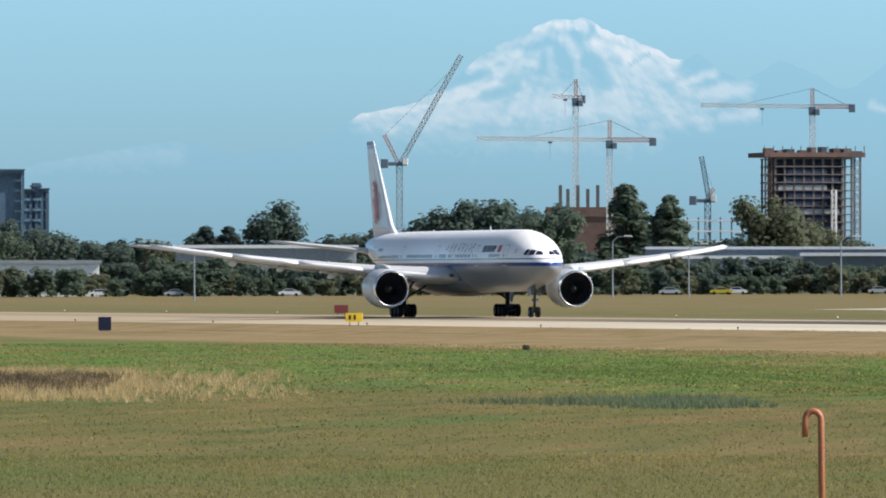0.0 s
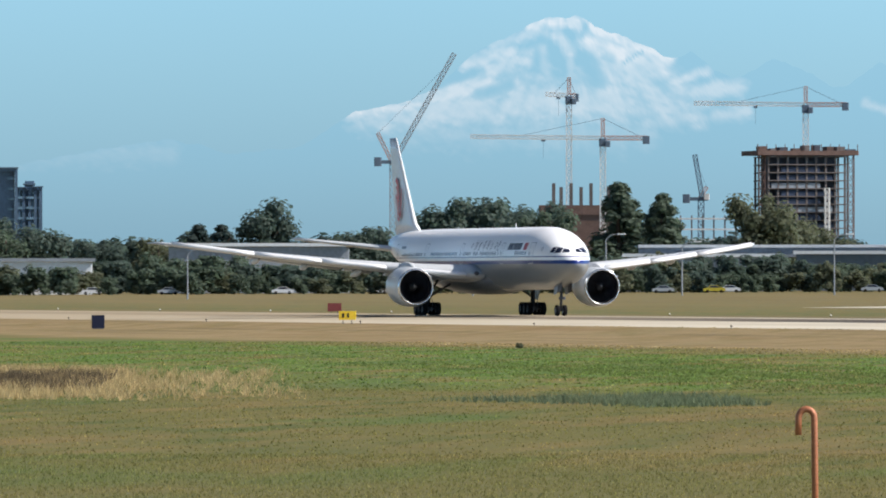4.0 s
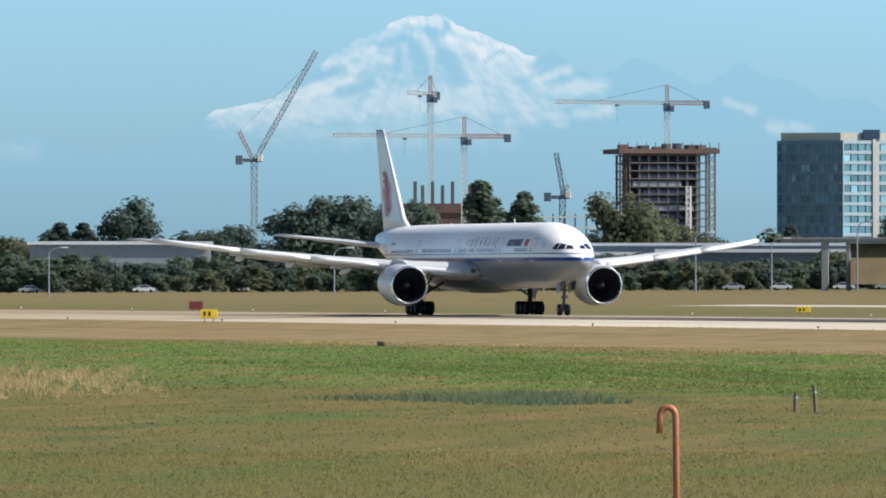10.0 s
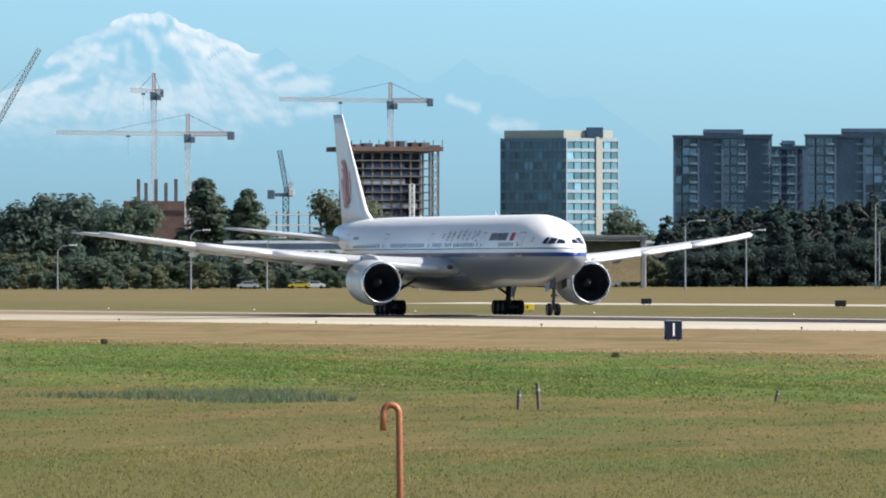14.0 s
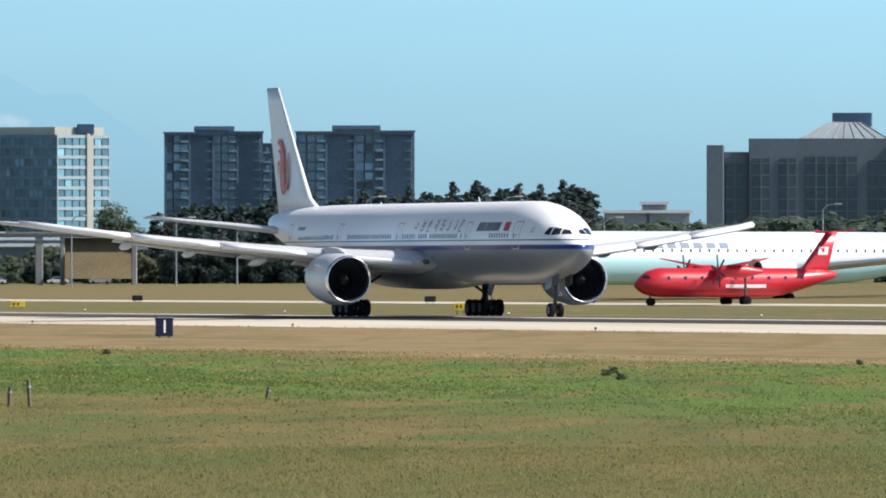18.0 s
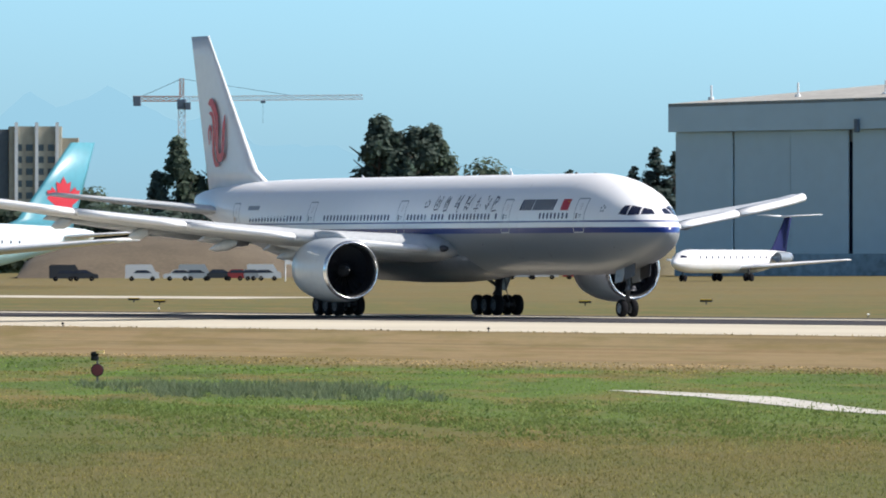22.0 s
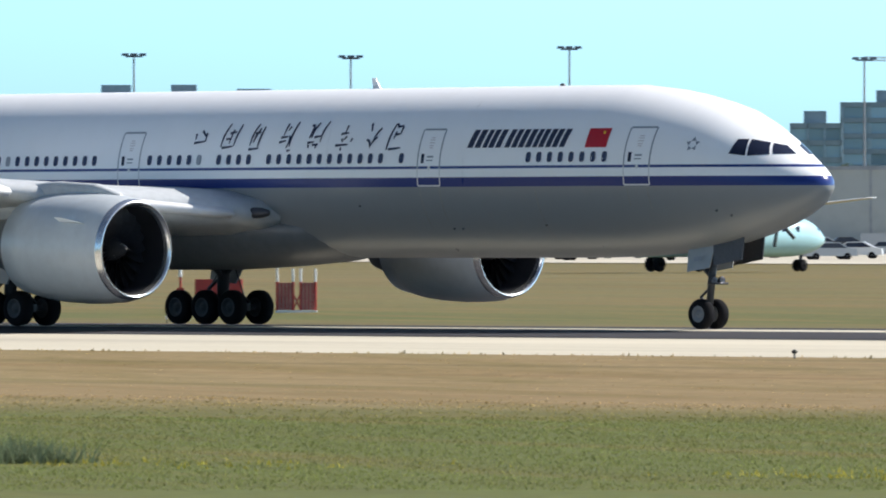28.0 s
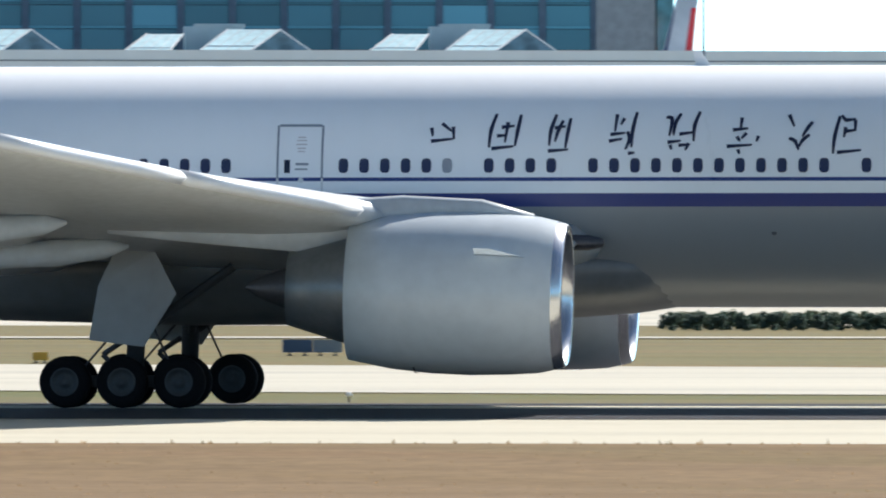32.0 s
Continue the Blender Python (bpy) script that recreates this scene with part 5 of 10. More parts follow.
crane_grey = mat("crane_weathered_grey", (0.30, 0.33, 0.36), 0.6, 0.0, 0.2, 2.0)
crane_red = mat("crane_red", (0.52, 0.30, 0.24), 0.6)
crane_dark = mat("crane_dark", (0.10, 0.14, 0.19), 0.6)
sheet_white = mat("sheet_cladding", (0.76, 0.82, 0.84), 0.55, 0.0, 0.05, 14.0)
sheet_blue = mat("sheet_cladding_blue", (0.30, 0.40, 0.46), 0.55, 0.0, 0.12, 8.0)
roof_pale = mat("roof_sheeting_sunlit", (0.42, 0.42, 0.39), 0.8, 0.0, 0.2, 6.0)
roof_brown = mat("roof_felt", (0.22, 0.21, 0.205), 0.9, 0.0, 0.3, 6.0)
brick_brown = mat("brick_brown", (0.185, 0.140, 0.138), 0.9, 0.0, 0.25, 2.0)
navy_band = mat("navy_cladding", (0.05, 0.10, 0.18), 0.5, 0.0, 0.2, 6.0)
# near black for the shade of insides and recesses, and a few dark parts
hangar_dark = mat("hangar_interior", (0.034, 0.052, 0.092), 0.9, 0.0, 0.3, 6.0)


def pane_mat(name, c, spread=0.5):
    """Window glass: every pane a little darker or paler, as blinds and rooms behind differ."""
    m = mat(name, c, 0.12)
    who = m.node_tree.nodes.new("ShaderNodeObjectInfo")
    tone = ramp(m, who.outputs["Random"], [(0.0, tuple(q * (1 - spread) for q in c)), (0.6, c), (0.9, tuple(q * (1 + spread) for q in c)), (1.0, tuple(q * (1 + 1.8 * spread) + 0.02 for q in c))])
    m.node_tree.links.new(tone, m.node_tree.nodes["Principled BSDF"].inputs["Base Color"])
    return m


def standing(az, d, turn=0.0, z=None):
    """A pose with local x to the viewer's right and local y away from him."""
    p = spot(az, d, z)
    return pose(p.x, p.y, p.z, 0, 0, -az + turn)


def wide(a0, a1, d):
    return 2 * d * math.tan(radians((a1 - a0) / 2))


BOX = {}


def cell(name, w, dp, h, material):
    """A shared, bevelled little box: base at the origin."""
    key = (name, round(w, 2), round(dp, 2), round(h, 2), material.name)
    if key not in BOX:
        BOX[key] = Shape().box(-w / 2, w / 2, -dp / 2, dp / 2, 0, h, 0.04).mesh(name)
        BOX[key].materials.append(material)
    return BOX[key]


def facade(parent, x0, x1, y, z0, z1, floors, bays, glass, slab, mull=None, slab_h=0.25, proud=0.35, turn=0, tall=0.8, every=1):
    """Panes between floor slabs and mullions, on the wall line from x0 to x1 at depth y (turn: degrees about the corner x0, y)."""
    t = pose(x0, y, 0, 0, 0, turn)
    fh, bw = (z1 - z0) / floors, (x1 - x0) / bays
    for k in range(floors):
        part("floor_slab", cell("slab", x1 - x0 + 0.2, proud * 2, fh * slab_h, slab), None, parent, at=t @ pose((x1 - x0) / 2, 0, z0 + (k + 1) * fh - fh * slab_h))
        for b in range(bays):
            part("pane", cell("pane", bw * 0.86, 0.16, fh * (1 - slab_h) * 0.96, glass), None, parent, at=t @ pose((b + 0.5) * bw, -0.06, z0 + k * fh + 0.02))
    if mull:
        for b in range(0, bays + 1, every):
            part("mullion", cell("mullion", bw * 0.14, proud * 1.6, z1 - z0, mull), None, parent, at=t @ pose(b * bw, -0.1, z0))


def lattice(s, a, b, w, step, r=0.06):
    """A square lattice boom or mast from a to b."""
    a, b = Vector(a), Vector(b)
    d = (b - a).normalized()
    u = d.cross(Vector((0, 1, 0)) if abs(d.y) < 0.9 else Vector((1, 0, 0))).normalized()
    v = d.cross(u)
    n = max(2, int((b - a).length / step))
    corners = [(u * p + v * q) * (w / 2) for p, q in ((-1, -1), (1, -1), (1, 1), (-1, 1))]
    for c in corners:
        s.tube(a + c, b + c, r * 1.5, n=4)
    for k in range(n):
        p, q = a.lerp(b, k / n), a.lerp(b, (k + 1) / n)
        for i in range(4):
            c0, c1 = corners[i], corners[(i + 1) % 4]
            s.tube(p + c0, q + c1 if k % 2 else q + c1, r, n=4)
            s.tube(q + c0, q + c1, r, n=4)
    return s


def tower_crane(az, d, z_base, z_jib, z_top, left, right, paint, label, turn=0.0):
    """Hammerhead crane: mast, slewing ring with cab, jib, counter-jib with ballast, A-frame with pendants."""
    c = thing("tower_crane", label, "crane", "tower cranes on the skyline", at=standing(az, d, turn, 0))
    part("mast", lattice(Shape(), (0, 0, z_base), (0, 0, z_jib - 1), 2.2, 2.4, 0.16).mesh("mast"), paint, c)
    part("slewing_ring", Shape().box(-1.5, 1.5, -1.5, 1.5, z_jib - 3.4, z_jib - 0.2, 0.3).mesh("ring"), crane_dark if d > 2500 else paint, c)
    part("cab", Shape().box(1.0, 3.0, -2.6, -0.8, z_jib - 3.6, z_jib - 1.2, 0.2).mesh("cab"), crane_dark if d > 2500 else paint, c)
    part("apex_frame", lattice(Shape(), (0, 0, z_jib), (0, 0, z_top), 1.3, 2.0, 0.16).mesh("apex"), crane_red, c)
    part("jib", lattice(Shape(), (0, 0, z_jib), (left, 0, z_jib + 0.6), 1.5, 1.8, 0.13).mesh("jib"), paint, c)
    part("counter_jib", lattice(Shape(), (0, 0, z_jib), (right, 0, z_jib), 1.6, 1.8, 0.16).mesh("jib"), crane_red, c)
    e = right * 0.9
    part("counterweight", Shape().box(min(e, right), max(e, right) + 1, -1.2, 1.2, z_jib - 2.4, z_jib + 0.8, 0.2).mesh("ballast"), crane_dark, c)
    part("pendant", Shape().tube((0, 0, z_top), (left * 0.62, 0, z_jib + 1), 0.1, n=4).tube((0, 0, z_top), (right * 0.8, 0, z_jib + 1), 0.12, n=4).mesh("pendant"), crane_dark, c)
    part("trolley", Shape().box(left * 0.45 - 0.8, left * 0.45 + 0.8, -0.8, 0.8, z_jib - 1.4, z_jib - 0.4).tube((left * 0.45, 0, z_jib - 1), (left * 0.45, 0, z_jib - 8), 0.06, n=4).mesh("trolley"), crane_dark, c)
    return c


def luffing_crane(az, d, z_base, z_piv, tip, back, paint, label, turn=0.0):
    c = thing("luffing_crane", label, "crane", "tower cranes on the skyline", at=standing(az, d, turn, 0))
    part("mast", lattice(Shape(), (0, 0, z_base), (0, 0, z_piv), 2.4, 2.6, 0.17).mesh("mast"), paint, c)
    part("machine_deck", Shape().box(-7.5, 3.0, -1.6, 1.6, z_piv, z_piv + 1.4, 0.3).box(-7.5, -4.5, -1.8, 1.8, z_piv - 1.0, z_piv + 2.6, 0.3).mesh("deck"), crane_dark, c)
    part("cab", Shape().box(1.2, 3.4, -2.4, -0.6, z_piv + 0.4, z_piv + 2.8, 0.2).mesh("cab"), crane_white, c)
    part("boom", lattice(Shape(), (0.5, 0, z_piv + 1), (tip[0], 0, tip[1]), 1.7, 2.0, 0.16).mesh("boom"), paint, c)
    part("back_mast", lattice(Shape(), (-0.5, 0, z_piv + 1), (back[0], 0, back[1]), 1.3, 1.8, 0.15).mesh("back"), crane_red, c)
    part("luffing_rope", Shape().tube((back[0], 0, back[1]), (tip[0] * 0.9, 0, tip[1] * 0.9 + z_piv * 0.1), 0.07, n=4).mesh("rope"), crane_dark, c)
    return c


CD = 4400.0
px = lambda az, ref: CD * math.tan(radians(az - ref))
luffing_crane(-75.721, CD, 2, rise(0.650, CD), (px(-75.397, -75.721), rise(1.229, CD)), (px(-75.80, -75.721), rise(0.810, CD)), crane_grey, "grey luffing crane with a raised boom")
tower_crane(-74.794, CD + 30, 20, rise(1.015, CD), rise(1.110, CD), -9.5, 3.0, crane_white, "white tower crane seen along its jib")
tower_crane(-74.616, CD - 40, 20, rise(0.778, CD), rise(0.880, CD), px(-75.305, -74.616), px(-74.385, -74.616), crane_white, "white and red hammerhead tower crane")
tower_crane(-73.550, CD + 20, 40, rise(0.965, CD), rise(1.060, CD), px(-74.138, -73.55), px(-73.336, -73.55), crane_white, "tower crane over an unfinished tower block")
luffing_crane(-74.10, CD + 60, 10, rise(0.462, CD), (px(-74.133, -74.10), rise(0.706, CD)), (px(-74.07, -74.10), rise(0.535, CD)), crane_dark, "small dark luffing crane")
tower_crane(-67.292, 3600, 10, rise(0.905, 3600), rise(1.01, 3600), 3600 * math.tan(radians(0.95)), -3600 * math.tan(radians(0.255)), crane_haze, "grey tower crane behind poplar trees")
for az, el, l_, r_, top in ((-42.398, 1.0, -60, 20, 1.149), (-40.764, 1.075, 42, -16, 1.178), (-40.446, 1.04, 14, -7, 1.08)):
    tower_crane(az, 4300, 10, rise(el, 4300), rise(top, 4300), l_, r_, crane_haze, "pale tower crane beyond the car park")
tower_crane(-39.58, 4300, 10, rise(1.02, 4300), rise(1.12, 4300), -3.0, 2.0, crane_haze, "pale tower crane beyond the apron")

# unfinished tower block: slabs, columns, core, props and a wider top deck
w = wide(-73.855, -73.30, CD) * 0.915
site_shade = mat("site_dark", (0.075, 0.085, 0.11), 0.9, 0.0, 0.4, 3.0)
site = thing("unfinished_tower", "half-built concrete tower with open floors and scaffolding", "building", at=standing(-73.58, CD, 12))
fh = 3.2
nf = int(rise(0.655, CD) / fh)
for k in range(nf):
    z = 1 + k * fh
    part("floor_slab", Shape().box(-w / 2 + 3.2, w / 2 - 3.2, -14, 14, z + fh - 0.42, z + fh, 0.3).mesh("slab"), raw_concrete, site)
    if k < nf - 1:
        part("safety_screen", Shape().box(-w / 2 + 5 + (k % 3) * 2, w / 2 - 14 + (k % 2) * 5, -13.2, -13.0, z + 0.0, z + fh * 0.62).mesh("screen"), hangar_dark if k % 3 else slab_grey, site)
col = Shape().box(-0.4, 0.4, -0.4, 0.4, 0, fh * nf).mesh("column")
for i in range(9):
    for y in (-13, 0, 13):
        part("column", col, raw_concrete, site, at=pose(-w / 2 + 3.8 + i * (w - 7.6) / 8, y, 1))
# core widened and darkened to stand in for shade between the floors
part("shaded_core", Shape().box(-w * 0.36, w * 0.34, -6, 9, 1, 1 + fh * nf + 2).mesh("core"), site_shade, site)
part("top_deck", Shape().box(-w / 2 - 1.5, w / 2 + 1.5, -15.5, 15.5, rise(0.648, CD), rise(0.672, CD), 0.4).mesh("deck"), formwork, site)
for i in range(12):
    part("edge_prop", Shape().box(-0.14, 0.14, -0.14, 0.14, 0, 2.6).mesh("prop"), formwork, site, at=pose(-w / 2 - 1 + i * (w + 2) / 11, -15, rise(0.672, CD)))
heap = random.Random(8)
for i in range(9):
    x = -w / 2 + 1 + i * (w - 2) / 8
    part("formwork_stack", Shape().box(x - heap.uniform(0.8, 2.4), x + heap.uniform(0.8, 2.4), -13, heap.uniform(-9, 4), rise(0.672, CD), rise(0.672, CD) + heap.uniform(0.5, 2.3)).mesh("stack"), (formwork, raw_concrete, site_shade)[i % 3], site)
for x in (-w / 2 + 1.2, w / 2 - 1.2):
    part("scaffold", lattice(Shape(), (x, -12, 2), (x, -12, rise(0.648, CD)), 2.4, 3.2, 0.14).mesh("scaffold"), formwork, site)
part("hoist", lattice(Shape(), (w * 0.2, -16, 2), (w * 0.2, -16, rise(0.475, CD)), 1.8, 2.2, 0.14).mesh("hoist"), crane_white, site)

low = thing("building_site", "low concrete structure with starter columns and red formwork", "building", at=standing(-74.77, CD - 20))
part("core_wall", Shape().box(-12, 16, -8, 8, 1, rise(0.335, CD)).mesh("wall"), formwork, low)
part("formwork", Shape().box(-14, 18, -8.6, -8.2, rise(0.335, CD), rise(0.385, CD)).mesh("formwork"), formwork, low)
for i, x in enumerate((-8, -5, -1, 3, 7, 14)):
    part("column", Shape().box(x - 0.7, x + 0.7, -6, -5, 20, rise(0.50 - 0.02 * (i % 2), CD)).mesh("column"), raw_concrete, low)
low = thing("building_site", "open concrete frame of two floors", "building", at=standing(-74.05, CD - 60))
for k in range(3):
    part("floor_slab", Shape().box(-17, 15, -6, 6, 18 + k * 4.2, 18.6 + k * 4.2).mesh("slab"), slab_white, low)
for i in range(8):
    part("column", Shape().box(-16.6 + i * 4.4, -16 + i * 4.4, -5.6, -5, 1, 28).mesh("column"), raw_concrete, low)

# glass office block on a corner
office_blue, office_band = pane_mat("office_glass_blue", (0.09, 0.19, 0.27)), mat("office_blue_panel", (0.13, 0.23, 0.30), 0.5, 0.0, 0.2, 6.0)
office_teal, office_pale = pane_mat("office_glass_teal", (0.12, 0.27, 0.34)), mat("office_pale_panel", (0.32, 0.42, 0.47), 0.6, 0.0, 0.15, 6.0)
office_tan, office_cream = mat("office_tan_stone", (0.40, 0.41, 0.37), 0.8, 0.0, 0.15, 4.0), mat("office_cream_panel", (0.45, 0.46, 0.38), 0.7, 0.0, 0.1, 4.0)
h = rise(0.740, CD) - 1.6
off = thing("office_block", "office block with blue-grey glass and white bands", "building", at=standing(-72.625, CD))
wl_, wr_ = CD * math.tan(radians(0.345)) / math.cos(radians(28)), CD * math.tan(radians(0.272)) / math.cos(radians(28))
e1, e2 = (-wl_ * math.cos(radians(28)), wl_ * math.sin(radians(28))), (wr_ * math.cos(radians(28)), wr_ * math.sin(radians(28)))
part("core", Shape().prism([(0, 0.25), (e2[0] - 0.2, e2[1]), (e1[0] + e2[0], e1[1] + e2[1]), (e1[0] + 0.2, e1[1])], 0, h).mesh("core"), hangar_dark, off)
facade(off, e1[0], e1[0] + wl_, e1[1], 4, h, 13, 14, office_blue, office_band, office_band, 0.3, 0.3, turn=-28)
facade(off, 0, wr_, 0, 4, h, 13, 7, office_teal, office_pale, office_pale, 0.32, 0.4, turn=28, every=7)
part("concrete_fin", Shape().box(wr_ * 0.56, wr_ * 0.68, -0.9, 0.3, 2, h + 0.5).mesh("fin"), office_tan, off, at=pose(0, 0, 0, 0, 0, 28))
part("roof_screen", Shape().prism([(-1, 3), (e2[0] * 0.9, e2[1] + 2), (e1[0] + e2[0], e1[1] + e2[1] - 4), (e1[0] * 0.95, e1[1] + 1)], h, h + 3.2).mesh("screen"), office_cream, off, "pale roof plant screen")
part("roof_plant", Shape().box(8, 15, 6, 14, h + 0.5, h + 4.4, 0.3).mesh("plant"), navy_band, off)


flat_blue, flat_teal, flat_band = pane_mat("flat_glass_blue", (0.10, 0.18, 0.245), 0.9), pane_mat("flat_glass_teal", (0.19, 0.30, 0.33), 0.9), mat("flat_band_blue", (0.095, 0.155, 0.215), 0.6, 0.0, 0.2, 5.0)


def apartment(az0, az1, d, el, label, bays, floors, seed):
    """Glass apartment tower: stepped bays, balconies and slabs at every floor."""
    w_, h_ = wide(az0, az1, d), rise(el, d) - 1.6
    a = thing("apartment_tower", label, "building", "apartment towers", at=standing((az0 + az1) / 2, d))
    r = random.Random(seed)
    n = 4
    part("core", Shape().box(-w_ / 2 + 0.6, w_ / 2 - 0.6, 1.2, 20, 0, h_).mesh("core"), tower_dark, a)
    edges = [-w_ / 2 + w_ * i / n for i in range(n + 1)]
    for i in range(n):
        back = (0.0, 2.2, 0.6, 2.6)[i]
        facade(a, edges[i], edges[i + 1] - 0.6, back, 2, h_ - (1.5 if i % 2 else 0), floors, bays, (flat_blue, flat_teal, glass_blue, flat_teal)[(i + seed) % 4], flat_band if i % 2 else tower_dark, flat_band, 0.2, 0.5, every=2)
        for k in range(1, floors):
            part("balcony", cell("balcony", 3.2, 1.6, 0.9, glass_blue), None, a, at=pose(edges[i + 1] - 2.2, back - 0.9, 2 + k * (h_ - 2) / floors))
    for i in range(n + 1):
        part("pier", Shape().box(edges[i] - 0.55, edges[i] + 0.55, -0.7, 0.8, 2, h_ + 0.2).mesh("pier"), tower_dark, a)
    for x0, x1, dz in ((0.0, 0.30, -0.5), (0.32, 0.66, 0.9), (0.68, 1.0, -0.2)):
        part("parapet", Shape().box(-w_ / 2 + w_ * x0 - 0.5, -w_ / 2 + w_ * x1 + 0.5, -1.2, 20.4, h_ - 0.8, h_ + 0.6 + dz).mesh("parapet"), tower_dark, a)
        part("cornice", Shape().box(-w_ / 2 + w_ * x0 - 1.0, -w_ / 2 + w_ * x1 + 0.9, -1.8, 20.6, h_ + 0.6 + dz, h_ + 1.1 + dz).mesh("cornice"), flat_band, a)
    part("roof_plant", Shape().box(-w_ * 0.2, w_ * 0.22, 4, 14, h_ + 0.9, h_ + 3.0, 0.3).mesh("plant"), tower_dark, a)
    return a


apartment(-72.056, -71.551, CD + 60, 0.748, "dark blue glass apartment tower with balconies", 3, 15, 0)
apartment(-71.545, -71.375, CD + 140, 0.69, "narrow paler apartment tower behind two others", 2, 14, 1)
apartment(-71.363, -70.754, CD + 40, 0.752, "broad glass apartment tower with stepped bays", 3, 15, 2)
apartment(-78.4, -77.70, CD, 0.60, "hazy grey apartment tower on the shore", 3, 11, 1)
apartment(-77.69, -77.57, CD + 40, 0.50, "hazy narrow grey tower block", 2, 9, 0)

# end of the elevated road: sloping deck, abutment of ochre earth between pale piers
abut = thing("bridge_abutment", "pale concrete bridge end with an ochre earth slope below", "bridge", at=standing(-72.45, 2080))
bx = lambda a: 2080 * math.tan(radians(a + 72.45))
part("deck", Shape().prism([(bx(-72.95), 0), (bx(-72.20), 0), (bx(-72.20), 9), (bx(-72.95), 9)], rise(0.178, 2080), rise(0.192, 2080)).mesh("deck"), mat("bridge_concrete", (0.25, 0.255, 0.25), 0.85, 0.0, 0.2, 2.0), abut)
bridge_concrete = bpy.data.materials["bridge_concrete"]
part("parapet", Shape().box(bx(-72.95), bx(-72.20), -0.2, 0.1, rise(0.192, 2080), rise(0.202, 2080)).mesh("parapet"), bridge_concrete, abut)
for a0, a1 in ((-72.74, -72.70), (-72.61, -72.585), (-72.235, -72.205)):
    part("pier", Shape().box(bx(a0), bx(a1), 0.2, 8, 0, rise(0.178, 2080), 0.15).mesh("pier"), bridge_concrete, abut)
ea, eb, ec = bx(-72.585), bx(-72.235), rise(0.172, 2080)
part("earth_slope", Shape().add([(ea, -4, 1.2), (eb, -4, 1.2), (ea, 3, ec), (eb, 3, ec), (ea, 8, ec), (eb, 8, ec), (ea, 8, 1.2), (eb, 8, 1.2)], [(0, 1, 3, 2), (2, 3, 5, 4), (4, 5, 7, 6), (0, 2, 4, 6), (1, 7, 5, 3)]).mesh("slope"), mat("ochre_earth", (0.145, 0.112, 0.058), 0.95, 0.0, 0.3, 2.0, 0.3), abut, "ochre earth slope")

# hotel: tall dark window recesses between stone piers, stepped ends, a pyramid roof
HD = 3000.0
hot = thing("hotel", "grey stone hotel with dark window bays and pyramid roof", "building", at=standing(-68.6, HD))
hx = lambda az: HD * math.tan(radians(az + 68.6))
for a0, a1, el, dep in ((-69.211, -69.12, 0.70, 0), (-69.12, -68.99, 0.665, 3), (-68.99, -68.20, 0.735, 1), (-68.20, -67.92, 0.75, -2), (-67.92, -67.83, 0.69, 2)):
    part("wall", Shape().box(hx(a0), hx(a1) - 0.05, dep, 26, 0, rise(el - 0.025, HD) - 1.6, 0.2).mesh("wall"), hotel_stone if a0 < -68.3 else hotel_pale, hot)
for i, (a0, a1, el, dep) in enumerate(((-69.11, -69.02, 0.60, 3), (-68.97, -68.88, 0.63, 1), (-68.83, -68.74, 0.63, 1), (-68.69, -68.42, 0.64, 1), (-68.36, -68.26, 0.62, 1))):
    part("window_bay", Shape().box(hx(a0), hx(a1), dep - 0.25, dep + 0.4, 2, rise(el - 0.025, HD) - 1.6).mesh("bay"), hotel_dark, hot)
    for k in range(9):
        part("spandrel", Shape().box(hx(a0), hx(a1), dep - 0.32, dep - 0.27, 5 + k * 3.3, 5.35 + k * 3.3).mesh("spandrel"), hotel_stone, hot)
    for k in range(1, max(2, round((hx(a1) - hx(a0)) / 2.6))):
        xm = hx(a0) + k * (hx(a1) - hx(a0)) / max(2, round((hx(a1) - hx(a0)) / 2.6))
        part("mullion", Shape().box(xm - 0.16, xm + 0.16, dep - 0.55, dep - 0.25, 2, rise(el - 0.025, HD) - 1.6).mesh("mullion"), hotel_stone, hot)
for k in range(9):
    for j in range(4):
        part("window", cell("window", 1.9, 0.3, 1.8, hotel_dark), None, hot, at=pose(hx(-68.15) + j * 3.0, -2.1, 6 + k * 3.3))
for j in range(3):
    part("pier", Shape().box(hx(-68.17) + j * 5.6, hx(-68.17) + j * 5.6 + 0.9, -2.8, -2.0, 2, rise(0.715, HD)).mesh("pier"), slab_white, hot)
zr = rise(0.710, HD) - 1.6
part("pyramid_roof", Shape().add([(hx(-68.72), 1, zr), (hx(-68.26), 1, zr), (hx(-68.26), 24, zr), (hx(-68.72), 24, zr), (hx(-68.56), 9, zr + 4.6), (hx(-68.40), 9, zr + 4.6), (hx(-68.40), 16, zr + 4.6), (hx(-68.56), 16, zr + 4.6)], [(0, 1, 5, 4), (1, 2, 6, 5), (2, 3, 7, 6), (3, 0, 4, 7), (4, 5, 6, 7)]).mesh("roof"), mat("hotel_roof_metal", (0.36, 0.42, 0.44), 0.45, 0.3, 0.15, 3.0), hot)
for k in range(9):
    part("roof_seam", Shape().tube((hx(-68.72) + k * (hx(-68.26) - hx(-68.72)) / 8, 0.9, zr + 0.1), (hx(-68.56) + k * (hx(-68.40) - hx(-68.56)) / 8, 8.9, zr + 4.7), 0.10, n=5).mesh("seam"), slab_grey, hot)
part("roof_lantern", Shape().box(hx(-68.55), hx(-68.34), 9, 16, zr + 3.4, zr + 7.2, 0.3).mesh("lantern"), navy_band, hot)


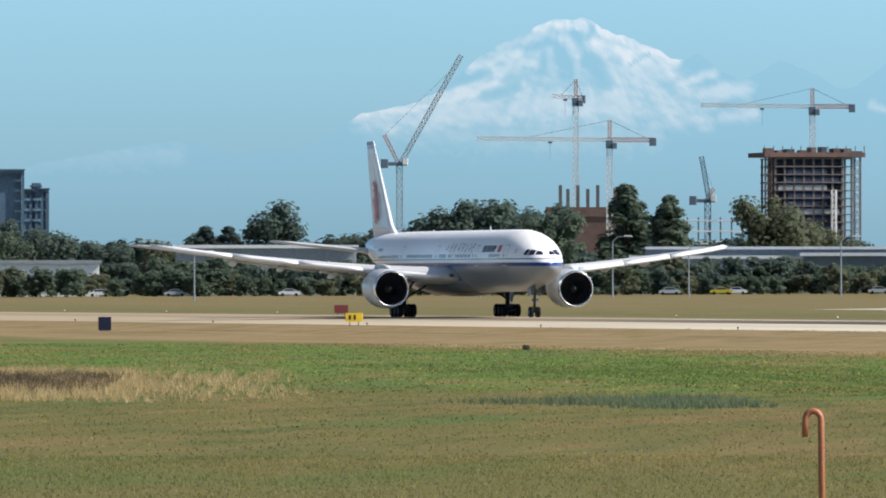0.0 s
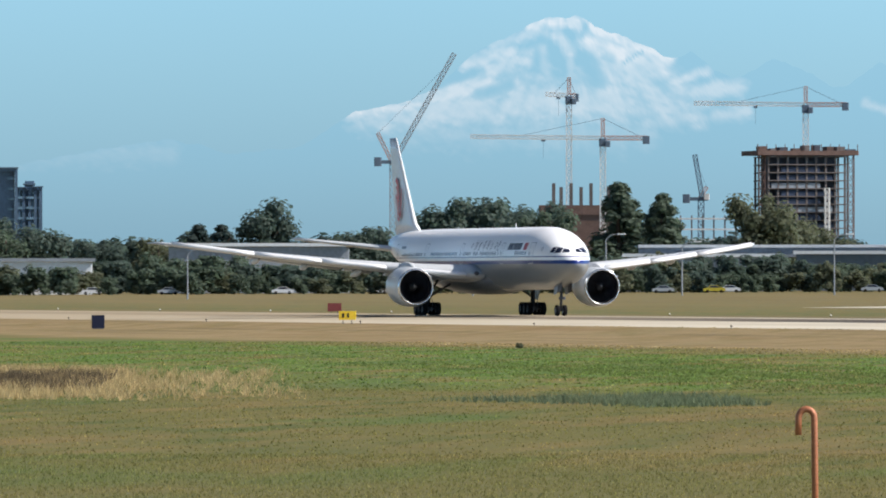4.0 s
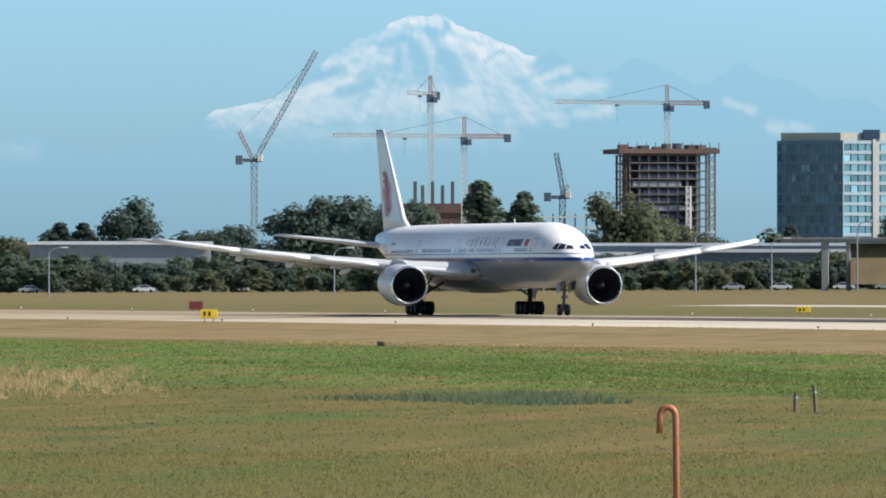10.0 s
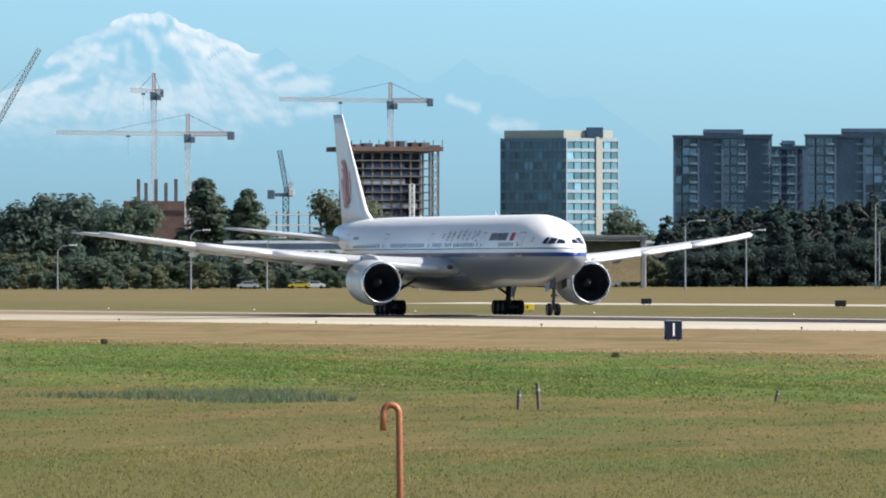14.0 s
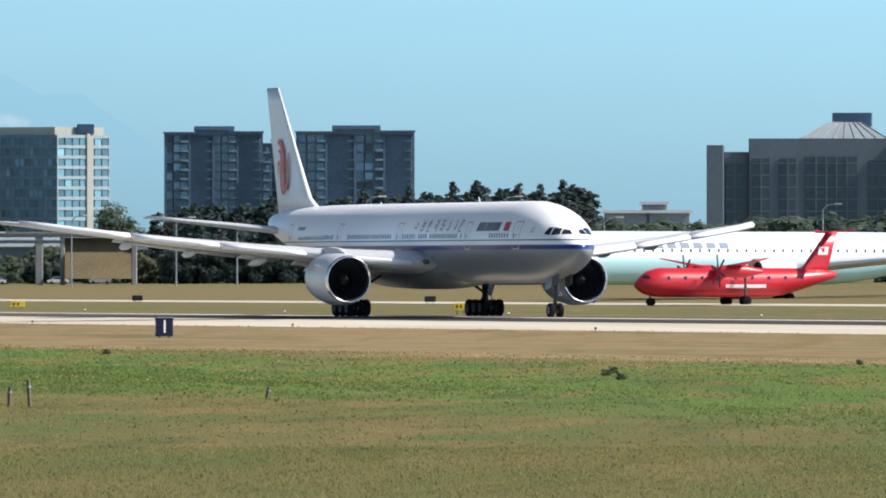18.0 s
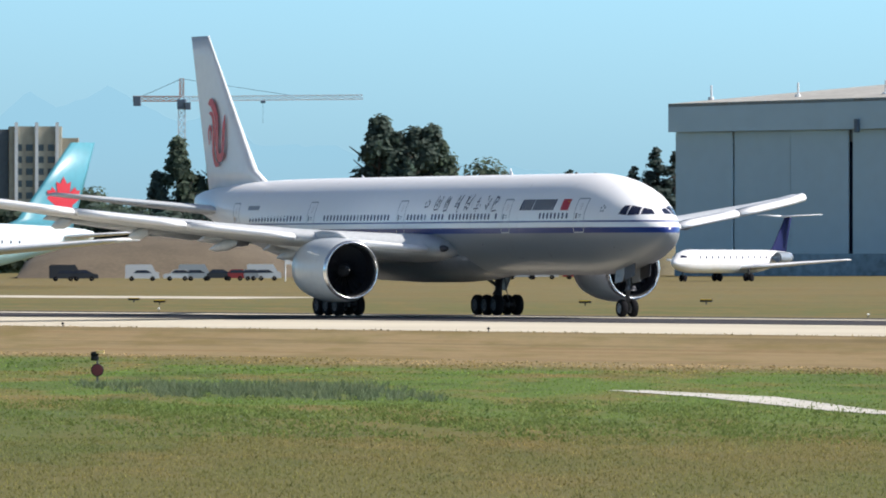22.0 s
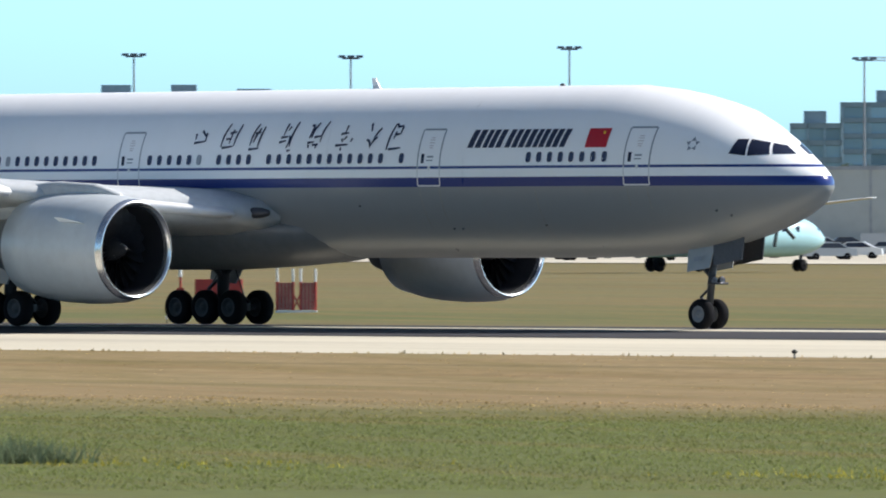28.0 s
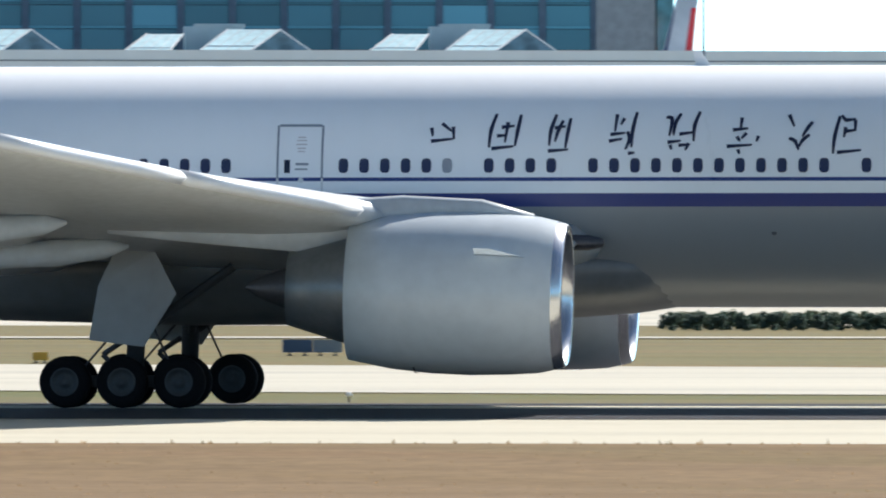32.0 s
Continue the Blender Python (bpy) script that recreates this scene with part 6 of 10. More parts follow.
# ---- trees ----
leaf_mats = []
# greens are lifted and blued to hold the haze before far trees
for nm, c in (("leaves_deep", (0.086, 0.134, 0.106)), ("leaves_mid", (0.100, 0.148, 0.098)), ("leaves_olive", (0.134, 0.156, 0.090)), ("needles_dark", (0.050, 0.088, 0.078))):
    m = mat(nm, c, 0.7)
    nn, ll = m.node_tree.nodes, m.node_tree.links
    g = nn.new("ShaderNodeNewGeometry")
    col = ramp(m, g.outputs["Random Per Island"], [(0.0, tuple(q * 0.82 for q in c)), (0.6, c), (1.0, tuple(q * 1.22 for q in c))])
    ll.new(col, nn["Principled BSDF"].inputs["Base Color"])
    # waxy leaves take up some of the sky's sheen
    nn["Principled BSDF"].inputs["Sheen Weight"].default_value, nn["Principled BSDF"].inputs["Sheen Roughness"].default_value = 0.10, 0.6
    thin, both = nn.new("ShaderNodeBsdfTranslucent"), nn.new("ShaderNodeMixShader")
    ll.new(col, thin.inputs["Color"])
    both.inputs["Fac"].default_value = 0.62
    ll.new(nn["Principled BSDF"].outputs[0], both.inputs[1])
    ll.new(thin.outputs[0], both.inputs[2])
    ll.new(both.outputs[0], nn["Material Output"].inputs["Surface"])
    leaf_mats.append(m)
bark = mat("bark", (0.09, 0.07, 0.055), 0.95, 0.0, 0.3, 0.5, 0.4)


G = (1 + 5 ** 0.5) / 2
ICO = [tuple(c / math.hypot(1, G) for c in p) for p in [(-1, G, 0), (1, G, 0), (-1, -G, 0), (1, -G, 0), (0, -1, G), (0, 1, G), (0, -1, -G), (0, 1, -G), (G, 0, -1), (G, 0, 1), (-G, 0, -1), (-G, 0, 1)]]
ICO_FACES = [(0, 11, 5), (0, 5, 1), (0, 1, 7), (0, 7, 10), (0, 10, 11), (1, 5, 9), (5, 11, 4), (11, 10, 2), (10, 7, 6), (7, 1, 8), (3, 9, 4), (3, 4, 2), (3, 2, 6), (3, 6, 8), (3, 8, 9), (4, 9, 5), (2, 4, 11), (6, 2, 10), (8, 6, 7), (9, 8, 1)]


def clump_mesh(kind, seed, n=520):
    """Crown of a unit tree (height 1) from many small leaf tufts."""
    r = np.random.RandomState(seed)
    blobs = []
    if kind == "round":
        for i in range(26):
            a, q = r.uniform(0, 6.28), math.sqrt(r.uniform(0, 1))
            blobs.append((0.30 * q * math.cos(a), 0.30 * q * math.sin(a), r.uniform(0.20, 0.86) - 0.12 * q, r.uniform(0.09, 0.17)))
    elif kind == "poplar":
        for i in range(54):
            z = r.uniform(0.03, 0.95)
            k = 0.16 * math.sin(math.pi * min(1, z + 0.08)) ** 0.6
            a = r.uniform(0, 6.28)
            blobs.append((k * 0.6 * math.cos(a), k * 0.6 * math.sin(a), z, r.uniform(0.06, 0.11) * (1.15 - 0.55 * z)))
    else:
        for i in range(44):
            z = 0.03 + 0.95 * i / 43
            k = 0.24 * (1 - z) + 0.012
            a = r.uniform(0, 6.28)
            blobs.append((k * 0.55 * math.cos(a), k * 0.55 * math.sin(a), z, 0.018 + 0.42 * k))
    bl = np.array(blobs)
    w = bl[:, 3] ** 2
    pick = r.choice(len(bl), n, p=w / w.sum())
    d = r.normal(size=(n, 3))
    d /= np.linalg.norm(d, axis=1)[:, None]
    rad = bl[pick, 3] * r.uniform(0.55, 1.10, n)
    if kind == "conifer":
        d[:, 2] *= 0.55
    c = bl[pick, :3] + d * rad[:, None]
    s = r.uniform(0.6, 1.5, n) * {"round": 1.5, "poplar": 1.25, "conifer": 0.95}[kind] / math.sqrt(n)
    # leaves lie across the outward direction of their bough
    nrm = d * 1.1 + np.array([0, 0, 0.35]) + r.normal(size=(n, 3)) * 0.30
    nrm /= np.linalg.norm(nrm, axis=1)[:, None]
    u = np.cross(nrm, r.normal(size=(n, 3)))
    u /= np.linalg.norm(u, axis=1)[:, None]
    v = np.cross(nrm, u)
    k = r.uniform(0.5, 1.0, n)[:, None]
    pts = np.stack([c - u * s[:, None], c + v * s[:, None] * k, c + u * s[:, None], c - v * s[:, None] * k + nrm * s[:, None] * 0.3], 1).reshape(-1, 3)
    faces = []
    for i in range(n):
        o = 4 * i
        faces += [(o, o + 1, o + 2), (o, o + 2, o + 3)]
    # boughs behind the outer leaves
    solid, base = [pts], len(pts)
    for x, y, z, q in blobs:
        lump = np.array(ICO) * (q * {"round": 0.58, "poplar": 0.86, "conifer": 0.55}[kind]) * r.uniform(0.55, 1.25, (12, 1))
        solid.append(lump + np.array([x, y, z]))
        faces += [tuple(base + j for j in t) for t in ICO_FACES]
        base += 12
    return mesh("crown_" + kind, np.concatenate(solid), faces)


def trunk_mesh(seed, top=0.7):
    r = random.Random(seed)
    s = Shape().tube((0, 0, 0), (0.01, 0, top * 0.5), 0.024, 0.016, 7).tube((0.01, 0, top * 0.5), (0, 0.01, top), 0.016, 0.005, 6)
    for k in range(5):
        a, z = r.uniform(0, 6.28), top * r.uniform(0.35, 0.8)
        s.tube((0.01, 0, z), (0.17 * math.cos(a), 0.17 * math.sin(a), z + 0.14), 0.010, 0.003, 5)
    return s.mesh("trunk", True)


CROWNS = {"round": [clump_mesh("round", s, 5600) for s in (1, 2, 3, 4)], "poplar": [clump_mesh("poplar", s, 5200) for s in (5, 6)], "conifer": [clump_mesh("conifer", s, 4200) for s in (7, 8, 9)]}
TRUNKS = {"round": trunk_mesh(1), "poplar": trunk_mesh(2, 0.85), "conifer": trunk_mesh(3, 0.95)}
TINTED = {}


def tree(kind, az, d, height, spread=1.0, tint=1, seed=0, label=""):
    r = random.Random(seed * 77 + int(az * 1000))
    p = spot(az, d)
    t = thing("conifer_tree" if kind == "conifer" else ("poplar_tree" if kind == "poplar" else "tree"),
              label or {"round": "broad dark green leafy tree", "poplar": "tall narrow poplar tree", "conifer": "dark pointed conifer tree"}[kind], "tree", "trees along the airfield fence",
              at=Matrix.LocRotScale(p, Euler((0, 0, r.uniform(0, 6.28))), (height * spread, height * spread, height)))
    key = (kind, seed % len(CROWNS[kind]), tint)
    if key not in TINTED:
        TINTED[key] = CROWNS[kind][key[1]].copy()
        TINTED[key].materials.clear()
        TINTED[key].materials.append(leaf_mats[tint])
    part("trunk", TRUNKS[kind], bark, t)
    part("crown", TINTED[key], None, t)
    return t


def woods(name, label, trees, seed=3):
    """A far belt of trees nobody could count, joined into one object."""
    r = np.random.RandomState(seed)
    out, faces, idx, base = [], [], [], 0
    for kind, az, d, height, spread, tint in trees:
        me = THIN[kind][r.randint(len(THIN[kind]))]
        co = np.empty(len(me.vertices) * 3, np.float32)
        me.vertices.foreach_get("co", co)
        co = co.reshape(-1, 3)
        a = r.uniform(0, 6.28)
        p = spot(az, d)
        x, y = co[:, 0] * math.cos(a) - co[:, 1] * math.sin(a), co[:, 0] * math.sin(a) + co[:, 1] * math.cos(a)
        out.append(np.stack([p.x + x * height * spread, p.y + y * height * spread, p.z + co[:, 2] * height], 1))
        tri = np.empty(len(me.loops), np.int32)
        me.loops.foreach_get("vertex_index", tri)
        faces.append(tri + base)
        idx.append(np.full(len(me.polygons), tint, np.int32))
        base += len(co)
    v, t, k = np.concatenate(out), np.concatenate(faces), np.concatenate(idx)
    me = bpy.data.meshes.new(name)
    me.vertices.add(len(v))
    me.vertices.foreach_set("co", v.astype(np.float32).ravel())
    me.loops.add(len(t))
    me.loops.foreach_set("vertex_index", t)
    me.polygons.add(len(k))
    me.polygons.foreach_set("loop_start", np.arange(0, len(t), 3, dtype=np.int32))
    me.polygons.foreach_set("loop_total", np.full(len(k), 3, np.int32))
    for m in leaf_mats:
        me.materials.append(m)
    me.polygons.foreach_set("material_index", k)
    me.update(calc_edges=True)
    return tagged(part(name, me, None), label, "trees", kind="stuff")


THIN = {"round": [clump_mesh("round", s, 1350) for s in (21, 22, 23, 24)], "conifer": [clump_mesh("conifer", s, 1100) for s in (27, 28)]}


def tall(el, d):
    return rise(el, d) - land(d * 0.27)


FAR = 2500.0
rt = random.Random(5)
for kind, az, el, spread, tint in (("round", -76.385, 0.485, 1.1, 0), ("round", -75.5, 0.47, 1.2, 0), ("round", -75.36, 0.53, 1.2, 0), ("round", -75.2, 0.545, 1.2, 0), ("round", -75.04, 0.53, 1.1, 0), ("round", -74.92, 0.46, 1.0, 1),
                               ("poplar", -74.53, 0.565, 1.6, 1), ("poplar", -74.30, 0.50, 1.5, 1), ("round", -73.80, 0.545, 0.95, 2), ("round", -73.66, 0.47, 1.1, 2), ("round", -73.42, 0.36, 1.2, 2), ("round", -72.35, 0.395, 1.2, 1), ("round", -72.15, 0.30, 1.2, 1), ("round", -76.95, 0.33, 1.2, 2), ("poplar", -76.74, 0.35, 1.6, 3), ("poplar", -76.62, 0.34, 1.8, 3),
                               ("round", -77.62, 0.45, 1.2, 0), ("round", -77.75, 0.40, 1.2, 1), ("round", -75.88, 0.37, 1.3, 0), ("round", -75.95, 0.34, 1.4, 1), ("round", -77.27, 0.30, 1.3, 0), ("poplar", -72.9, 0.32, 1.5, 3)):
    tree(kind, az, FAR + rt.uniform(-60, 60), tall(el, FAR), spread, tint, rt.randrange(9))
az, belt = -78.6, []
while az < -70.2:
    belt.append(("round", az, FAR - 300 + rt.uniform(-20, 20), tall(rt.uniform(0.07, 0.16), FAR - 300), rt.uniform(1.3, 1.8), rt.choice((0, 1, 1, 2))))
    belt.append(("round", az + 0.04, FAR - 230 + rt.uniform(-20, 20), tall(rt.uniform(0.13, 0.22), FAR - 230), rt.uniform(1.1, 1.5), rt.choice((0, 0, 1, 1, 2))))
    az += rt.uniform(0.06, 0.10)
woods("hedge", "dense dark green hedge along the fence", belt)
az, belt = -78.4, []
while az < -66.0:
    belt.append(("round", az, FAR + 220 + rt.uniform(-60, 60), tall(rt.uniform(0.22, 0.33), FAR + 220), rt.uniform(1.1, 1.5), rt.choice((0, 0, 1, 3))))
    az += rt.uniform(0.09, 0.17)
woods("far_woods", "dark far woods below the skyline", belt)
for az, el in ((-72.02, 0.36), (-71.9, 0.41), (-71.78, 0.36), (-71.66, 0.40), (-71.5, 0.44), (-71.38, 0.38), (-71.28, 0.45), (-71.15, 0.41), (-71.02, 0.48), (-70.9, 0.44), (-70.78, 0.50), (-70.66, 0.46), (-70.55, 0.52), (-70.42, 0.525), (-70.3, 0.49), (-70.2, 0.51), (-70.08, 0.50), (-69.97, 0.52), (-69.9, 0.45), (-69.82, 0.36)):
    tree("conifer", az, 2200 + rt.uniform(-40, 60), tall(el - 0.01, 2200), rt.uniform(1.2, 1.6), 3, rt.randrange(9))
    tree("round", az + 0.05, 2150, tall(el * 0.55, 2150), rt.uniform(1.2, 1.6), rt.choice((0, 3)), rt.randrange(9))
for kind, az, el, sp, d in (("poplar", -67.31, 0.68, 1.05, 2000), ("poplar", -67.42, 0.5, 1.05, 2000), ("poplar", -67.2, 0.48, 1.05, 2000), ("poplar", -67.08, 0.635, 1.05, 2000), ("poplar", -66.98, 0.6, 1.05, 2000), ("round", -67.75, 0.47, 1.1, 2200), ("round", -67.55, 0.42, 1.2, 2200), ("round", -66.85, 0.44, 1.3, 2000),
                            ("round", -66.7, 0.46, 1.3, 2000), ("round", -66.57, 0.49, 1.2, 2000), ("round", -66.44, 0.5, 1.2, 2000), ("poplar", -66.25, 0.79, 1.15, 1800), ("poplar", -66.15, 0.71, 1.15, 1800), ("poplar", -66.07, 0.735, 1.15, 1800), ("poplar", -65.98, 0.74, 1.15, 1800), ("poplar", -65.93, 0.66, 1.15, 1800), ("round", -65.7, 0.56, 1.2, 1850),
                            ("round", -65.58, 0.52, 1.2, 1850), ("round", -65.4, 0.48, 1.2, 1850), ("conifer", -65.25, 0.5, 1.4, 1850), ("conifer", -65.1, 0.48, 1.4, 1850), ("conifer", -64.92, 0.52, 1.5, 1850), ("conifer", -64.79, 0.62, 1.6, 1850), ("conifer", -64.7, 0.6, 1.5, 1850)):
    tree(kind, az, d, tall(el, d), sp, 3 if kind == "conifer" else rt.choice((0, 0, 1)), rt.randrange(9))
az, belt = -72.1, []
while az < -69.8:
    belt.append(("conifer", az, 2260, tall(0.30 + 0.12 * min(1, (az + 72.1) / 1.5) + rt.uniform(0, 0.07), 2260), rt.uniform(1.5, 2.0), 3))
    az += rt.uniform(0.035, 0.06)
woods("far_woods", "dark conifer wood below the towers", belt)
az, belt = -69.7, []
while az < -64.8:
    belt.append(("round", az, 2000 + rt.uniform(-40, 40), tall(rt.uniform(0.28, 0.4), 2000), rt.uniform(1.2, 1.6), rt.choice((0, 1, 3))))
    az += rt.uniform(0.12, 0.2)
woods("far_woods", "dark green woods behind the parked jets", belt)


# ---- parked aircraft beyond the runway ----
sky_teal = mat("pale_teal_paint", (0.42, 0.68, 0.72), 0.3, 0.0, 0.06, 4.0)
frost_paint = mat("frost_paint", (0.64, 0.76, 0.79), 0.3, 0.0, 0.06, 4.0)
silver_teal = mat("silver_teal_paint", (0.48, 0.63, 0.66), 0.35, 0.0, 0.06, 4.0)
jet_white = mat("jet_white", (0.78, 0.79, 0.80), 0.3, 0.0, 0.08, 4.0)
jet_silver = mat("jet_silver", (0.24, 0.28, 0.32), 0.3, 0.1, 0.08, 4.0)
bright_red = mat("bright_red_paint", (0.52, 0.016, 0.03), 0.35, 0.0, 0.1, 2.0)
navy_paint = mat("navy_paint", (0.02, 0.035, 0.13), 0.35, 0.0, 0.1, 2.0)
deep_navy = mat("deep_navy_paint", (0.012, 0.018, 0.075), 0.75, 0.0, 0.1, 2.0)
deep_navy.node_tree.nodes["Principled BSDF"].inputs["Specular IOR Level"].default_value = 0.1
gold_paint = mat("gold_paint", (0.70, 0.38, 0.03), 0.4, 0.0, 0.1, 2.0)


def two_tone(name, low, high, z, soft=0.25):
    """Paint that changes at a height over the ground."""
    m = mat(name, high, 0.3)
    n, l = m.node_tree.nodes, m.node_tree.links
    co, sep, r = n.new("ShaderNodeTexCoord"), n.new("ShaderNodeSeparateXYZ"), n.new("ShaderNodeMapRange")
    l.new(co.outputs["Object"], sep.inputs[0])
    r.inputs["From Min"].default_value, r.inputs["From Max"].default_value = z - soft, z + soft
    l.new(sep.outputs["Z"], r.inputs["Value"])
    l.new(ramp(m, r.outputs[0], [(0.0, low), (1.0, high)]), n["Principled BSDF"].inputs["Base Color"])
    return m


def parked_jet(name, label, nose, tail, r, belly, fin_top, body, finmat, power="wing", engine_mat=None, t_tail=False, span=None, windows=18, marks=()):
    """A parked aircraft between two bearings and distances; r: fuselage radius, belly: its height over the ground."""
    a, b = spot(*nose), spot(*tail)
    d = Vector((a.x - b.x, a.y - b.y, 0))
    L = d.length
    j = thing(name, label, "aircraft", "parked aircraft", at=pose(a.x, a.y, land(a.y) + 0.03, 0, 0, math.degrees(math.atan2(d.y, d.x))))
    k, q = L / 73.0, r / 3.1
    zc = belly + r
    shape = [(h[0] * k, zc + (h[1] - 5.765) * q, zc + (h[2] - 5.765) * q, h[3] * q) for h in HULL]
    body_ob = part("fuselage", fuselage_mesh(shape, 28), body, j)
    half = (span or L * 0.93) / 2
    zw = belly + 0.35 * r if not t_tail or power != "prop" else belly + 1.9 * r
    for side in (-1, 1):
        rings = []
        for u in (0, 0.3, 0.65, 0.95, 1.0):
            y = side * (r * 0.6 + (half - r * 0.6) * u)
            sweep = 0.30 * half if power != "prop" else 0.02 * half
            ch = (0.20 * L if power != "prop" else 0.10 * L) * (1 - 0.72 * u)
            le = (0.36 if power != "tail" else 0.48) * L + sweep * 1.9 * u
            rings.append([(-(le + p), y, zw + abs(y) * 0.09 + h) for p, h in airfoil(ch, 0.11, 7)])
        w_ = part("wing", Shape().rings(rings).mesh("wing", True), jet_white if body is not bright_red else bright_red, j)
        if power == "wing":
            ye, xe, re = side * half * 0.33, 0.36 * L, r * 0.55
            e = part("engine_nacelle", Shape().spin([(0, re * 0.86), (-0.1 * re, re * 0.95), (-re, re * 1.05), (-2.4 * re, re), (-3.2 * re, re * 0.8), (-3.2 * re, re * 0.5), (-4.2 * re, 0.2 * re), (-1.2 * re, 0.1), (-1.1 * re, re * 0.78), (0, re * 0.86)], 18).mesh("cowl", True), engine_mat or jet_white, j, at=pose(-xe, ye, max(zw - re * 0.35 + abs(ye) * 0.09, re * 1.25)))
            part("fan_face", Shape().spin([(-0.5 * re, re * 0.8), (-0.55 * re, 0.05)], 16).mesh("fan"), black_paint, e)
        elif power == "prop":
            ye, xe, re = side * half * 0.32, 0.35 * L, r * 0.42
            e = part("engine_nacelle", Shape().spin([(0.8, 0.1), (0.5, re * 0.6), (0, re), (-2.5, re * 1.1), (-4.5, re * 0.3)], 14).mesh("cowl", True), engine_mat or body, j, at=pose(-xe, ye, zw - 0.2))
            for p in range(6):
                part("propeller_blade", Shape().box(0.42, 0.5, -0.11, 0.11, 0.1, 1.75).mesh("blade"), dark_metal, e, at=pose(0, 0, 0, 60 * p + 12))
        else:
            e = part("engine_nacelle", Shape().spin([(0, r * 0.42), (-0.4, r * 0.5), (-2.4, r * 0.48), (-3.4, r * 0.36), (-3.4, 0.2), (-0.3, 0.1), (-0.2, r * 0.38), (0, r * 0.42)], 16).mesh("cowl", True), engine_mat or jet_silver, j, at=pose(-0.74 * L, side * r * 1.55, zc + 0.35 * r))
        xg = 0.5 * L
        yg = side * max(1.6, r * 1.5)
        leg = part("main_gear_leg", Shape().tube((-xg, yg, 0.5), (-xg, yg, zw), 0.14, n=8).mesh("leg"), gear_metal, j)
        for dx in ((-0.75, 0.75) if r > 2.4 else (0,)):
            for dy in (-0.35, 0.35):
                part("wheel", Shape().spin([(-0.18, 0.1), (-0.2, 0.42), (-0.1, 0.5), (0.1, 0.5), (0.2, 0.42), (0.18, 0.1)], 16, "y").mesh("wheel", True), black_rubber, leg, at=pose(-xg + dx, yg + dy, 0.5))
        rings = []
        hs = half * 0.34
        zt = fin_top - 0.1 if t_tail else zc + 0.45 * r
        for u in (0, 0.5, 1.0):
            rings.append([(-(0.90 * L + 0.07 * L * u + p), side * (0.15 + hs * u), zt + 0.06 * hs * u + h) for p, h in airfoil(0.085 * L * (1 - 0.6 * u), 0.09, 7)])
        part("tailplane", Shape().rings(rings).mesh("tailplane", True), jet_white if body is not bright_red else bright_red, j)
    leg = part("nose_gear_leg", Shape().tube((-0.08 * L, 0, 0.4), (-0.075 * L, 0, belly + 0.2 * r), 0.1, n=8).mesh("leg"), gear_metal, j)
    for dy in (-0.25, 0.25):
        part("wheel", Shape().spin([(-0.12, 0.08), (-0.14, 0.34), (-0.06, 0.4), (0.06, 0.4), (0.14, 0.34), (0.12, 0.08)], 14, "y").mesh("wheel", True), black_rubber, leg, at=pose(-0.08 * L, dy, 0.4))
    rings = []
    z0 = zc + 0.75 * r
    for u in (0, 0.12, 0.5, 1.0):
        le, te = 0.815 * L + 0.135 * L * u - (0.04 * L if u == 0 else 0), 0.955 * L + 0.05 * L * u
        rings.append([(-(le + p), h, z0 + (fin_top - z0) * u) for p, h in airfoil(te - le, 0.10, 7)])
    f_ = part("tail_fin", Shape().rings(rings).mesh("fin", True), finmat, j)
    for side in (-1, 1):
        wm = cell("cabin_window", 0.24, 0.06, 0.36, window_mat)
        for i in range(windows):
            xa = L * (0.14 + 0.66 * i / max(1, windows - 1))
            part("window", wm, None, body_ob, at=Matrix.Translation(skin(xa, zc + 0.22 * r, 0.0, side, shape)))
        v, f = patch([(0.028 * L, zc + 0.28 * r), (0.055 * L, zc + 0.25 * r), (0.055 * L, zc + 0.48 * r), (0.04 * L, zc + 0.5 * r)], 0.02, 3, 3, shape, side)
        part("cockpit_window", mesh("pane", v, f if side < 0 else [t[::-1] for t in f], True), window_dark, body_ob)
        for x0, x1, za, zb, m in marks:
            v, f = patch([(x0 * L, zc + za * r), (x1 * L, zc + za * r), (x1 * L, zc + zb * r), (x0 * L, zc + zb * r)], 0.02, 6, 2, shape, side)
            part("paint_bar", mesh("bar", v, f), m, body_ob)
    return j, f_, (L, zc, fin_top, z0)


def fin_patch(fin_ob, dims, poly, material, name="fin_mark", flat=None):
    """A flat painted shape on both sides of a fin: points as (share of length, share of fin height)."""
    L, zc, top, z0 = dims
    n = len(poly)
    for side in (-1, 1):
        v = []
        for a, h in poly:
            le, te = 0.815 * L + 0.135 * L * h, 0.955 * L + 0.05 * L * h
            w_ = max(0.02, min(0.98, (a * L - le) / (te - le)))
            t = 5 * 0.10 * (0.2969 * math.sqrt(w_) - 0.126 * w_ - 0.3516 * w_ * w_ + 0.2843 * w_ ** 3 - 0.1015 * w_ ** 4) * (te - le)
            v.append((-a * L, side * (t * 1.13 + 0.03 + (0.013 * (te - le) * math.sin(math.pi * w_) if side > 0 else 0) if flat is None else flat), z0 + (top - z0) * h))
        part(name, mesh(name, v, [tuple(range(n)) if side < 0 else tuple(range(n - 1, -1, -1))]), material, fin_ob)


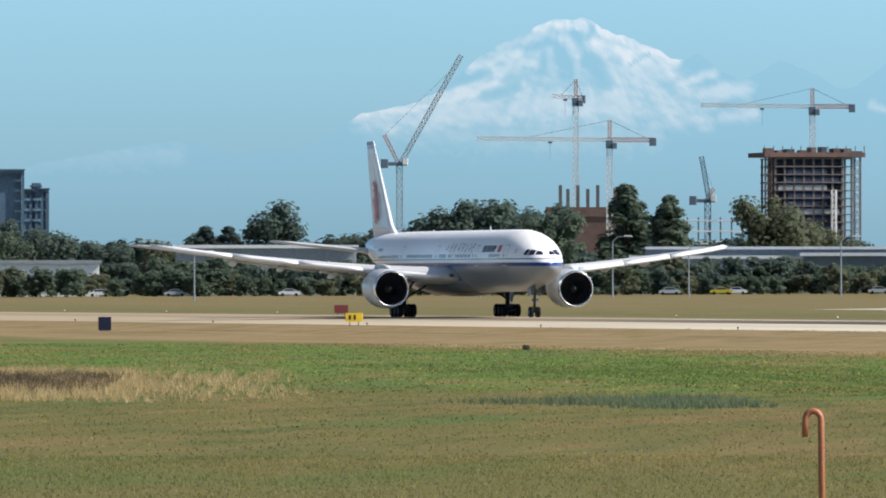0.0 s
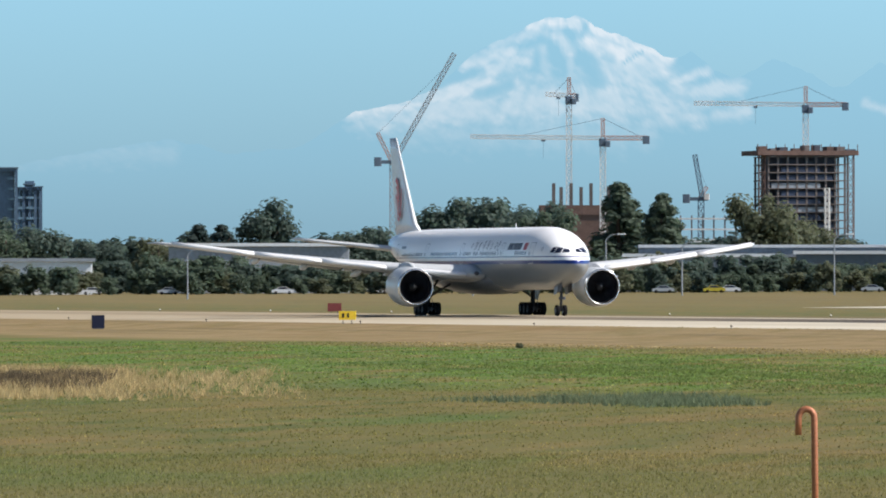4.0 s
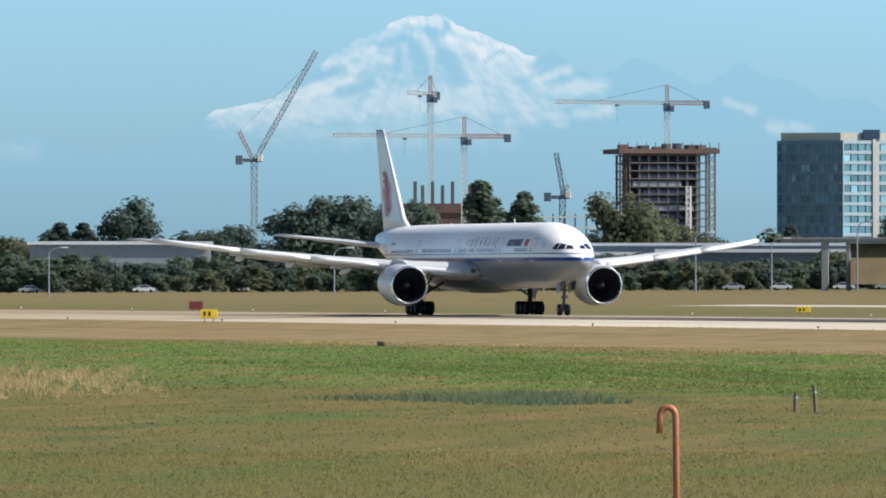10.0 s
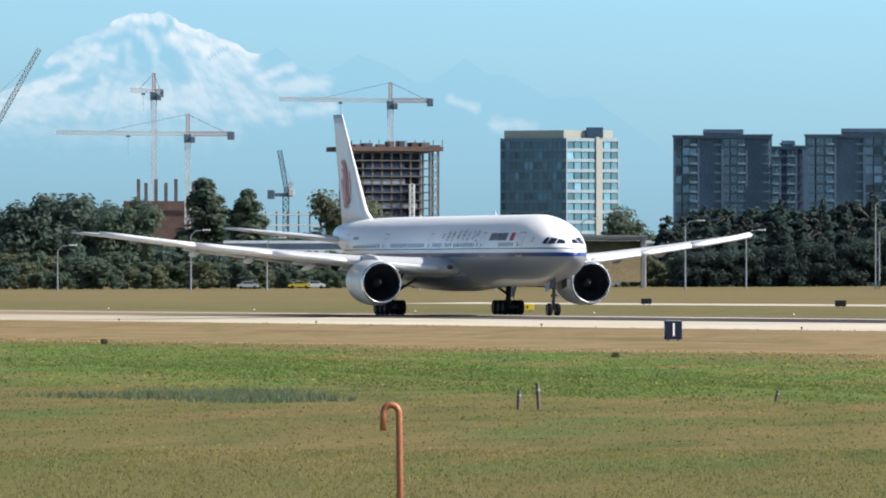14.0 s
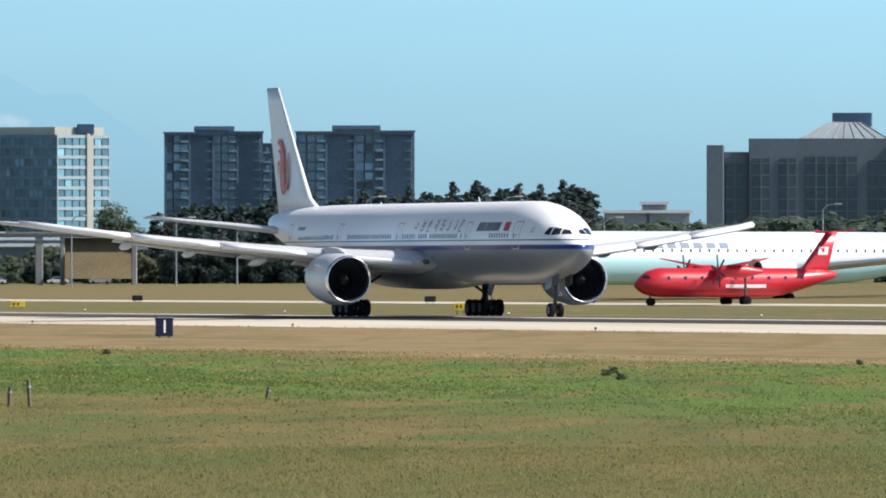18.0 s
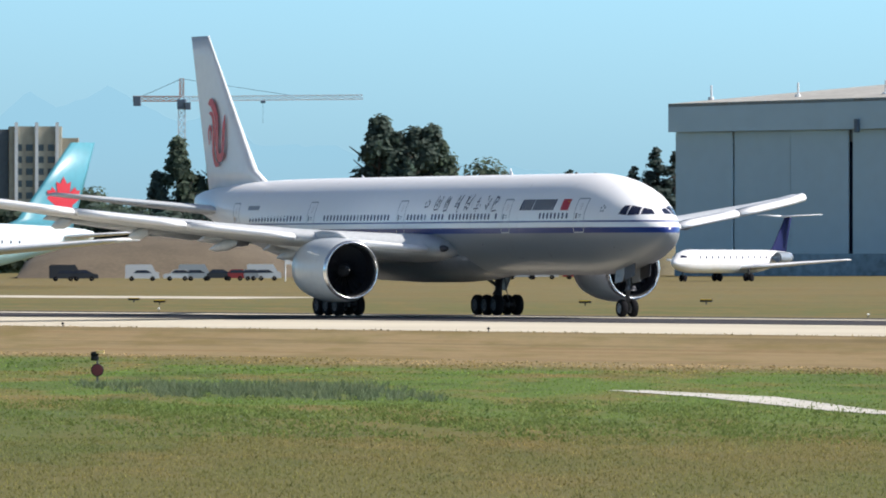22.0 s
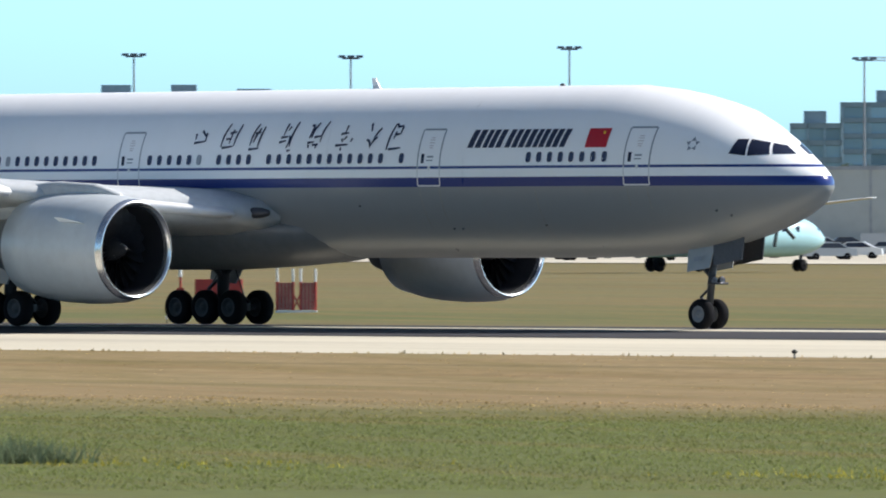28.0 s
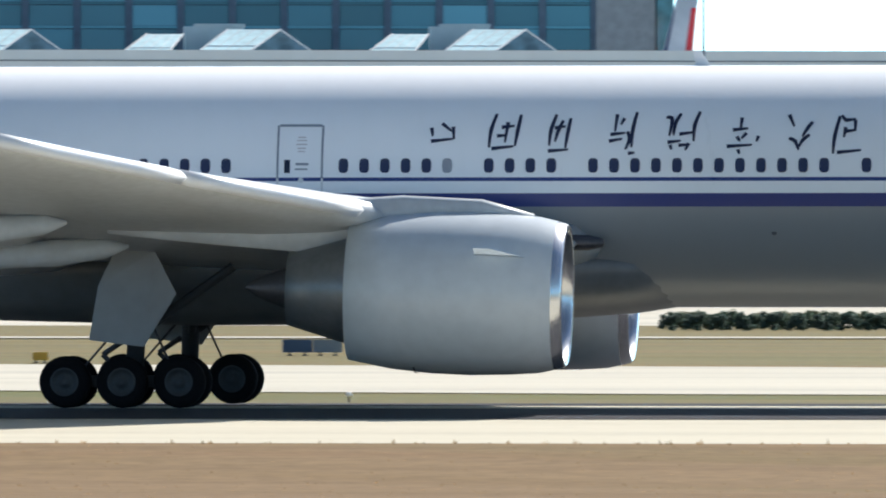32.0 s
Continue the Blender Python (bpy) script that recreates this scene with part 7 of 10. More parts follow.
LEAF = [(0, .5), (.1, .3), (.22, .36), (.18, .05), (.34, .22), (.38, .12), (.5, .12), (.44, -.02), (.5, -.1), (.26, -.28), (.28, -.36), (.03, -.32), (.03, -.5), (-.03, -.5), (-.03, -.32), (-.28, -.36), (-.26, -.28), (-.5, -.1), (-.44, -.02), (-.5, .12), (-.38, .12), (-.34, .22), (-.18, .05), (-.22, .36), (-.1, .3)]
teal_fin = mat("teal_fin", (0.07, 0.28, 0.35), 0.35, 0.0, 0.12, 4.0)
lj, lf_, ld = parked_jet("wide_body_jet", "pale teal wide-body jet with a red leaf on its fin", (-70.175, 1195), (-67.76, 1240), 2.95, 1.9, 17.0, two_tone("frost_over_teal", (0.40, 0.64, 0.68), (0.70, 0.80, 0.82), 4.9, 0.5), teal_fin, windows=34, marks=((0.10, 0.125, 0.25, 0.55, bright_red),) + tuple((x, x + 0.020, 0.36, 0.58, navy_band) for x in (0.140, 0.168, 0.196, 0.244, 0.272, 0.300, 0.328, 0.356, 0.384)))
fin_patch(lf_, ld, [(0.928 + 0.075 * x, 0.40 + 0.42 * y) for x, y in LEAF], bright_red, "leaf_emblem", 0.5)
dj, df_, dd_ = parked_jet("turboprop", "bright red surveillance turboprop", (-69.59, 1110), (-68.53, 1120), 1.5, 0.85, 7.6, bright_red, bright_red, "prop", t_tail=True, span=25, windows=9, marks=((0.42, 0.62, -0.35, -0.12, jet_white),))
fin_patch(df_, dd_, [(0.905, 0.42), (0.955, 0.42), (0.96, 0.62), (0.91, 0.62)], jet_white, "painted_flag")
parked_jet("regional_jet", "white regional jet with a dark blue tail", (-64.706, 1290), (-64.088, 1319), 1.4, 1.0, 7.9, jet_white, deep_navy, "tail", t_tail=True, span=24, windows=14)
parked_jet("narrow_body_jet", "silver and white narrow-body jet with a blue tail", (-62.78, 1060), (-61.80, 1085), 1.95, 1.35, 11.2, two_tone("white_over_grey", (0.13, 0.16, 0.20), (0.46, 0.52, 0.58), 3.2, 0.15), deep_navy, engine_mat=jet_silver, span=34, windows=20)
fj, ff_, fd_ = parked_jet("wide_body_jet", "white wide-body jet with striped tail fin", (-58.2, 1010), (-56.66, 944), 3.15, 2.6, 18.9, jet_white, jet_white, span=60, windows=40)
on_chord = lambda f, h: (0.815 + 0.135 * h + (0.14 - 0.085 * h) * f, h)
for f0, f1, h0, h1, m in ((0.20, 0.48, 0.04, 0.985, deep_navy), (0.56, 0.67, 0.04, 0.97, deep_navy), (0.74, 0.82, 0.04, 0.95, deep_navy), (0.87, 0.92, 0.24, 0.90, deep_navy), (0.87, 0.98, 0.04, 0.22, bright_red)):
    fin_patch(ff_, fd_, [on_chord(f0, h0), on_chord(f1, h0), on_chord(f1, h1), on_chord(f0, h1)], m, "fin_stripe")
tj, tf_, td_ = parked_jet("turboprop", "pale teal turboprop with a red leaf on its fin", (-40.38, 760), (-38.72, 768), 1.35, 0.95, 7.6, silver_teal, teal_fin, "prop", t_tail=True, span=27, windows=14, marks=tuple((0.20 + 0.034 * i, 0.222 + 0.034 * i, -0.30, 0.05, navy_band) for i in range(7)))
fin_patch(tf_, td_, [(0.925 + 0.05 * x, 0.5 + 0.4 * y) for x, y in LEAF], bright_red, "leaf_emblem")
aj, af_, ad_ = parked_jet("turboprop", "pale teal turboprop parked before the car park", (-43.42, 712), (-44.95, 690), 1.35, 0.95, 7.4, sky_teal, sky_teal, "prop", t_tail=True, span=27, windows=14)
parked_jet("turboprop", "small white turboprop beside the terraces", (-33.5, 860), (-34.75, 880), 1.0, 0.9, 5.2, jet_white, jet_white, "prop", t_tail=True, span=17, windows=9)
ej, ef_, ed_ = parked_jet("narrow_body_jet", "frosty white narrow-body jet with a red leaf fin", (-30.744, 1065), (-32.72, 1090), 2.02, 1.27, 10.9, frost_paint, teal_fin, span=33, windows=22)
fin_patch(ef_, ed_, [(0.928 + 0.042 * x, 0.45 + 0.40 * y) for x, y in LEAF], bright_red, "leaf_emblem")
ij, if_, id_ = parked_jet("narrow_body_jet", "white narrow-body jet with navy tail and gold engines", (-24.85, 925), (-26.1, 965), 1.95, 2.5, 13.9, two_tone("white_over_navy", (0.02, 0.03, 0.08), (0.76, 0.77, 0.78), 3.5, 0.1), navy_paint, engine_mat=gold_paint, span=38, windows=30)
fin_patch(if_, id_, [(0.885, 0.35), (0.93, 0.35), (0.945, 0.62), (0.90, 0.62)], gold_paint, "gold_emblem")
uj, uf_, ud_ = parked_jet("narrow_body_jet", "narrow-body jet with a dark striped tail", (-20.0, 1030), (-21.55, 1010), 1.95, 1.5, 11.6, navy_paint, navy_paint, span=34, windows=20)
for k in range(4):
    fin_patch(uf_, ud_, [(0.905, 0.28 + 0.08 * k), (0.955, 0.28 + 0.08 * k), (0.957, 0.32 + 0.08 * k), (0.907, 0.32 + 0.08 * k)], jet_white, "fin_stripe")
gj, gf_, gd_ = parked_jet("narrow_body_jet", "jet parked behind the terminal roof with red and white fin", (-6.75, 1010), (-4.60, 1012), 2.8, 2.2, 27.2, jet_white, jet_white, span=44, windows=20)
for k, m in enumerate((navy_paint, bright_red)):
    edge = [(0.817, 0.135), (0.845, 0.108)] if k == 0 else [(0.915, 0.075), (0.950, 0.052)]
    fin_patch(gf_, gd_, [(a + b * 0.5, 0.5) for a, b in edge] + [(a + b * 0.96, 0.96) for a, b in edge[::-1]], m, "fin_stripe")

# leaves deep in the opening carry its shade in their colour
shaded_door = mat("hangar_door_shade", (0.030, 0.044, 0.085), 0.9, 0.0, 0.3, 6.0)
# front cladding bluer and darker than the gable's: its shade is painted in
hangar_clad = mat("hangar_cladding_shaded", (0.45, 0.59, 0.66), 0.6, 0.0, 0.05, 12.0)
# ---- maintenance hangar: long door front, low-pitched roof, clad gable end ----
D0, D1 = 1560.0, 1480.0
A, B_ = spot(-64.707, D0), spot(-60.374, D1)
wv = Vector((B_.x - A.x, B_.y - A.y, 0))
HW = wv.length
hang = thing("hangar", "long white maintenance hangar with part-open doors, shade painted dark", "hangar", at=pose(A.x, A.y, land(A.y), 0, 0, math.degrees(math.atan2(wv.y, wv.x))))
hz = lambda az, el, d: rise(el, d) - land(A.y)
fx = lambda az: HW * (math.tan(radians(az + 62.54)) - math.tan(radians(-64.707 + 62.54))) / (math.tan(radians(-60.374 + 62.54)) - math.tan(radians(-64.707 + 62.54)))
z_f0, z_f1, z_d0, z_d1 = hz(0, 0.878, D0), hz(0, 1.009, D1), hz(0, 0.729, D0), hz(0, 0.80, D1)
part("fascia", Shape().add([(0, -1.2, z_d0), (HW, -1.2, z_d1), (HW, -1.2, z_f1), (0, -1.2, z_f0), (0, 0, z_d0), (HW, 0, z_d1), (HW, 0, z_f1), (0, 0, z_f0)], [(0, 1, 2, 3), (7, 6, 5, 4), (0, 4, 5, 1), (3, 2, 6, 7), (1, 5, 6, 2), (0, 3, 7, 4)]).mesh("fascia"), hangar_clad, hang, "pale concrete door lintel")
# solid block painted near black for the unlit inside
part("interior_shade", Shape().box(1, HW - 1, 1.5, 40, 0.1, z_d0 - 0.5).mesh("interior_shade"), hangar_dark, hang)
part("back_wall", Shape().box(0.5, HW - 0.5, 41, 41.5, 0, z_d1 + 4).box(0.2, HW - 0.2, 0.9, 1.3, z_d0 - 1.6, z_d1 + 0.6).mesh("wall"), slab_grey, hang)
for a0, a1, m in ((-64.70, -63.75, hangar_clad), (-63.73, -63.46, hangar_clad), (-61.96, -60.93, hangar_clad), (-60.91, -60.38, hangar_clad)):
    n = max(1, int((fx(a1) - fx(a0)) / 8))
    for k in range(n):
        x0, x1 = fx(a0) + (fx(a1) - fx(a0)) * k / n, fx(a0) + (fx(a1) - fx(a0)) * (k + 1) / n
        part("door_leaf", Shape().box(x0 + 0.05, x1 - 0.05, 0.1 + 0.3 * (k % 2), 0.5 + 0.3 * (k % 2), 0.05, z_d0 - 0.02 + (z_d1 - z_d0) * x0 / HW, 0.1).mesh("leaf"), m, hang)
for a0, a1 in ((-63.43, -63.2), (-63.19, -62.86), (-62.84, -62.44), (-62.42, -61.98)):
    part("door_leaf", Shape().box(fx(a0), fx(a1), 1.0, 1.4, 0.05, z_d0 - 0.1, 0.1).mesh("leaf"), shaded_door, hang, "recessed door leaf with shade painted in")
part("leaf_poster", Shape().add([(fx(-62.78) + 5 * x, 0.95, 15.5 + 4.5 * y) for x, y in LEAF], [tuple(range(len(LEAF)))]).mesh("poster"), mat("poster_crimson", (0.13, 0.02, 0.04), 0.6), hang, "faded red leaf emblem")
part("sill_band", Shape().box(fx(-64.7), fx(-60.4), -0.02, 0.08, 0.05, 3.2).mesh("band"), glass_blue, hang)
zr0, zr1 = hz(0, 0.95, D0) + 3, hz(0, 1.16, D1) + 6
hang_pose = hang.matrix_basis.copy()
for i in range(9):
    xx = HW * (0.03 + 0.11 * i)
    part("roof_vent", Shape().box(xx - 0.4, xx + 0.4, 3, 3.8, z_f0 + (z_f1 - z_f0) * xx / HW, z_f0 + (z_f1 - z_f0) * xx / HW + 0.9, 0.2).tube((xx, 3.5, z_f0 + (z_f1 - z_f0) * xx / HW), (xx, 3.5, z_f0 + (z_f1 - z_f0) * xx / HW + 2.6), 0.15, n=6).mesh("vent"), slab_white, hang)
for i in range(5):
    xx = HW * (0.24 + 0.18 * i)
    part("lintel_lamp", Shape().box(xx - 0.25, xx + 0.25, -1.9, -1.2, z_d0 - 0.3, z_d0 + 1.6).mesh("lamp"), crane_dark, hang)
# gable end that runs away to the right
C_ = spot(-57.24, 1493)
ev = Vector((C_.x - B_.x, C_.y - B_.y, 0))
EW = ev.length
end = thing("hangar_annex", "white clad gable end of the hangar", "hangar", at=pose(B_.x, B_.y, land(B_.y), 0, 0, math.degrees(math.atan2(ev.y, ev.x))))
ex = lambda az: EW * (math.tan(radians(az + 58.8)) - math.tan(radians(-60.372 + 58.8))) / (math.tan(radians(-57.24 + 58.8)) - math.tan(radians(-60.372 + 58.8)))
g0, g1, g2 = rise(1.014, 1480) - 1.6, rise(1.163, 1487) - 1.6, rise(1.043, 1493) - 1.6
part("gable_wall", Shape().add([(0.3, 0, 0), (EW, 0, 0), (EW, 0, g2), (ex(-59.11), 0, g1), (0.3, 0, g0), (0.3, 1, 0), (EW, 1, 0), (EW, 1, g2), (ex(-59.11), 1, g1), (0.3, 1, g0)], [(0, 1, 2, 3, 4), (9, 8, 7, 6, 5), (0, 4, 9, 5), (1, 6, 7, 2), (2, 7, 8, 3), (3, 8, 9, 4)]).mesh("gable"), sheet_white, end)
part("stair_tower", Shape().box(EW + 0.1, EW + 9.2, 0.3, 8, rise(0.80, 1495) - 1.6, rise(1.036, 1495) - 1.6, 0.2).mesh("tower"), slab_white, end)
part("door_panel", Shape().box(0.3, 6, -0.05, -0.02, 0, 20).mesh("panel"), slab_white, end)
for k in range(5):
    part("cladding_rib", Shape().box(9 + k * 14, 9.3 + k * 14, -0.025, -0.01, 0, g0 - 0.5).mesh("rib"), sheet_white, end)
for az, h in ((-59.0, 2.4), (-58.88, 1.8), (-58.82, 2.0), (-58.77, 1.6)):
    part("roof_mast", Shape().tube((ex(az), 0.5, g1 - 1), (ex(az), 0.5, g1 + h), 0.13, n=6).mesh("mast"), crane_dark, end)
apex = hang_pose.inverted() @ end.matrix_basis @ Vector((ex(-59.11), 0.5, g1))
ridge_l = Vector((HW * 0.27, 30, z_f0 + 4.4))
split = Vector((fx(-63.3), -1.2, z_f0 + (z_f1 - z_f0) * fx(-63.3) / HW))
bearing = lambda p: math.degrees(math.atan2(p.x, p.y))
crest = min((ridge_l.lerp(apex, k / 40) for k in range(41)), key=lambda p: abs(bearing(hang_pose @ p) + 62.39))
down = Vector((0, 0, 0.5))
# left part paler: sunlight on the sheeting is put into its colour
for ring, paint, lab in (([Vector((0, -1.2, z_f0)), split, crest, ridge_l], roof_pale, "roof sheeting painted pale for sunlight"), ([split, Vector((HW, -1.2, z_f1)), apex, crest], roof_brown, "brown felt roof")):
    part("roof", Shape().add(ring + [p - down for p in ring], [(0, 1, 2, 3), (7, 6, 5, 4)] + [(i, 4 + i, 4 + (i + 1) % 4, (i + 1) % 4) for i in range(4)]).mesh("roof"), paint, hang, lab)
low_w = thing("blast_wall", "long weathered pale concrete wall by the hangar", "wall", at=standing(-59.9, 1180))
part("wall_panel", Shape().box(-14, 24, 0, 1.5, 0, rise(0.341, 1180) - 1.7).mesh("wall"), slab_white, low_w)
part("rooftop_clutter", Shape().box(8, 12, 0.2, 1.2, rise(0.341, 1180) - 1.7, rise(0.37, 1180) - 1.7).box(-2, 3, 0.2, 1.2, rise(0.341, 1180) - 1.7, rise(0.36, 1180) - 1.7).mesh("clutter"), slab_grey, low_w)
red_shed = thing("red_container", "faded red shipping container on the grass", "container", at=standing(-61.07, 1150))
part("shell", Shape().box(-4.2, 4.2, 0, 2.4, 0, 2.5, 0.1).mesh("shell"), mat("faded_red", (0.42, 0.09, 0.06), 0.7, 0.0, 0.2, 1.0), red_shed)

# brown brick office with pale window band
BD = 1300.0
pale_coping = mat("pale_coping", (0.68, 0.65, 0.61), 0.8, 0.0, 0.15, 4.0)
br = thing("brick_office", "brown brick office building with ribbed window band", "building", at=standing(-56.27, BD))
bx = lambda az: BD * math.tan(radians(az + 56.27))
bh = rise(0.782, BD) - 2
part("wall", Shape().box(bx(-57.27), bx(-55.266), 0, 30, 0, bh - 2.45, 0.2).mesh("wall"), brick_brown, br)
part("parapet", Shape().box(bx(-57.27) - 0.2, bx(-55.266) + 0.2, -0.4, 30, bh - 2.4, bh, 0.2).mesh("parapet"), pale_coping, br)
for k in range(17):
    part("window_fin", Shape().box(bx(-56.08) + k * 1.0, bx(-56.08) + k * 1.0 + 0.55, -0.35, -0.02, bh - 5.8, bh - 2.5).mesh("fin"), slab_white, br)
part("window_band", Shape().box(bx(-56.1), bx(-55.35), -0.12, 0.2, bh - 6.0, bh - 2.42).mesh("band"), hotel_dark, br)
part("plant_room", Shape().box(bx(-55.95), bx(-55.70), 6, 14, bh + 0.7, bh + 3.4, 0.2).mesh("plant"), sheet_blue, br)
part("plant_louvre", Shape().box(bx(-55.86), bx(-55.74), 5.9, 6.0, bh + 2.4, bh + 2.9).mesh("louvre"), hangar_dark, br)
part("plant_plinth", Shape().box(bx(-56.10), bx(-55.66), 5.5, 14.5, bh, bh + 0.7, 0.1).mesh("plinth"), hangar_dark, br)
part("plant_room", Shape().box(bx(-56.72), bx(-56.53), 6, 14, bh, bh + 2.7, 0.2).mesh("plant"), sheet_blue, br)
part("plant_hatch", Shape().box(bx(-56.47), bx(-56.455), 5.9, 6.0, bh + 1.6, bh + 2.5).mesh("hatch"), hangar_dark, br)
part("plant_room", Shape().box(bx(-56.52), bx(-56.3), 6, 14, bh, bh + 3.1, 0.2).mesh("plant"), slab_white, br)
for k in range(3):
    part("flue", Shape().tube((bx(-55.55) + k * 0.9, 5, bh), (bx(-55.55) + k * 0.9, 5, bh + 1.6), 0.2, n=8).mesh("flue"), slab_grey, br)
sh = thing("cargo_shed", "low white cargo shed with a blue stripe and dock doors", "building", at=standing(-54.4, 1150))
sx = lambda az: 1150 * math.tan(radians(az + 54.4))
s_h = rise(0.396, 1150) - 2
shed_wall = mat("shed_grey_cladding", (0.50, 0.56, 0.58), 0.7, 0.0, 0.12, 3.0)
part("wall", Shape().box(sx(-56.309), sx(-52.2), 0, 22, s_h * 0.58, s_h, 0.1).mesh("wall"), shed_wall, sh)
# near-black block stands in for the shade under the upper wall
part("recess", Shape().box(sx(-56.309), sx(-52.2), 1.6, 21.9, 0, s_h * 0.575).mesh("recess"), hangar_dark, sh, "loading bay under the upper wall, its shade painted dark")
part("blue_glazing", Shape().box(sx(-56.309), sx(-55.674), 0.4, 1.5, s_h * 0.36, s_h * 0.575).mesh("glazing"), mat("bay_blue_panel", (0.10, 0.22, 0.34), 0.35, 0.0, 0.25, 3.0), sh)
part("low_wall", Shape().box(sx(-56.309), sx(-55.674), 0.2, 1.5, 0, s_h * 0.355).mesh("low"), brick_brown, sh)
part("coping", Shape().box(sx(-56.309), sx(-52.2), -0.15, 0.0, s_h - 0.25, s_h + 0.1).mesh("coping"), slab_white, sh)
for k in range(12):
    x = sx(-55.674) + 0.6 + k * 6.0
    part("dock_post", Shape().box(x, x + 1.0, -0.02, 1.0, 0, s_h * 0.578).mesh("post"), shed_wall, sh)
    part("lamp", Shape().box(x + 2, x + 2.5, -0.5, -0.01, s_h * 0.88, s_h * 0.95).mesh("lamp"), sign_white, sh)
part("roof_unit", Shape().box(sx(-55.6), sx(-55.2), 4, 8, s_h, s_h + 1.2).mesh("unit"), slab_grey, sh)

# paler, bluer copies of glass and panel: distance haze is in their colour
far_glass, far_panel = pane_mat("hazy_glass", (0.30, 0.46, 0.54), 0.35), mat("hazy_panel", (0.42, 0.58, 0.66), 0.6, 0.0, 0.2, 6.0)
block_teal = mat("block_glass_hazed", (0.24, 0.42, 0.48), 0.2, 0.0, 0.4, 6.0)
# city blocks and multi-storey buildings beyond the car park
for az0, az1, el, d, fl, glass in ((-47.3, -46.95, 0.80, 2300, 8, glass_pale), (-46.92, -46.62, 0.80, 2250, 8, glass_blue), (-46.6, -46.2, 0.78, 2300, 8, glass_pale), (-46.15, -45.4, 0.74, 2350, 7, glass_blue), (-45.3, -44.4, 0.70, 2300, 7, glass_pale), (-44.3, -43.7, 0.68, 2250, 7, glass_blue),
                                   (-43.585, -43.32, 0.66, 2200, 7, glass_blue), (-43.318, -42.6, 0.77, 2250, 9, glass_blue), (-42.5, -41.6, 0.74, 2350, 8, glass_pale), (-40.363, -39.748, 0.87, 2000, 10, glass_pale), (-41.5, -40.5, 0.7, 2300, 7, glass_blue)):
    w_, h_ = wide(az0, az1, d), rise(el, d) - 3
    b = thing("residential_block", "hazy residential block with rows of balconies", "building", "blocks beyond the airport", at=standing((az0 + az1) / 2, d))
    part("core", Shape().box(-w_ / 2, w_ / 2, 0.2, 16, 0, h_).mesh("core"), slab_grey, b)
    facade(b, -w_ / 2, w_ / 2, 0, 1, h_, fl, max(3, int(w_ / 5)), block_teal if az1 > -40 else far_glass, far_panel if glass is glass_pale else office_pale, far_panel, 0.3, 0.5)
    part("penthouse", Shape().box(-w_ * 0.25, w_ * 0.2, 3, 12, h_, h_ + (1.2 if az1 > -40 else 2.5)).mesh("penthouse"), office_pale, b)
az, belt = -57.0, []
while az < -33:
    if not -39.2 < az < -34:
        belt.append(("round", az, 1700 + rt.uniform(-50, 50), tall(rt.uniform(0.30, 0.46), 1700), rt.uniform(1.1, 1.5), rt.choice((0, 1, 1, 2))))
    az += rt.uniform(0.18, 0.32)
woods("far_woods", "green woods behind the car park", belt)

# ---- wide maintenance building with a navy band over tall doors ----
MD = 1250.0
white_cladding = mat("white_cladding", (0.80, 0.88, 0.91), 0.5, 0.0, 0.06, 8.0)
mb = thing("maintenance_building", "large grey-white maintenance building with a navy band", "hangar", at=standing(-37.2, MD))
mx = lambda az: MD * math.tan(radians(az + 37.2))
m0, m1, m2 = rise(0.975, MD) - 3, rise(1.13, MD) - 3, rise(1.50, MD) - 3
part("door_wall", Shape().box(mx(-38.95), mx(-35.45), 0.4, 50, 0, m0, 0.1).mesh("wall"), slab_white, mb)
part("navy_band", Shape().box(mx(-38.967), mx(-35.50), -0.6, 2.5, m0, m1 + 0.6, 0.1).mesh("band"), navy_band, mb, "navy blue door lintel")
part("navy_band", Shape().box(mx(-35.28), mx(-34.32), -0.6, 2.5, m0, m1 + 0.6, 0.1).mesh("band"), navy_band, mb, "navy blue door lintel")
part("pier", Shape().box(mx(-35.49), mx(-35.29), -0.3, 2.5, 0, m1 + 0.5, 0.1).mesh("pier"), slab_white, mb)
part("upper_wall", Shape().box(mx(-38.95), mx(-36.35), 0, 50, m1 + 0.6, m2 - 2.2, 0.1).mesh("upper"), sheet_white, mb)
part("upper_wall", Shape().add([(x, y, z) for z in (m1 + 0.6, m2 - 0.6) for x, y in ((mx(-36.345), 1.2), (mx(-35.2), 24), (mx(-35.2), 50), (mx(-36.345), 50))], [(0, 1, 5, 4), (1, 2, 6, 5), (2, 3, 7, 6), (3, 0, 4, 7), (4, 5, 6, 7), (3, 2, 1, 0)]).mesh("upper"), white_cladding, mb, "white sunlit side wall")
part("flat_roof", Shape().box(mx(-36.345), mx(-35.2), 0.5, 30, m1, m1 + 0.58).mesh("roof"), slab_grey, mb)
part("gantry_leg", Shape().box(mx(-34.62), mx(-34.36), -0.2, 1.6, 0, m0, 0.1).mesh("leg"), slab_white, mb)
# left leaves blue-grey for shade, right ones white for stronger light
for k in range(16):
    xx = mx(-38.9) + k * (mx(-35.5) - mx(-38.9)) / 16
    part("door_leaf", Shape().box(xx + 0.1, xx + (mx(-35.5) - mx(-38.9)) / 16 - 0.25, 0.05, 0.36, 0, m0 - 0.1).mesh("leaf"), sheet_blue if k < 12 else white_cladding, mb)
    part("door_rib", Shape().box(xx - 0.15, xx + 0.05, -0.2, 0.36, 0, m0 - 0.1).mesh("rib"), slab_grey, mb)
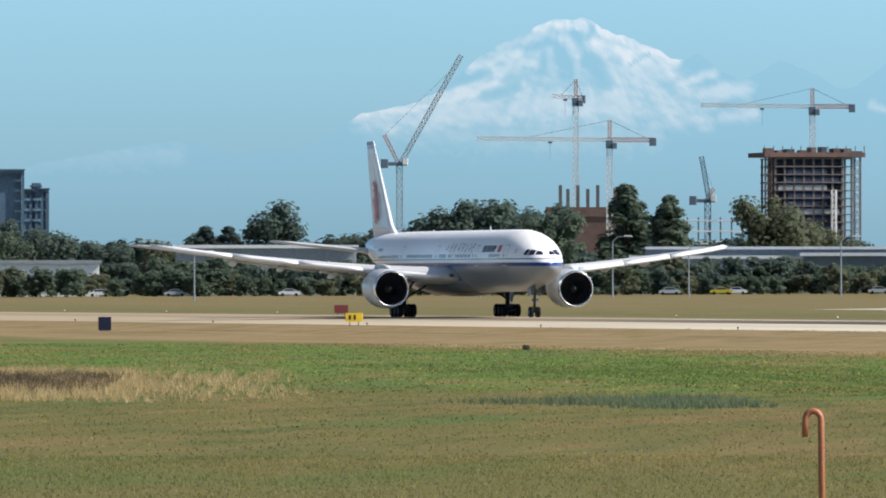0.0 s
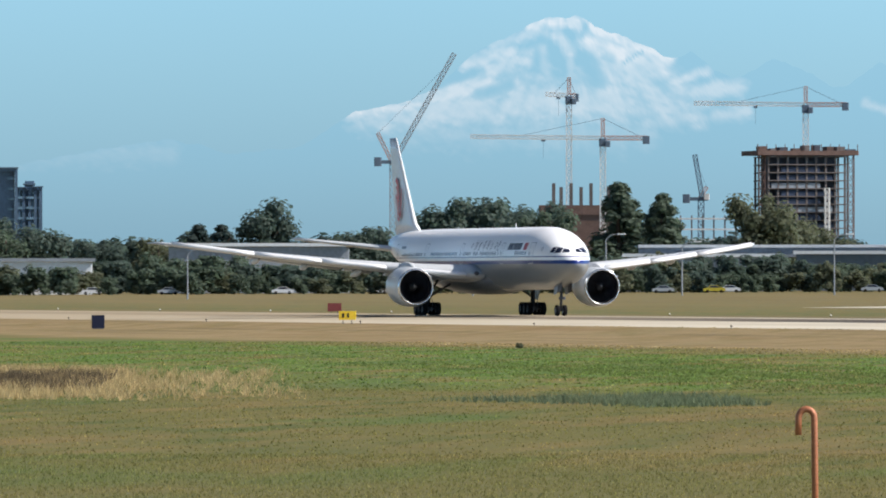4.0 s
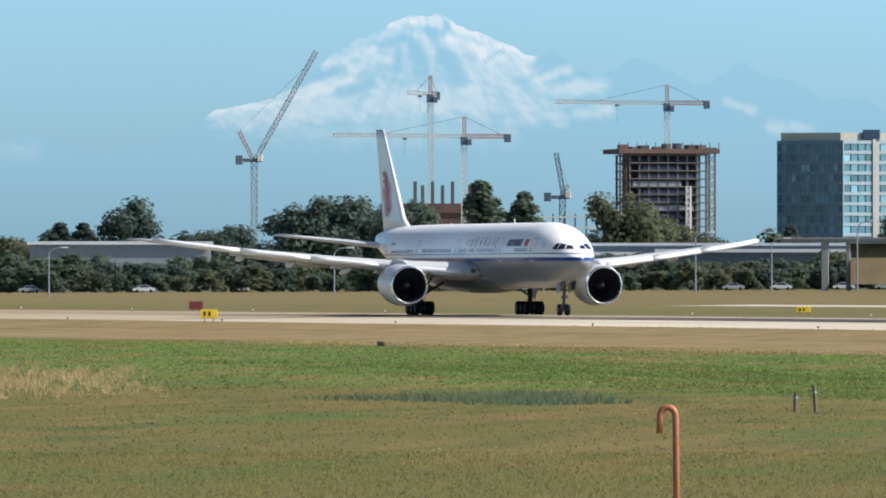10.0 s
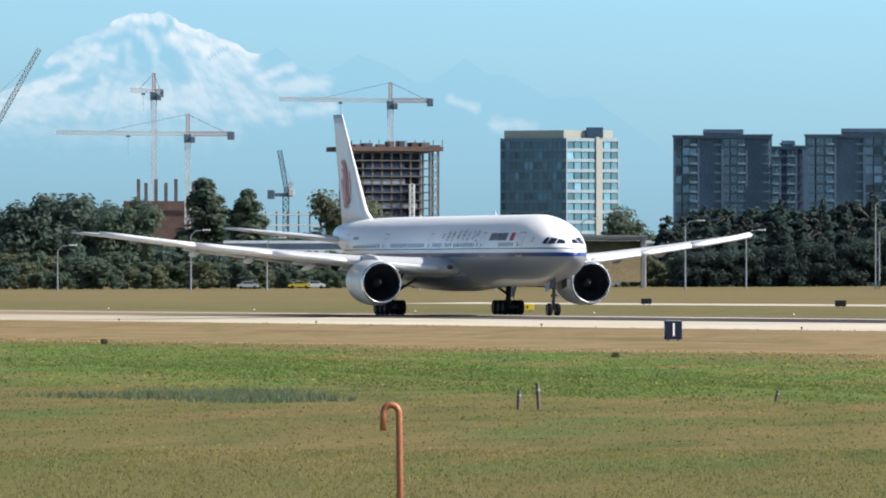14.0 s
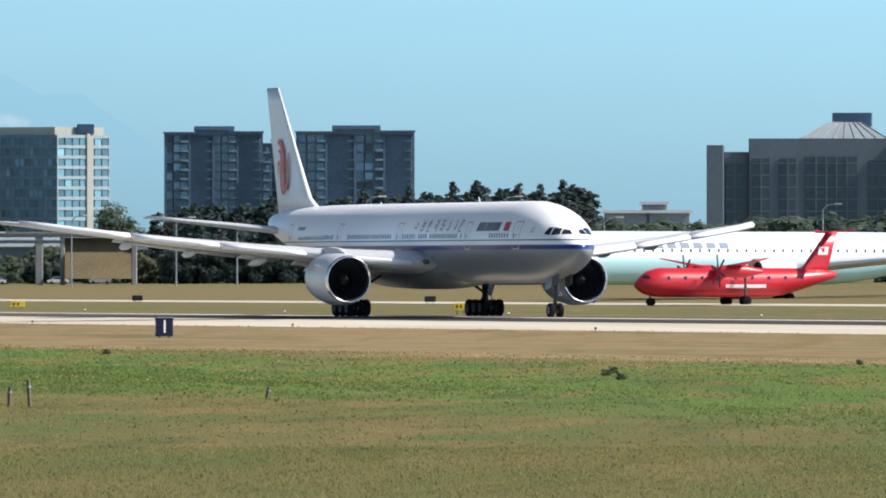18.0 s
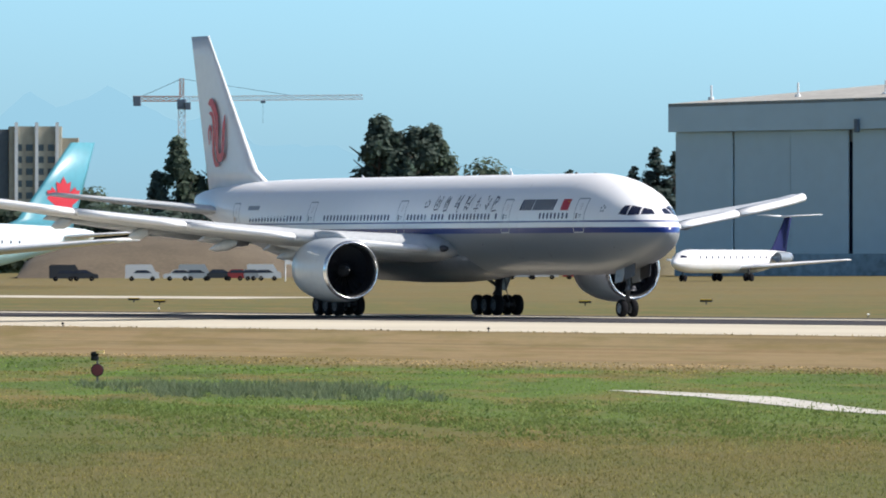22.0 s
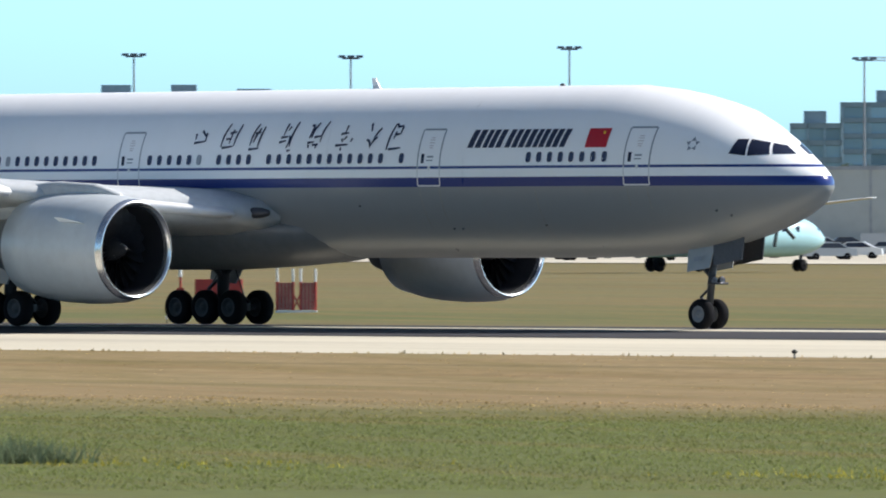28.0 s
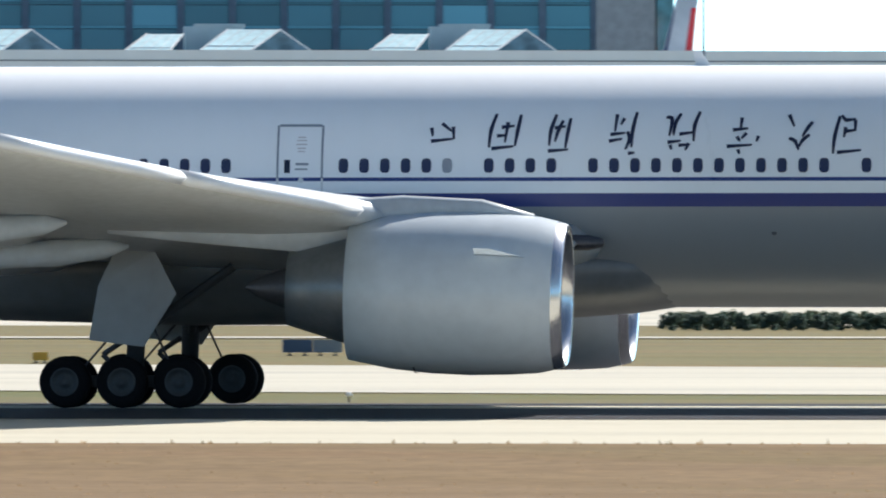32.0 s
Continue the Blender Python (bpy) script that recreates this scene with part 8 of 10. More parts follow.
ter = thing("terraced_wall", "pale gravel banks with rails below the maintenance building", "wall", at=standing(-35.3, 960))
gravel_bank = mat("pale_gravel_bank", (0.46, 0.46, 0.44), 0.95, 0.0, 0.35, 1.6, 0.6)
for k in range(3):
    z0, z1 = rise(0.02 + 0.11 * k, 960) - 3.0, rise(0.115 + 0.11 * k, 960) - 3.0
    y0 = k * 16
    part("bank", Shape().add([(-74, y0, z0 - 0.8), (52, y0, z0 - 0.8), (52, y0 + 14, z1), (-74, y0 + 14, z1), (-74, y0 + 16, z0 - 1), (52, y0 + 16, z0 - 1)], [(0, 1, 2, 3), (3, 2, 5, 4), (0, 3, 4), (1, 5, 2)]).mesh("bank"), gravel_bank, ter)
    part("rail", Shape().box(-74, 52, y0 + 13.2, y0 + 13.4, z1, z1 + 0.13).mesh("rail"), slab_grey, ter)
part("coping", Shape().box(-74, 52, 47.4, 48.6, 0, rise(0.405, 1010) - 3.0, 0.1).mesh("coping"), white_cladding, ter, "white coping wall")
part("hedge_wall", Shape().box(-74, 52, 49, 50, 0, rise(0.49, 1010) - 3.0).mesh("wall"), leaf_mats[3], ter, "dark clipped hedge on the bank")
for az, el, k in ((-38.25, 0.52, 3), (-37.93, 0.84, 3), (-37.82, 0.6, 3), (-37.5, 0.45, 1), (-36.6, 0.55, 0), (-35.9, 0.57, 3), (-35.66, 0.61, 0), (-35.5, 0.5, 0), (-35.2, 0.48, 1), (-33.7, 0.62, 0), (-33.45, 0.6, 0), (-33.2, 0.6, 3), (-32.9, 0.58, 0), (-32.6, 0.56, 0)):
    tree("conifer" if k == 3 else "round", az, 1150, tall(el, 1150), 0.55, k, rt.randrange(9))

# long pale-roofed building, dark below, with trees before it
lb = thing("terminal_annex", "long dark building with a bright pale roof", "building", at=standing(-31.2, 1500))
lx = lambda az: 1500 * math.tan(radians(az + 31.2))
part("wall", Shape().box(lx(-32.6), lx(-27.0), 0, 30, 0, rise(0.80, 1500) - 3).mesh("wall"), slab_grey, lb)
part("roof", Shape().add([(x, y, z - q) for q in (0, 0.4) for x in (lx(-32.65), lx(-26.9)) for y, z in ((-0.8, rise(0.80, 1500) - 2.9), (31, rise(0.87, 1531) - 3))], [(0, 2, 3, 1), (4, 5, 7, 6), (0, 4, 6, 2), (1, 3, 7, 5), (0, 1, 5, 4), (2, 6, 7, 3)]).mesh("roof"), white_cladding, lb, "pale low-pitched metal roof")
for a0, a1, el in ((-31.905, -31.486, 0.99), (-31.478, -31.38, 0.948), (-31.29, -31.17, 0.94), (-31.16, -31.02, 0.925), (-31.01, -30.94, 0.945), (-30.936, -30.82, 0.998), (-30.79, -30.61, 0.993), (-30.4, -29.9, 0.95)):
    t_ = thing("far_office", "hazy blue-grey office block far off", "building", at=standing((a0 + a1) / 2, 2600))
    w_, h_ = wide(a0, a1, 2600), rise(el, 2600) - 3
    part("core", Shape().box(-w_ / 2 + 0.3, w_ / 2 - 0.3, 0.3, 14, 0, h_).mesh("core"), slab_grey, t_)
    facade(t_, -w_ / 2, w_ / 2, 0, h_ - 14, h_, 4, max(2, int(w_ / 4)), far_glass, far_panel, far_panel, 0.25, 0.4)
CROWN_LINE = [(-31.0, 0.70), (-30.5, 0.75), (-29.7, 0.95), (-29.4, 0.88), (-28.8, 0.88), (-28.57, 0.60), (-28.2, 0.66), (-27.5, 0.68), (-27.0, 0.79), (-26.75, 0.82), (-26.5, 0.60), (-26.2, 0.80), (-26.0, 0.83), (-25.6, 0.62),
              (-25.2, 0.85), (-24.85, 0.86), (-24.5, 0.66), (-23.5, 0.70), (-22.9, 0.90), (-22.5, 0.66), (-22.1, 0.86), (-21.0, 0.70), (-17.5, 0.70)]
az, belt = -31.0, []
while az < -17.5:
    top = float(np.interp(az, [q[0] for q in CROWN_LINE], [q[1] for q in CROWN_LINE]))
    belt.append(("round", az, 1420 + rt.uniform(-30, 30), tall(top * rt.uniform(0.90, 1.0), 1420), rt.uniform(0.55, 0.8), rt.choice((0, 0, 1, 2))))
    if az > -30.2:
        belt.append(("round", az + 0.08, 1340 + rt.uniform(-20, 20), tall(rt.uniform(0.34, 0.5), 1340), rt.uniform(1.0, 1.3), rt.choice((0, 1, 1, 2))))
    az += rt.uniform(0.16, 0.26)
woods("far_woods", "tall dark green woods beside the terminal", belt)
gh = thing("white_hangar", "small white hangar with a gabled roof", "hangar", at=standing(-30.6, 1250))
part("wall", Shape().box(-16, 5.5, 0, 20, 0, rise(0.425, 1250) - 3.4, 0.1).mesh("wall"), white_cladding, gh)
part("gable", Shape().prism([(-16, 0.0), (5.5, 0.0), (5.5, 0.4), (-16, 0.4)], rise(0.425, 1250) - 3.4, rise(0.43, 1250) - 3.4).mesh("gable"), white_cladding, gh)
part("roof", Shape().add([(-17, -0.5, rise(0.425, 1250) - 3.4), (6.5, -0.5, rise(0.425, 1250) - 3.4), (-5, -0.5, rise(0.475, 1250) - 3.4), (-17, 21, rise(0.425, 1250) - 3.4), (6.5, 21, rise(0.425, 1250) - 3.4), (-5, 21, rise(0.475, 1250) - 3.4)], [(0, 1, 2), (5, 4, 3), (0, 2, 5, 3), (1, 4, 5, 2), (0, 3, 4, 1)]).mesh("roof"), sheet_white, gh)
part("door", Shape().box(-9, -4, -0.2, 0.0, 0, 4.6).mesh("door"), slab_grey, gh)
pav = thing("guideway", "dark elevated concrete walkway", "bridge", at=standing(-27, 1280))
part("deck", Shape().box(-140, 100, 0, 6, rise(0.455, 1280) - 3.4, rise(0.575, 1280) - 3.4).mesh("deck"), slab_grey, pav)
part("railing", Shape().box(-140, 100, -0.2, 0.0, rise(0.590, 1280) - 3.4, rise(0.597, 1280) - 3.4).box(-140, 100, -0.2, 0.0, rise(0.575, 1280) - 3.4, rise(0.582, 1280) - 3.4).mesh("railing"), slab_white, pav)
for k in range(24):
    part("railing_post", Shape().box(-139 + k * 10, -138.6 + k * 10, -0.25, -0.05, rise(0.575, 1280) - 3.4, rise(0.6, 1280) - 3.4).mesh("post"), slab_grey, pav)
for k in range(13):
    part("pier", Shape().box(-138 + k * 19, -136 + k * 19, 1, 5, 0, rise(0.455, 1280) - 3.4).mesh("pier"), slab_grey, pav)
low_pier = thing("terminal_pier", "dark glazed ground floor behind the guideway piers", "building", at=standing(-25.0, 1460))
part("core", Shape().box(-150, 170, 0.6, 14, 0, rise(0.36, 1460) - 3.4).mesh("core"), hangar_dark, low_pier)
facade(low_pier, -150, 170, 0.3, 0, rise(0.36, 1460) - 3.4, 2, 32, hotel_dark, tower_dark, tower_dark, 0.14, 0.3)
gate = thing("gate_building", "low pale grey gate building with a flat pinkish roof edge", "building", at=standing(-26.6, 1090))
ge = rise(0.27, 1090) - 3.4
part("wall", Shape().box(-14, 15, 0, 14, 0, ge, 0.1).mesh("wall"), sheet_white, gate)
part("roof_edge", Shape().box(-14.6, 15.6, -0.7, 14.4, ge, ge + 0.5).mesh("edge"), brick_brown, gate)
for k in range(5):
    part("door", Shape().box(-12 + k * 5.6, -9.6 + k * 5.6, -0.12, 0.05, 0, 2.3).mesh("door"), (slab_grey, hangar_dark)[k % 2], gate)
cargo = thing("cargo_hall", "low cargo hall with a bright white sloping roof", "building", at=standing(-22.3, 1050))
c0, c1 = rise(0.41, 1050) - 3.4, rise(0.59, 1075) - 3.4
part("wall", Shape().box(-11.5, 9, 0, 24, 0, c0, 0.1).mesh("wall"), sheet_white, cargo)
part("roof", Shape().add([(-12, -0.6, c0), (9.5, -0.6, c0), (9.5, 25, c1), (-12, 25, c1), (-12, -0.6, c0 - 0.3), (9.5, -0.6, c0 - 0.3), (9.5, 25, c0 - 0.3), (-12, 25, c0 - 0.3)], [(0, 1, 2, 3), (7, 6, 5, 4), (0, 4, 5, 1), (1, 5, 6, 2), (2, 6, 7, 3), (3, 7, 4, 0)]).mesh("roof"), white_cladding, cargo, "bright white metal roof")
bridge_ = thing("jet_bridge", "grey passenger bridge on a wheeled column", "jet bridge", at=standing(-30.62, 1075))
part("tunnel", Shape().box(-7, 1.2, 0, 3, 3.6, 6.2, 0.2).mesh("tunnel"), slab_white, bridge_)
for k in range(6):
    part("tunnel_rib", Shape().box(-6.8 + k * 1.4, -6.5 + k * 1.4, -0.15, 0.0, 3.6, 6.2).mesh("rib"), slab_grey, bridge_)
part("column", Shape().box(-0.5, 0.5, 1, 2, 0.7, 3.7, 0.1).mesh("column"), slab_grey, bridge_)
for x in (-0.9, 0.9):
    part("wheel", Shape().spin([(-0.2, 0.05), (-0.2, 0.5), (0.2, 0.5), (0.2, 0.05)], 14, "y", (x, 1.5, 0.5)).mesh("wheel", True), black_rubber, bridge_)


# ---- terminal: concrete parapet, gabled skylights, tall teal glass hall ----
TD = 980.0
tm = thing("terminal", "terminal building with glass skylights and teal glazing", "terminal", at=standing(-10, TD))
tx = lambda az: TD * math.tan(radians(az + 10))
tz = lambda el: rise(el, TD) - 3.2
part("wall", Shape().box(tx(-18.1), tx(4), 0, 40, 5.5, tz(1.13), 0.1).mesh("wall"), slab_grey, tm)
part("parapet", Shape().box(tx(-18.12), tx(4) + 0.5, -1.2, 40, tz(1.15), tz(1.30), 0.15).mesh("parapet"), sheet_white, tm, "pale concrete parapet")
part("parapet_groove", Shape().box(tx(-18.12), tx(4) + 0.5, -1.28, -1.22, tz(1.24), tz(1.247)).mesh("groove"), slab_grey, tm)
for k in range(70):
    part("window", cell("window", 3.6, 0.3, 3.4, glass_teal), None, tm, at=pose(tx(-18.0) + 2.5 + k * 5.2, -0.1, tz(0.9)))
for k in range(36):
    part("column", cell("column", 0.8, 0.8, 5.6, slab_grey), None, tm, at=pose(tx(-18.0) + 2 + k * 10.4, 1, 0))


def skylight(az, full=True):
    """Two leaning glass roofs with a plant box between them and a dark gable end."""
    s = thing("skylight", "gabled glass skylight with pale frame on the terminal roof", "skylight", "terminal skylights", at=standing(az, TD + 3))
    z = rise(1.27, TD) - land(TD * math.cos(radians(az)))
    for x0, x1, x2, x3, h, y in ((0, 4.3, 6.05, 2.75, 2.2, 3), (6.8, 11.3, 14.9, 10.1, 2.6, 2.0))[0 if full else 1:]:
        g = part("glazing", Shape().add([(x0, y, z), (x1, y, z), (x2, y + 5, z + h), (x3, y + 5, z + h), (x0, y + 0.2, z - 0.1), (x1, y + 0.2, z - 0.1), (x2, y + 5.2, z + h - 0.1), (x3, y + 5.2, z + h - 0.1)], [(0, 1, 2, 3), (7, 6, 5, 4), (0, 4, 5, 1), (1, 5, 6, 2), (2, 6, 7, 3), (3, 7, 4, 0)]).mesh("glazing"), sky_glass, s)
        for u in (0.0, 0.25, 0.5, 0.75, 1.0):
            part("glazing_bar", Shape().tube((x0 + (x1 - x0) * u, y - 0.05, z), (x3 + (x2 - x3) * u, y + 4.95, z + h), 0.09 if u in (0, 1) else 0.035, n=5).mesh("bar"), slab_white, g)
        part("glazing_bar", Shape().tube((x0 + (x3 - x0) * 0.4, y + 1.95, z + h * 0.4), (x1 + (x2 - x1) * 0.4, y + 1.95, z + h * 0.4), 0.04, n=5).mesh("bar"), slab_white, g)
    part("gable_end", Shape().add([(11.4, 7.0, z), (18.6, 7.0, z), (14.9, 7.0, z + 2.58), (11.4, 11, z), (18.6, 11, z), (14.9, 11, z + 2.58)], [(0, 1, 2), (5, 4, 3), (0, 2, 5, 3), (1, 4, 5, 2)]).mesh("gable"), glass_blue, s)
    part("verge_bar", Shape().tube((14.9, 6.9, z + 2.58), (18.6, 6.9, z), 0.08, n=5).mesh("bar"), slab_white, s)
    part("plant_box", Shape().box(6.1, 11.6, 8.6, 12, z - 0.2, z + 2.9, 0.15).box(7.0, 11.7, 8.4, 12.2, z + 2.9, z + 3.15, 0.1).mesh("box"), sheet_blue, s)
    return s


# pale cyan base stands in for the sky mirrored in the glass
sky_glass = mat("skylight_glass", (0.66, 0.88, 0.91), 0.12, 0.0, 0.2, 3.0)
for a0 in (-15.96, -15.21, -14.50):
    skylight(a0, False)
for a0 in (-11.62, -10.27, -8.96, -7.65, -6.36):
    skylight(a0)
part("low_glass_roof", Shape().add([(tx(-15.2), 9, tz(1.27)), (tx(-12.62), 9, tz(1.27)), (tx(-12.62), 14, tz(1.375)), (tx(-15.2), 14, tz(1.375)), (tx(-15.2), 14.3, tz(1.27)), (tx(-12.62), 14.3, tz(1.27))], [(0, 1, 2, 3), (3, 2, 5, 4), (0, 3, 4), (1, 5, 2)]).mesh("roof"), glass_teal, tm, "low sloping teal glass roof")
for k in range(17):
    part("roof_bar", Shape().tube((tx(-15.2) + k * 2.7, 8.95, tz(1.272)), (tx(-15.2) + k * 2.7, 13.95, tz(1.378)), 0.07, n=5).mesh("bar"), slab_white, tm)
part("parapet", Shape().box(tx(-18.12), tx(-12.4), -1.3, -0.6, tz(1.30), tz(1.328), 0.05).mesh("parapet"), sheet_white, tm)
hall_glass = pane_mat("hall_glass", (0.06, 0.21, 0.29), 0.35)
hall = thing("glass_hall", "tall teal glass hall with a grey end wall", "building", at=standing(-8, 1040))
gx = lambda az: 1040 * math.tan(radians(az + 8))
part("core", Shape().box(gx(-11.12), gx(-5.14), 0.5, 30, 0, rise(2.0, 1040)).mesh("core"), hangar_dark, hall)
facade(hall, gx(-11.12), gx(-5.14), 0, rise(1.12, 1040), rise(2.0, 1040), 7, 22, hall_glass, hall_glass, tower_dark, 0.12, 0.25)
part("end_wall", Shape().box(gx(-5.13), gx(-4.82), -0.5, 30, 0, rise(2.0, 1040)).mesh("end"), slab_grey, hall, "grey concrete end wall")
part("edge_glass", Shape().box(gx(-4.81), gx(-4.72), 0, 20, 0, rise(2.0, 1040)).mesh("edge"), glass_teal, hall)
blk = thing("control_block", "dark blue glass rooftop block", "building", at=standing(-12.35, 1030))
part("body", Shape().box(-4.1, 4.2, 0, 12, 10, rise(1.62, 1030)).mesh("body"), navy_band, blk)
part("band", Shape().box(-4.3, 4.4, -0.3, 0, rise(1.36, 1030), rise(1.375, 1030)).box(-4.3, 4.4, -0.3, 0, rise(1.47, 1030), rise(1.48, 1030)).mesh("band"), slab_grey, blk)
blk = thing("rooftop_plant", "grey rooftop plant room with a dark inclined duct", "building", at=standing(-16.265, 1010))
pz = lambda el: rise(el, 1010) - 3.2
part("body", Shape().box(-4.1, 4.1, 0, 12, 10, pz(1.44), 0.1).mesh("body"), slab_grey, blk)
part("roof_edge", Shape().box(-4.3, 4.3, -0.3, 12.2, pz(1.44), pz(1.456), 0.05).mesh("edge"), slab_white, blk)
part("louvre", Shape().box(-3.4, -0.6, -0.12, 0, pz(1.37), pz(1.40)).mesh("louvre"), crane_dark, blk)
part("duct", Shape().tube((4.0, 3, pz(1.39)), (8.6, 3, pz(1.50)), 0.55, n=8).mesh("duct"), crane_dark, blk, "dark inclined duct")
part("duct_housing", Shape().prism([(6.8, 2), (11.6, 2), (11.6, 6), (6.8, 6)], pz(1.30), pz(1.42)).add([(7.2, 2, pz(1.42)), (11.6, 2, pz(1.42)), (9.4, 2, pz(1.52)), (7.2, 6, pz(1.42)), (11.6, 6, pz(1.42)), (9.4, 6, pz(1.52))], [(0, 1, 2), (5, 4, 3), (0, 2, 5, 3), (1, 4, 5, 2)]).mesh("housing"), navy_band, blk)
for az in (-17.95, -17.5, -16.87, -11.3):
    c = thing("roof_camera", "small camera on the terminal parapet", "camera", "parapet cameras", at=standing(az, TD - 2, 0, 0))
    part("post", Shape().tube((0, 0, rise(1.27, TD)), (0, 0, rise(1.325, TD)), 0.07, n=6).mesh("post"), slab_white, c)
    part("housing", Shape().box(-0.7, 0.2, -0.2, 0.2, rise(1.325, TD), rise(1.345, TD), 0.05).mesh("housing"), slab_white, c)


def mast_light(az, d, el, label="tall apron floodlight mast", heads=2, wide_=3.0):
    z = rise(el, d)
    m = thing("light_mast", label, "lamp", "floodlight masts", at=standing(az, d))
    g = land(d * math.cos(radians(az)))
    part("pole", Shape().tube((0, 0, 0), (0, 0, z - g), 0.22, 0.12, 8).mesh("pole"), slab_grey, m)
    part("crossarm", Shape().box(-wide_ / 2, wide_ / 2, -0.12, 0.12, z - g - 0.1, z - g + 0.15).mesh("arm"), crane_dark, m)
    for k in range(heads):
        x = -wide_ / 2 + wide_ * k / max(1, heads - 1)
        part("lamp_head", Shape().box(x - 0.5, x + 0.5, -0.4, 0.3, z - g + 0.1, z - g + 0.45, 0.1).mesh("head"), slab_white if d < 1000 else crane_dark, m)


for az, el in ((-47.04, 1.02), (-44.75, 1.058), (-43.2, 1.0), (-42.778, 1.036), (-41.477, 0.95), (-40.909, 1.021), (-39.831, 0.955), (-45.9, 1.01), (-48.3, 1.0), (-49.6, 1.02), (-51.2, 1.0), (-53, 1.02)):
    mast_light(az, 1500, el, "tall car park light mast", 3, 2.4)
for az, el in ((-37.74, 1.21), (-35.913, 1.22), (-34.374, 1.18), (-32.933, 1.08), (-31.471, 1.045), (-28.8, 1.02)):
    mast_light(az, 1100, el, "apron floodlight mast with twin lamps", 2, 1.8)
for az in (-18.794, -18.497, -17.427, -17.21, -13.61, -11.47, -4.564):
    m = thing("flagpole_mast", "thin dark mast in front of the terminal", "pole", "masts before the terminal", at=standing(az, 900))
    part("pole", Shape().tube((0, 0, 0), (0, 0, rise(1.9, 900)), 0.14, 0.09, 8).mesh("pole"), crane_dark, m)
for az, el in ((-71.0, 0.44), (-70.98, 0.30), (-70.4, 0.35), (-70.28, 0.44), (-69.75, 0.33), (-72.0, 0.33), (-71.68, 0.28), (-68.6, 0.4), (-66.7, 0.38), (-66.5, 0.38), (-73.0, 0.25), (-73.4, 0.28), (-74.2, 0.24), (-74.6, 0.28), (-72.55, 0.34), (-75.3, 0.2), (-76.8, 0.2)):
    m = thing("street_lamp", "grey curved-arm street lamp", "lamp", "lamps along the airport road", at=standing(az, 1900))
    z = rise(el, 1900) - land(1900 * math.cos(radians(az)))
    part("pole", Shape().tube((0, 0, 0), (0, 0, z - 1), 0.16, 0.1, 7).tube((0, 0, z - 1), (0.8, 0, z - 0.2), 0.09, n=6).tube((0.8, 0, z - 0.2), (2.4, 0, z), 0.08, n=6).mesh("pole"), slab_grey, m)
    part("lamp_head", Shape().box(2.0, 3.4, -0.2, 0.2, z - 0.1, z + 0.12, 0.06).mesh("head"), slab_white, m)

# low roofs, fences and road bridge beyond the far verge
for az0, az1, e0, e1, d, m, lab in ((-76.9, -75.95, 0.16, 0.225, 2330, slab_grey, "long grey-roofed warehouse behind trees"), (-77.9, -77.3, 0.06, 0.15, 2240, slab_white, "white shed among trees"), (-74.5, -73.7, 0.10, 0.16, 2310, slab_grey, "low grey shed behind the fence"), (-73.6, -72.3, 0.06, 0.17, 2310, hotel_stone, "beige shed behind the fence"), (-70.9, -70.45, 0.0, 0.045, 1900, glass_blue, "row of blue steel containers"), (-70.4, -69.95, 0.0, 0.04, 1900, brick_brown, "row of brown steel containers"), (-69.75, -69.3, 0.28, 0.325, 2600, slab_grey, "grey low-rise building behind trees"), (-69.55, -69.42, 0.33, 0.37, 2600, slab_grey, "grey block on a roof")):
    b = thing("warehouse" if d > 2000 else "container", lab, "building", at=standing((az0 + az1) / 2, d))
    w_ = wide(az0, az1, d)
    part("wall", Shape().box(-w_ / 2, w_ / 2, 0, 14, 0, rise(e1, d) - 1.9, 0.1).mesh("wall"), m, b)
    part("roof", Shape().box(-w_ / 2 - 0.6, w_ / 2 + 0.6, -0.8, 15, rise(e1, d) - 1.9, rise(e1, d) - 1.2).mesh("roof"), slab_white if m is not slab_white else slab_grey, b)
bridge = thing("road_bridge", "grey concrete road bridge over the trees", "bridge", at=standing(-73.2, 2330))
part("deck", Shape().box(-50, 60, 0, 10, rise(0.155, 2330) - 1.9, rise(0.205, 2330) - 1.9).mesh("deck"), slab_grey, bridge)
part("parapet", Shape().box(-50, 60, -0.3, 0, rise(0.205, 2330) - 1.9, rise(0.22, 2330) - 1.9).mesh("parapet"), slab_white, bridge)
for k in range(6):
    part("pier", Shape().box(-44 + k * 19, -42 + k * 19, 2, 8, 0, rise(0.155, 2330) - 1.9).mesh("pier"), slab_white, bridge)
mound = []
for i in range(40):
    for k in range(9):
        az = -68.2 + 1.6 * i / 39
        u = k / 8
        hgt = (rise(0.19, 1650) - 2) * math.sin(math.pi * min(1, max(0, (i - 1) / 37))) ** 0.4 * math.sin(math.pi * u) ** 0.7
        p = spot(az, 1600 + 90 * u)
        mound.append((p.x, p.y, land(p.y) - 0.05 + hgt + 0.3 * noise.noise(Vector((i * 0.5, k, 0)))))
tagged(part("earth_mound", mesh("mound", mound, [(i * 9 + k, (i + 1) * 9 + k, (i + 1) * 9 + k + 1, i * 9 + k + 1) for i in range(39) for k in range(8)], True), mat("brown_earth", (0.125, 0.098, 0.064), 0.95, 0.0, 0.3, 3.0, 0.5)), "brown earth mound with dry grass", "mound", kind="structure")
mound = []
